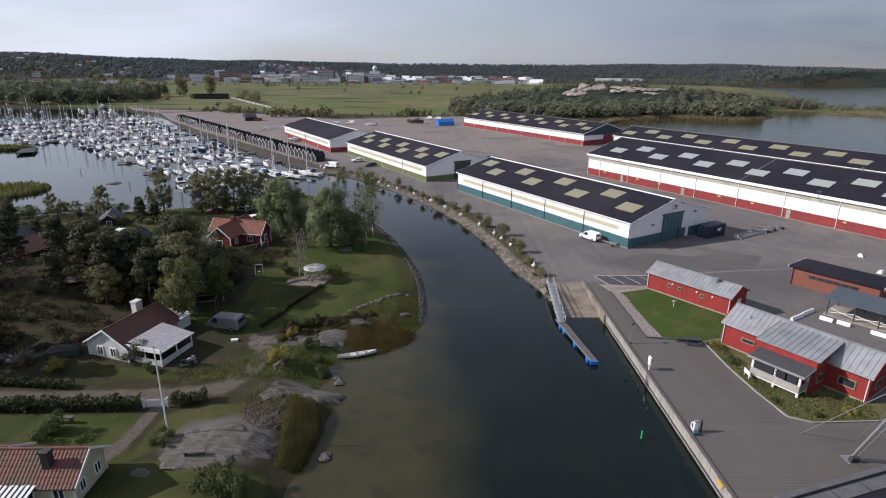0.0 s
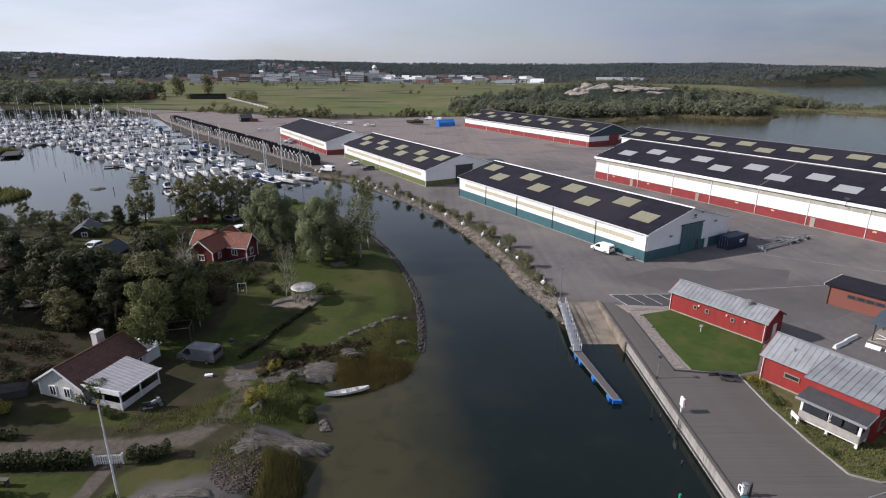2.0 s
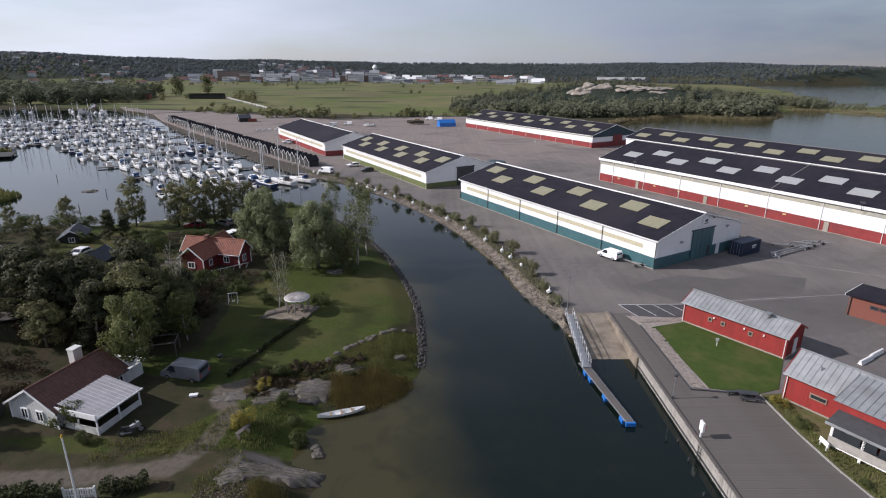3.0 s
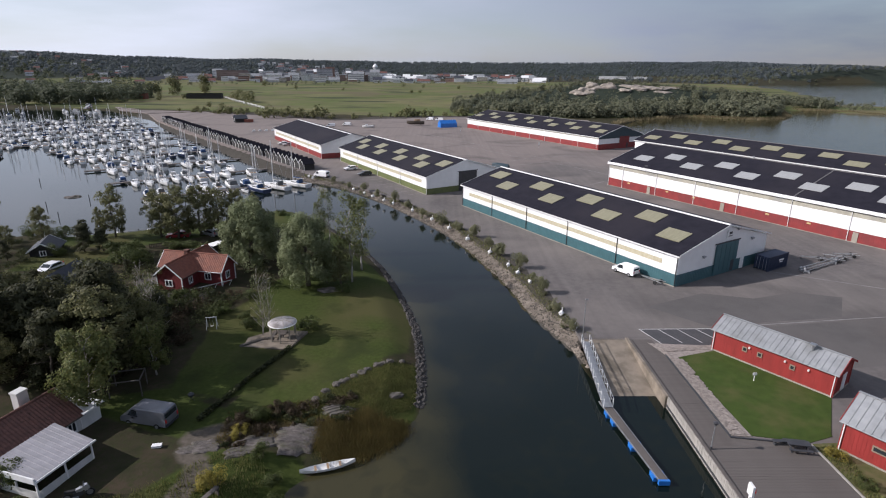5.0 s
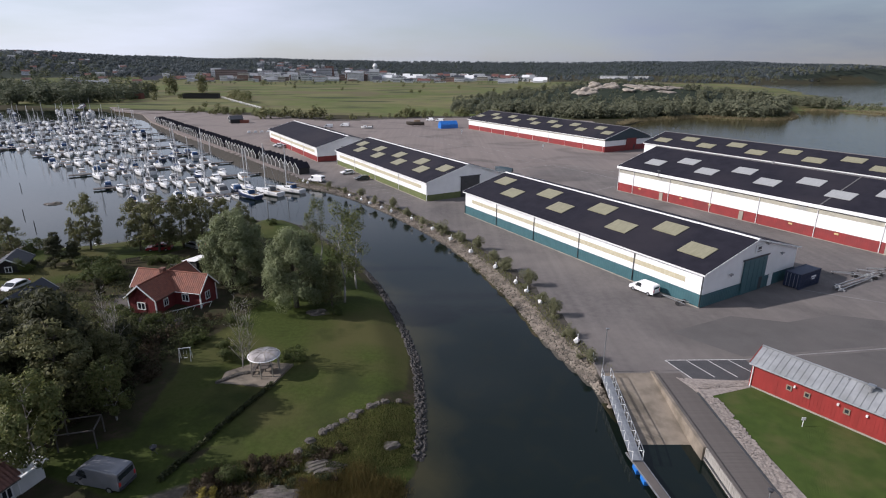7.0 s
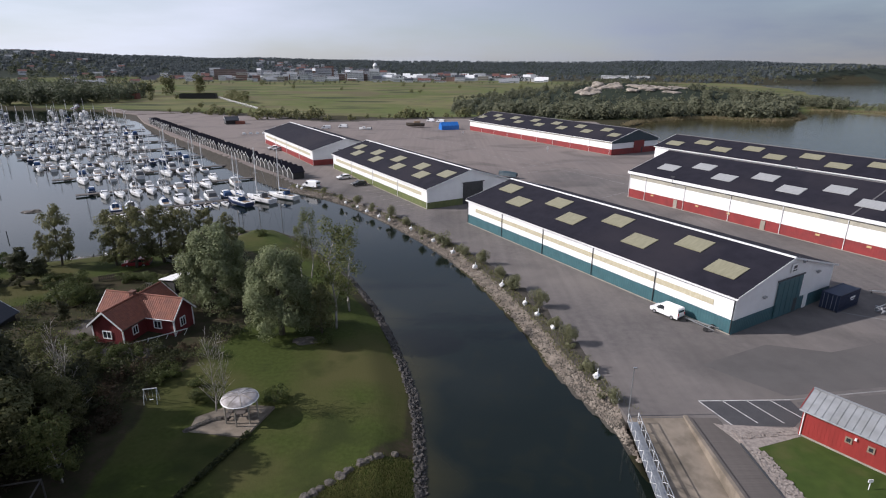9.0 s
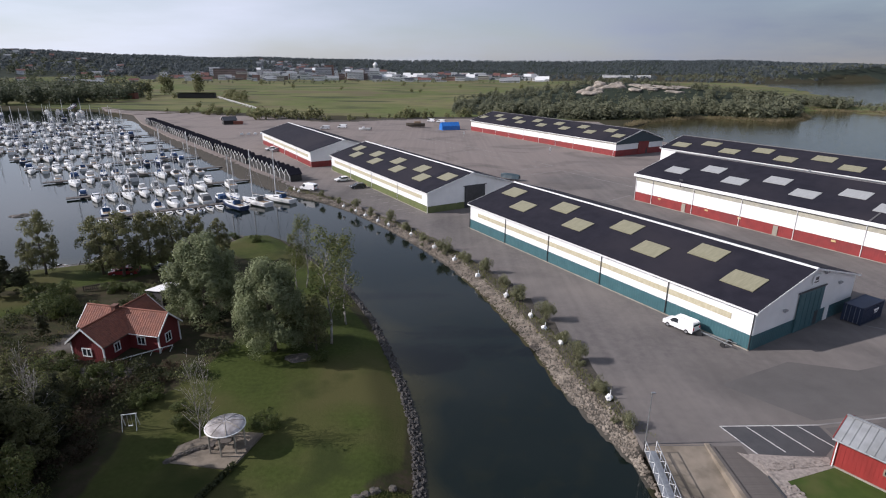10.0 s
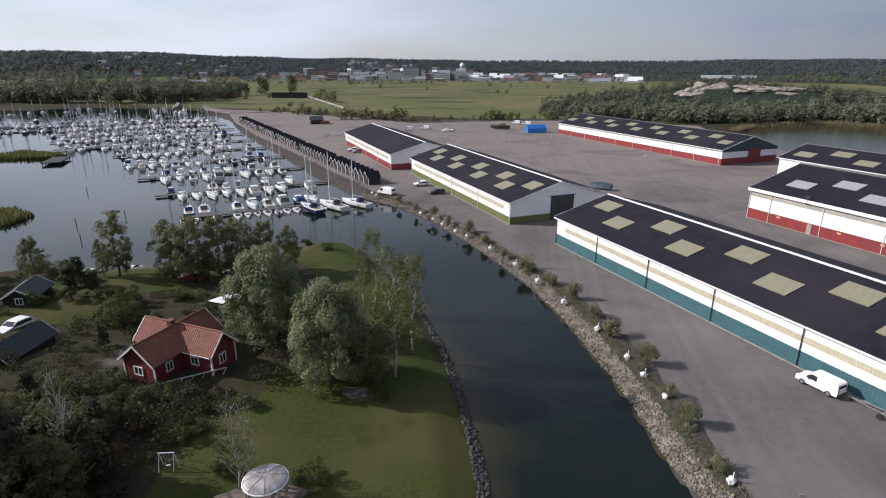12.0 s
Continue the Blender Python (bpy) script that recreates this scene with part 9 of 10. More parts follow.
tarp = thing("covered_boat", pose(22.4, 211.0, G, 0, 0, 60) @ Matrix.Scale(0.72, 4), "boat on the yard under a dark green tarpaulin", "boat")
part("cover", Shape().loft([[(-1.5 * f, y, 0.9), (1.5 * f, y, 0.9), (1.1 * f, y, 2.0 + h), (0, y, 2.6 + h), (-1.1 * f, y, 2.0 + h)] for y, f, h in ((-4, 0.8, 0), (-1, 1, 0.3), (2, 0.9, 0.35), (4.4, 0.3, 0.2))]), M_NAVY_SHEET, tarp)
for y in (-2.5, 0, 2.5):
    part("trestle", Shape().beam((-1.2, y, 0), (-0.5, y, 1.0), 0.1, 0.1).beam((1.2, y, 0), (0.5, y, 1.0), 0.1, 0.1), M_DARK, tarp)
boat("open_white", -38.5, 342.0, 95, 1.3, G + 0.3, "small white boat laid up on the gravel yard")
canoe = thing("canoe", pose(-9.2, 64.5, 0.05, 0, 0, -72), "white fibreglass canoe drawn up at the shore", "canoe")
rings = []
for k in range(11):
    u = k / 10 * 2 - 1
    b = 0.42 * (1 - abs(u) ** 2.4) + 0.01
    rings.append([(-b, 2.5 * u, 0.42 + 0.2 * u * u), (-b * 0.8, 2.5 * u, 0.12 + 0.12 * u * u), (0, 2.5 * u, 0.02 + 0.2 * u ** 4), (b * 0.8, 2.5 * u, 0.12 + 0.12 * u * u), (b, 2.5 * u, 0.42 + 0.2 * u * u), (b * 0.6, 2.5 * u, 0.24 + 0.16 * u * u), (0, 2.5 * u, 0.14 + 0.2 * u ** 4), (-b * 0.6, 2.5 * u, 0.24 + 0.16 * u * u)])
part("hull", Shape().loft(rings), M_GEL, canoe)
for y in (-1.1, 0, 1.1):
    part("thwart", Shape().box(-0.36, 0.36, y - 0.1, y + 0.1, 0.38, 0.42), M_TEAK, canoe)

# garden jetty on the marina side and other small piers
gj = thing("garden_jetty", pose(-57.0, 139.6, 0, 0, 0, 207), "long dark wooden garden jetty on piles", "jetty")
part("deck", Shape().box(0, 24, -0.7, 0.7, 0.55, 0.68), M_PLANK, gj)
for k in range(12):
    for s in (-0.65, 0.65):
        part("pile", Shape().tube((0.3 + 2.1 * k, s, -1.5), (0.3 + 2.1 * k, s, 1.25 if k % 3 == 0 else 0.6), 0.08, n=6), M_DARK, gj)
part("handrail", Shape().beam((0, 0.65, 1.2), (14, 0.65, 1.2), 0.06, 0.08), M_FENDER, gj)
gj2 = thing("garden_jetty", pose(-84.0, 130.0, 0, 0, 0, 50), "dark wooden jetty beside reeds", "jetty")
part("deck", Shape().box(0, 9, -0.7, 0.7, 0.5, 0.62), M_PLANK, gj2)
for k in range(5):
    part("pile", Shape().tube((0.3 + 2.1 * k, 0.6, -1.5), (0.3 + 2.1 * k, 0.6, 1.2), 0.09, n=6), M_DARK, gj2)
old = thing("landing_stage", pose(-168.0, 233.0, 0, 0, 0, 118), "dark derelict timber landing stage in the basin", "jetty")
part("deck", Shape().box(-6, 8, -3, 3, 0.7, 1.0), M_BLACK_WOOD, old)
for k in range(5):
    for s in (-2.7, 2.7):
        part("pile", Shape().tube((-5.5 + 3.2 * k, s, -1.6), (-5.5 + 3.2 * k, s, 1.2), 0.16, n=6), M_DARK, old)
for poly in ([(-135, 146), (-116, 151), (-113, 158), (-114, 166), (-122, 169), (-140, 162)], [(-200, 232), (-178, 240), (-176, 248), (-200, 252)]):
    p = scatter(poly, 2600, rr)
    p[:, 2] = -0.05
    me = leaf_mesh("reeds", p, rr.uniform(0.35, 0.7, len(p)), L_GRASS, 31, tall=2.6, upright=True)
    tagged(new("reeds", me), "dense green reed islet in the basin", "reeds", kind="stuff")
for x, y in ((-88.5, 150.0), (-92, 168), (-98, 160), (-63, 160), (-120, 190)):
    single("mooring_pile", Shape().tube((x, y, -2), (x, y, 1.6), 0.1, 0.08, 8), M_DARK, "dark wooden mooring pile just above the water", "pile", group="mooring piles")
o = tagged(new("water_rock", ROCKS[1]), "dark rock standing just above the shallow water", "rock", "rocks")
o.matrix_world = pose(-98.5, 172.0, -0.1, 0, 0, 20) @ Matrix.Diagonal((2.2, 1.4, 1.2, 1))

# ---- boathouses ----
hut_w = 3.7
HUT = {"wall": None}


def boathouse(m):
    h = thing("boathouse", m, "black tarred boathouse with white trimmed gable", "boathouse", "row of boathouses")
    if HUT["wall"] is None:
        W, L, e, t = hut_w, 3.7, 2.0, 3.5
        ring = [(0, 0), (W, 0), (W, e), (W / 2, t), (0, e)]
        HUT["wall"] = Shape().loft([[(x, 0, z) for x, z in ring], [(x, L, z) for x, z in ring]]).mesh("wall", M_BLACK_WOOD)
        sl = (t - e) / (W / 2)
        for k, (x0, z0, x1, z1) in enumerate(((-0.12, e - 0.12 * sl, W / 2, t), (W / 2, t, W + 0.12, e - 0.12 * sl))):
            HUT["roof%d" % k] = Shape().loft([[(x0, -0.25, z0 + 0.02), (x1, -0.25, z1 + 0.02), (x1, -0.25, z1 + 0.14), (x0, -0.25, z0 + 0.14)], [(x0, L + 0.25, z0 + 0.02), (x1, L + 0.25, z1 + 0.02), (x1, L + 0.25, z1 + 0.14), (x0, L + 0.25, z0 + 0.14)]]).mesh("roof", M_FELT)
            HUT["barge%d" % k] = Shape().loft([[(x0, -0.33, z0 - 0.02), (x1, -0.33, z1 - 0.02), (x1, -0.33, z1 + 0.16), (x0, -0.33, z0 + 0.16)], [(x0, -0.26, z0 - 0.02), (x1, -0.26, z1 - 0.02), (x1, -0.26, z1 + 0.16), (x0, -0.26, z0 + 0.16)]]).mesh("bargeboard", M_TRIM)
            HUT["board%d" % k] = Shape().box(k * W - 0.06, k * W + 0.06, -0.06, 0.1, 0, e).mesh("corner_board", M_TRIM)
        HUT["door"] = Shape().box(W / 2 - 1.1, W / 2 + 1.1, -0.06, 0, 0.05, 2.1).mesh("door", M_BLACK_WOOD)
        HUT["casing0"] = Shape().box(W / 2 - 1.22, W / 2 - 1.1, -0.08, 0, 0.05, 2.0).mesh("door_casing", M_DARK)
        HUT["casing1"] = Shape().box(W / 2 + 1.1, W / 2 + 1.22, -0.08, 0, 0.05, 2.0).mesh("door_casing", M_DARK)
    for nm, key in (("wall", "wall"), ("roof", "roof0"), ("roof", "roof1"), ("bargeboard", "barge0"), ("bargeboard", "barge1"), ("corner_board", "board0"), ("corner_board", "board1"), ("door", "door"), ("door_casing", "casing0"), ("door_casing", "casing1")):
        part(nm, HUT[key], None, h)


row = Vector((-0.606, 0.795))
deg = math.degrees(math.atan2(row.y, row.x))
s, count = 5.0, 0
while s < 205:
    p = Vector((-40.6, 202.6)) + row * (s + hut_w)
    boathouse(pose(p.x, p.y, G, 0, 0, deg + 180))
    count += 1
    s += hut_w + 0.12 + (3.6 if count % 9 == 0 else 0)

# ---- far side of the yard and the fields ----
single("gravel_road", Shape().slab([(-203, 424), (-236, 450), (-275, 508), (-316, 610), (-304, 612), (-262, 510), (-226, 456), (-178, 446)][::-1], 1.0, 1.5), M_ASPHALT, "pale gravel road past the end of the marina", "road", kind="structure")
tent = thing("boat_tent", pose(6.5, 347.0, G, 0, 0, 20), "bright blue tarpaulin tent over a stored boat", "tent")
part("cover", Shape().loft([[(-5, -2.5, 0), (5, -2.5, 0), (5, 2.5, 0), (-5, 2.5, 0)], [(-5, -2.3, 2.2), (5, -2.3, 2.2), (5, 2.3, 2.2), (-5, 2.3, 2.2)], [(-5, -0.2, 4.0), (5, -0.2, 4.0), (5, 0.2, 4.0), (-5, 0.2, 4.0)]]), M_BLUE, tent)
small_house(pose(-124.0, 370.0, G, 0, 0, -60), 6, 7, 2.4, 4.2, M_BLACK_WOOD, M_BLUE_ROOF, "black hut with pale gable trim at the yard edge", "hut")
b = thing("rusty_container", pose(-114, 368, G, 0, 0, 10), "rusty brown steel skip beside the black hut", "container")
part("body", Shape().box(-2.5, 2.5, -1.2, 1.2, 0.1, 1.8).box(-2.6, 2.6, -1.3, 1.3, 1.7, 1.85), M_BRICK, b)
for x, y, r in ((-4.0, 388, 70), (2, 384, 75), (-60, 345, 95), (-52, 352, 80)):
    vehicle(pose(x, y, G, 0, 0, r), "large_van", M_CARW, "white van parked at the far end of the yard", "van")
for k in range(14):
    vehicle(pose(-268 - 3.2 * k * 0.6 + rb.uniform(-1, 1), 462 + 3.4 * k, 1.4, 0, 0, 60), "car", rb.choice((M_CARW, M_CARS, M_CARD)), "car parked in a row by the marina", "car")
for x, y in ((-40.5, 352), (-37, 346), (-96, 320), (-90, 322), (-93, 321), (-87, 323)):
    sh = Shape().loft([[(-0.9, -0.5, 0), (0.9, -0.5, 0), (0.9, 0.5, 0), (-0.9, 0.5, 0)], [(-0.6, -0.3, 0.8), (0.6, -0.3, 0.8), (0.6, 0.3, 0.8), (-0.6, 0.3, 0.8)]])
    single("concrete_block", sh, M_TRIM, "small white concrete block on the asphalt yard", "block", pose(x, y, G, 0, 0, 20), group="concrete blocks")
for (x, y, w, l, h, r, lab) in ((-309, 588, 9, 25, 5.0, -84, "long low brown wooden barn at the field"), (-252, 607, 8, 34, 4.0, -84, "low dark wooden stable beside the paddock")):
    b = thing("barn", pose(x, y, 2.2, 0, 0, r), lab, "barn", "field barns")
    part("wall", Shape().box(0, w, 0, l, -0.5, h), M_BRICK if h > 4 else M_BLACK_WOOD, b)
    part("roof", Shape().loft([[(-0.6, -0.6, h), (w + 0.6, -0.6, h + 0.8), (w + 0.6, -0.6, h + 1.0), (-0.6, -0.6, h + 0.2)], [(-0.6, l + 0.6, h), (w + 0.6, l + 0.6, h + 0.8), (w + 0.6, l + 0.6, h + 1.0), (-0.6, l + 0.6, h + 0.2)]]), M_BLUE_ROOF, b)


def woods(name, spots, material, label, leaf, per, seed):
    """Far trees: each a loose heap of leaf clumps, all in one mesh."""
    r = np.random.RandomState(seed)
    pts, sz, face = [], [], []
    for x, y, z, h in spots:
        lobes = 4 if per > 40 else 2
        for k in range(lobes):
            a, q = 6.28 * k / lobes + r.uniform(0, 1.2), r.uniform(0.08, 0.24) * h
            rad = h * r.uniform(0.25, 0.37)
            zc = h - rad if k == 0 else h * r.uniform(0.25, 0.66)
            p, f = heap(r, (x + q * math.cos(a), y + q * math.sin(a), z + zc), (rad, rad, rad * 1.05), per // lobes, (0, -0.4, 1.5))
            pts.append(p)
            face.append(f)
            sz.append(r.uniform(0.7, 1.3, per // lobes) * leaf * h)
    me = leaf_mesh(name, np.concatenate(pts), np.concatenate(sz), material, seed, facing=np.concatenate(face))
    return tagged(new(name, me), label, "trees", kind="stuff")


def in_poly(poly, n, hlo, hhi, seed):
    r = np.random.RandomState(seed)
    p = scatter(poly, n, r)
    return [(x, y, max(z, 0.2) - 0.3, r.uniform(hlo, hhi)) for x, y, z in p]


HEADLAND = [(96, 408), (135, 412), (186, 441), (222, 420), (248, 432), (262, 450), (300, 524), (320, 560), (290, 620), (200, 640), (60, 600), (20, 540), (10, 470), (10, 445), (60, 430)]
def crest_gap(x, y):
    return ((x - 165) / 52) ** 2 + ((y - 522) / 30) ** 2 < 1


shore_belt = in_poly([(96, 408), (135, 412), (186, 441), (222, 420), (248, 432), (262, 450), (290, 505), (270, 520), (225, 470), (180, 470), (120, 450), (60, 448), (40, 436)], 420, 5, 11, 71)
inner = [(x, y, z, h * (0.62 if y > 505 else 0.85)) for x, y, z, h in in_poly(HEADLAND, 1150, 4, 10, 1) if not crest_gap(x, y)]
woods("headland_woods", shore_belt + inner, L_FAR, "dense green mixed woodland on the headland", 0.1, 96, 1)
woods("headland_scrub", [(x, y, z, h) for x, y, z, h in in_poly(HEADLAND, 1200, 1.2, 3.0, 77) if crest_gap(x, y)], L_FAR, "low scrub between the rocks on the crest", 0.12, 44, 78)
woods("spit_woods", in_poly([(290, 500), (303, 524), (331, 508), (348, 480), (420, 470), (440, 535), (400, 565), (330, 545)], 90, 2, 5, 2) + in_poly([(300, 515), (335, 505), (372, 540), (350, 570), (310, 560)], 90, 5, 10, 33), L_FAR, "low bushes on the lake spit", 0.1, 84, 2)
woods("yard_edge_bushes", in_poly([(-190, 440), (-64, 388), (-30, 404), (60, 424), (60, 436), (-30, 420), (-66, 402), (-180, 462)], 95, 2, 4.5, 3) + [(x + dx, y + dy, 1.3, h * f) for x, y, h in ((-78, 396, 9), (-110, 396, 9), (-100, 403, 8), (-90, 400, 7), (-152, 428, 7), (-140, 430, 5), (-20, 412, 8), (-8, 414, 6), (18, 424, 7), (40, 430, 6)) for dx, dy, f in ((0, 0, 1), (4, 3, 0.8), (-4, 2, 0.7))], L_ROUND, "uneven row of dark bushes between yard and field", 0.1, 120, 3)
woods("marina_end_woods", in_poly([(-540, 470), (-360, 490), (-300, 500), (-275, 540), (-300, 640), (-400, 660), (-560, 640)], 420, 9, 17, 4) + in_poly([(-560, 330), (-430, 400), (-420, 470), (-560, 470)], 200, 8, 15, 14) + in_poly([(-330, 180), (-230, 140), (-140, 118), (-140, 60), (-420, 100), (-480, 260)], 260, 5, 11, 15), L_BELT, "dark belt of trees at the end of the marina", 0.075, 160, 4)
POPLARS = [(x + dx, y + dx, 2 + k * h * 0.28, h * 0.5) for x, y, h in ((-291, 659, 22), (-286, 661, 19), (-296, 636, 15), (-303, 634, 15), (-280, 716, 23), (-276, 718, 20), (-308, 640, 13), (-255, 655, 12)) for k, dx in ((0, 0), (1, 0.6), (2, -0.4))]
woods("field_trees", POPLARS + [(-205 + 5 * k, 600 - 8 * k, 2, 8 + (k * 5) % 4) for k in range(9)] + [(-262, 566, 2, 8), (-240, 570, 2, 7), (-178, 470, 2, 6), (-168, 470, 2, 5), (-50, 900, 3, 8), (-20, 880, 3, 7), (60, 640, 4, 9), (90, 620, 4, 10), (-300, 760, 3, 9), (-340, 780, 3, 9), (-270, 930, 3, 9), (-190, 800, 3, 7), (-120, 760, 3, 6), (-30, 700, 3, 6), (-20, 705, 3, 5), (30, 820, 3, 7), (110, 800, 3, 9), (150, 830, 3, 9), (-420, 800, 3, 10), (-440, 820, 3, 9)], L_ROUND, "scattered field trees and poplars", 0.09, 140, 5)
woods("field_scrub", [(x, y, z, h) for x, y, z, h in in_poly([(20, 470), (60, 480), (90, 640), (40, 700), (10, 560)], 60, 2, 4.5, 91)] + in_poly([(-560, 900), (-200, 960), (-100, 1080), (150, 1090), (300, 1000), (300, 1090), (-100, 1150), (-560, 1040)], 160, 3, 6, 92), L_FAR, "rough bushes scattered over the meadows", 0.13, 56, 93)
# white rail fence round the paddock
fence = thing("paddock_fence", pose(0, 0, 2.2), "long white rail fence round a paddock", "fence")
fa, fb = Vector((-216.6, 608.4, 0)), Vector((-133.6, 465.9, 0))
for k in range(34):
    p = fa.lerp(fb, k / 33)
    part("post", Shape().box(p.x - 0.12, p.x + 0.12, p.y - 0.12, p.y + 0.12, -0.6, 1.5), M_TRIM, fence)
for z in (0.7, 1.35):
    part("rail", Shape().beam(fa + Vector((0, 0, z)), fb + Vector((0, 0, z)), 0.12, 0.22), M_TRIM, fence)
# pale reeds along the lake shore below the headland
L_TAN = leaf_material("dry_reed_blades", (0.2, 0.165, 0.095), (0.25, 0.205, 0.12), (0.16, 0.14, 0.08))
q = np.array(along([(112, 370), (135, 406), (188, 437), (221, 414), (248, 426), (264, 442), (303, 519), (331, 502), (346, 472), (357, 446), (420, 400)][::-1], 9000, rr, -0.8, 4.5))
q = np.concatenate([q, np.full((len(q), 1), 0.0)], 1)
q[:, 2] = np.maximum(ground_height(q[:, 0], q[:, 1]), -0.1)
blades("reed_fringe", q, 0.22, 0.36, L_TAN, 31, "pale dry reed fringe along the lake shore", "reeds", 4.5)
rf = np.random.RandomState(21)
spots = []
for _ in range(17000):
    az, d = rf.uniform(-0.82, 0.82), rf.uniform(1250, 2650)
    spots.append((d * math.sin(az), d * math.cos(az)))
arr = np.array(spots)
zz = ground_height(arr[:, 0], arr[:, 1])
far_spots = [(x, y, z - 2, rf.uniform(9, 12)) for (x, y), z in zip(spots, zz) if z > 0.5 and (z > 9 or rf.rand() < 0.12)]
woods("hill_woods", far_spots, L_HILL, "haze-tinted forest covering the distant hills", 0.19, 20, 22)
woods("lake_shore_woods", [(x, y, max(z, 0.3), rf.uniform(6, 12)) for x, y, z in scatter([(735, 1225), (990, 1490), (1600, 1450), (1700, 1800), (600, 1600), (480, 1250)], 500, rf) if z > 0.5], L_FAR, "wooded shores of the far lake", 0.14, 42, 23)
woods("village_woods", [q for q in in_poly([(-640, 690), (-470, 760), (-520, 1010), (-700, 1250), (-1150, 1350), (-1150, 900), (-760, 640)], 560, 7, 13, 51)], L_BELT, "belt of trees round the houses below the hill", 0.13, 44, 52)
crest = [rock_mesh("crest_rock", 30 + k, surf("pinkish_granite_%d" % k, (0.37, 0.32, 0.27), (0.2, 0.175, 0.145), 0.9, 0.9, 0.9, 0.8, c=(0.16, 0.15, 0.11), c_scale=0.25, c_amount=0.4, coords="Generated", stretch=(9, 9, 9)), 0.42) for k in range(4)]
CREST = []
for k in range(20):
    x = 124 + 4.1 * k + (6 if k > 9 else 0) + rnd.uniform(-3, 3)
    y = 528 + rnd.uniform(-9, 12)
    CREST.append((x, y, land(x, y) - 1.4, rnd.uniform(5, 10), rnd.uniform(4, 7), rnd.uniform(6, 10) * (1.0 if k < 10 else 0.7)))
for x, y, z, sx, sy, sz in CREST:
    o = tagged(new("crest_rock", crest[rnd.randrange(4)]), "bare pinkish granite crest above the woods", "rock", "rocks")
    o.matrix_world = pose(x, y, z, 0, 0, rnd.uniform(-20, 20)) @ Matrix.Diagonal((sx, sy, sz, 1))

# ---- the town on the horizon ----
T_WALLS = [surf("town_wall_%d" % k, c, tuple(x * 0.85 for x in c), 0.1, 0.8) for k, c in enumerate(((0.62, 0.62, 0.62), (0.5, 0.45, 0.38), (0.34, 0.22, 0.18), (0.42, 0.43, 0.45), (0.75, 0.75, 0.75), (0.24, 0.18, 0.16)))]
T_ROOFS = [M_BLUE_ROOF, M_TILE_FADED, M_GREY_ROOF, M_TRIM, M_GREY_ROOF]


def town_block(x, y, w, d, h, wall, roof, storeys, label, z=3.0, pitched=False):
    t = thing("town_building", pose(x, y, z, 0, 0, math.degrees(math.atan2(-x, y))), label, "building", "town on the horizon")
    part("wall", Shape().box(-w / 2, w / 2, 0, d, -2, h), wall, t)
    if pitched:
        part("roof", Shape().loft([[(-w / 2 - 0.4, -0.4, h), (-w / 2 - 0.4, d + 0.4, h), (-w / 2 - 0.4, d / 2, h + d * 0.3)], [(w / 2 + 0.4, -0.4, h), (w / 2 + 0.4, d + 0.4, h), (w / 2 + 0.4, d / 2, h + d * 0.3)]]), roof, t)
    else:
        part("roof", Shape().box(-w / 2 - 0.3, w / 2 + 0.3, -0.3, d + 0.3, h, h + 0.5), roof, t)
    for s in range(storeys):
        zc = (s + 0.55) * h / storeys
        part("window", Shape().box(-w / 2 + 1, w / 2 - 1, -0.12, 0, zc - 0.15, zc + 0.4), M_GLASS, t)


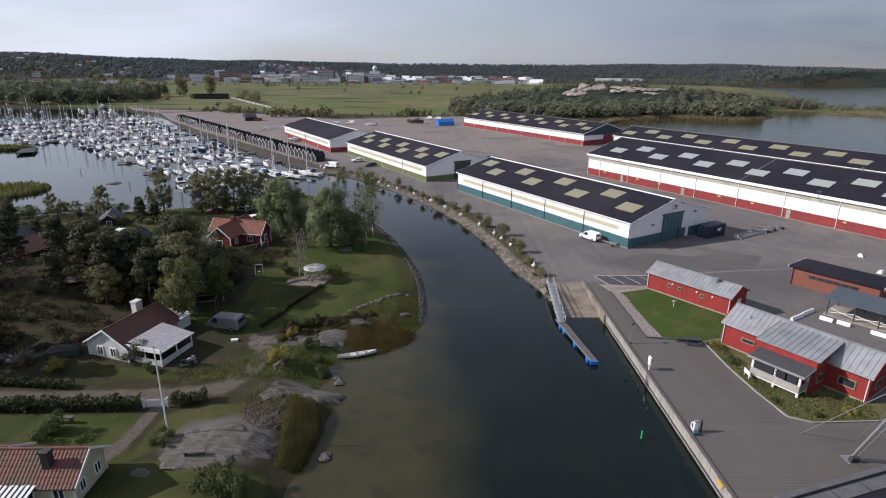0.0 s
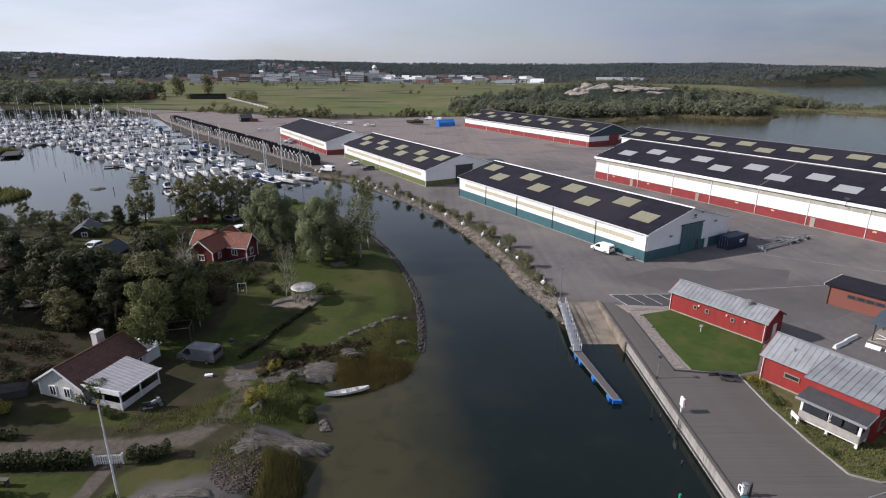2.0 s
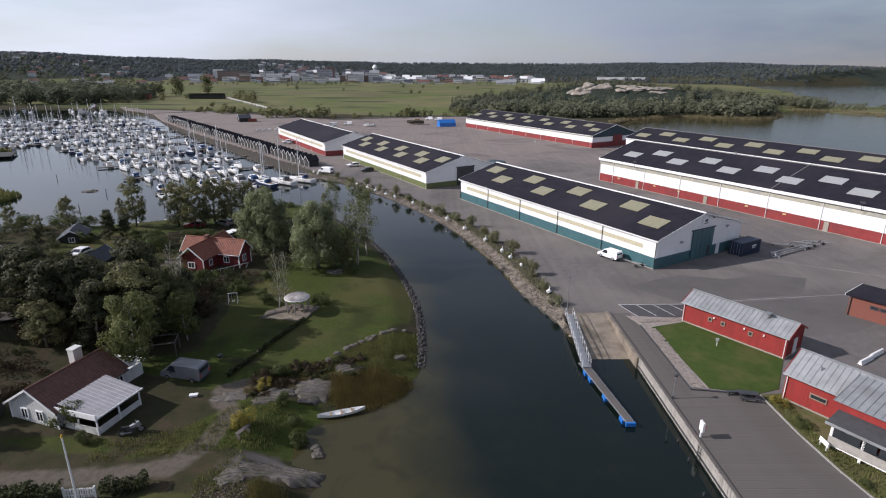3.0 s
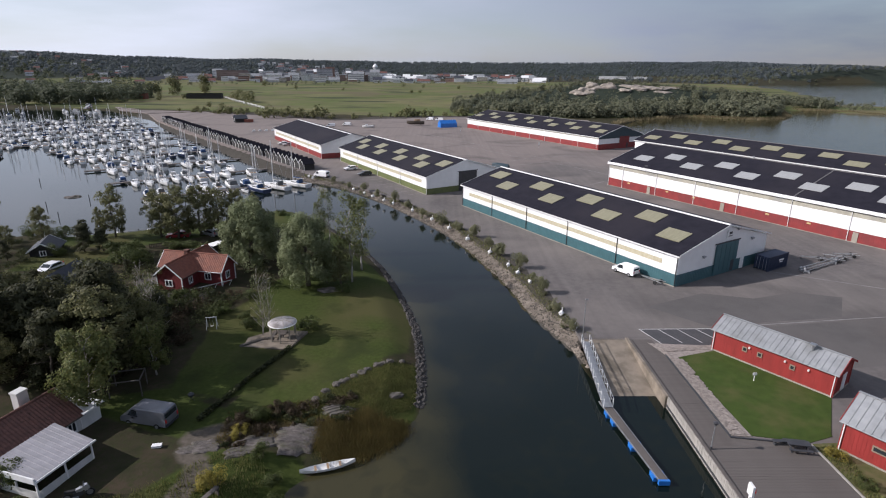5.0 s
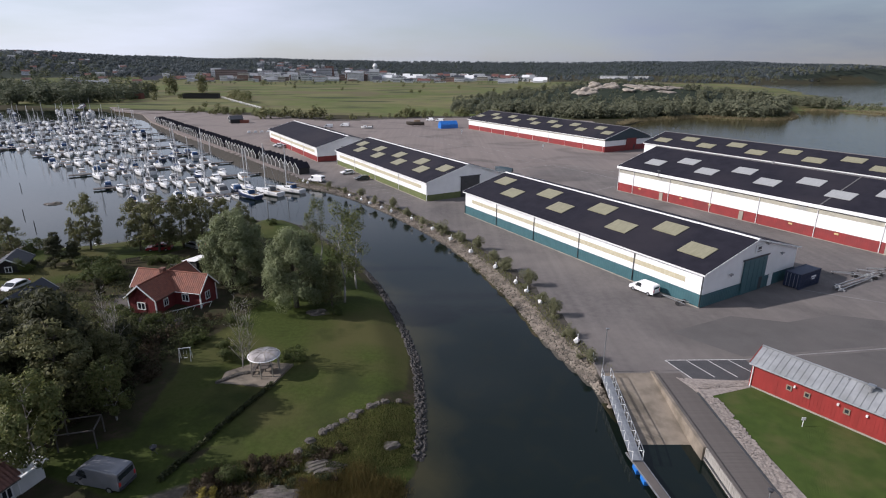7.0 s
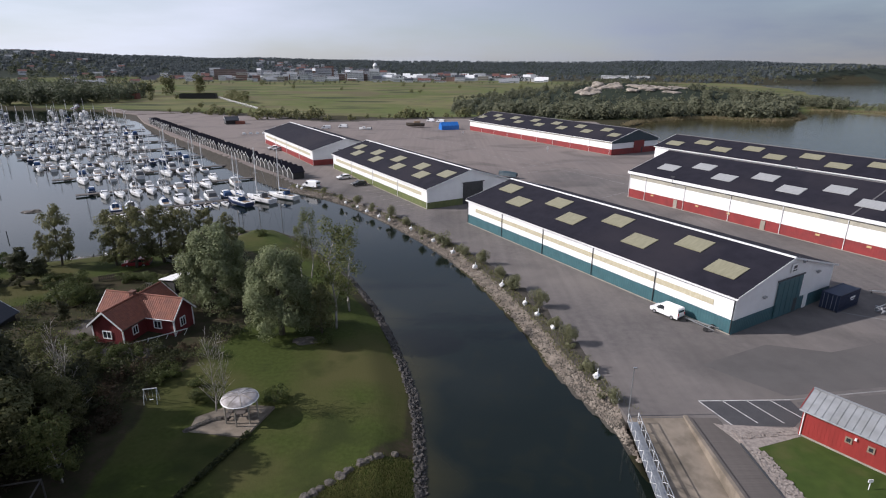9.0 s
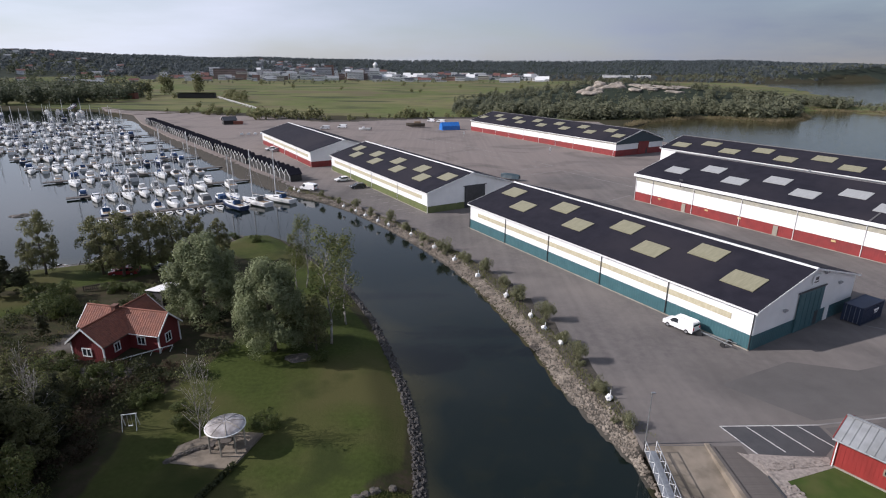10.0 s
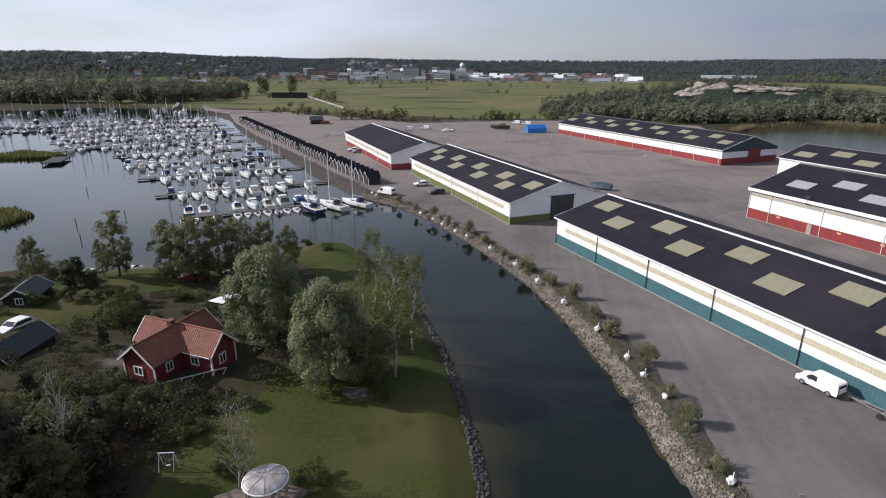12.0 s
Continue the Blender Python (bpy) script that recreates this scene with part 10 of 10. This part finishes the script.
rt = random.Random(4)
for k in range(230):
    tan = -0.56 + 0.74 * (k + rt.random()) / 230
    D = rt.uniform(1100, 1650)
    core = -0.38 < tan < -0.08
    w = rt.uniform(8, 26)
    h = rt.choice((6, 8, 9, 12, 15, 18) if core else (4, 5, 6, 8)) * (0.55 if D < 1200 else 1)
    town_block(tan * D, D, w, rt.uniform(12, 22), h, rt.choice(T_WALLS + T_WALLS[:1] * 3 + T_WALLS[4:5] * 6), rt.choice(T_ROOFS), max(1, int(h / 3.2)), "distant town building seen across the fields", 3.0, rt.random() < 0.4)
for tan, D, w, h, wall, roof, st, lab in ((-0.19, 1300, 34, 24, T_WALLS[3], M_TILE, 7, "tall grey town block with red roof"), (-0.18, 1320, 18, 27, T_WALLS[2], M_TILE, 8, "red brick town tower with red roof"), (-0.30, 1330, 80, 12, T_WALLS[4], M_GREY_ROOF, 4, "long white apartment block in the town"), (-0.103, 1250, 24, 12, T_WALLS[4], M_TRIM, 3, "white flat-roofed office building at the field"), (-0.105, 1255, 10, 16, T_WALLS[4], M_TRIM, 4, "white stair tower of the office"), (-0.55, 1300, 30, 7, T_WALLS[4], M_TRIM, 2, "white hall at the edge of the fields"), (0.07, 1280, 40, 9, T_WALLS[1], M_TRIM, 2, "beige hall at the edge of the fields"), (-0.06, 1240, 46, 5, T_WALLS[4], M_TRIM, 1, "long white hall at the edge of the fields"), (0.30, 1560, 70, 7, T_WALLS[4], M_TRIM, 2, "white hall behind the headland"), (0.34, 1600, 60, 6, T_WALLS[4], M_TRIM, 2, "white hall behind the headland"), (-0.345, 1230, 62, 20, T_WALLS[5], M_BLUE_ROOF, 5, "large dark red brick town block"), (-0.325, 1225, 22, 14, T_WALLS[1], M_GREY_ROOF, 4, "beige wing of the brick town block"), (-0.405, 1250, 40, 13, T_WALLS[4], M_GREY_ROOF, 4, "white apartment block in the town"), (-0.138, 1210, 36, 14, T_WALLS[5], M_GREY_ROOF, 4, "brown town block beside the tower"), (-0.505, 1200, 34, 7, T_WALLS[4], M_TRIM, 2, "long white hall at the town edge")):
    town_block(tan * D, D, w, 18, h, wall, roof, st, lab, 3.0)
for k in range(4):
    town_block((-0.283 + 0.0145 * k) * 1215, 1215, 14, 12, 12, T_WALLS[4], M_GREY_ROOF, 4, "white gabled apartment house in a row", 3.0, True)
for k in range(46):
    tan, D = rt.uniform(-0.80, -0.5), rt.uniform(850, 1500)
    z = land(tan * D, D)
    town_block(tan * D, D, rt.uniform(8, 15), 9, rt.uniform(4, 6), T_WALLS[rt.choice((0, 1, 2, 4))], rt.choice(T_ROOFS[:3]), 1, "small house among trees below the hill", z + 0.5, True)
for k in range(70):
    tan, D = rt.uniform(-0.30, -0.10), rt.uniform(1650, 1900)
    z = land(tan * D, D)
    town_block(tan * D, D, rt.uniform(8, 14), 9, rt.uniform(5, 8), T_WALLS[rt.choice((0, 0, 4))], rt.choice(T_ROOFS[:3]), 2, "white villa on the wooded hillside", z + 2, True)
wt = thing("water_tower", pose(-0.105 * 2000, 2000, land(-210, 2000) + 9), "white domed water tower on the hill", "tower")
part("dome", Shape().loft([[(r_ * math.cos(2 * math.pi * i / 16), r_ * math.sin(2 * math.pi * i / 16), z_) for i in range(16)] for r_, z_ in ((5, -12), (6, 0), (9, 4), (7, 8), (4, 12), (1, 14))]), M_TRIM, wt)
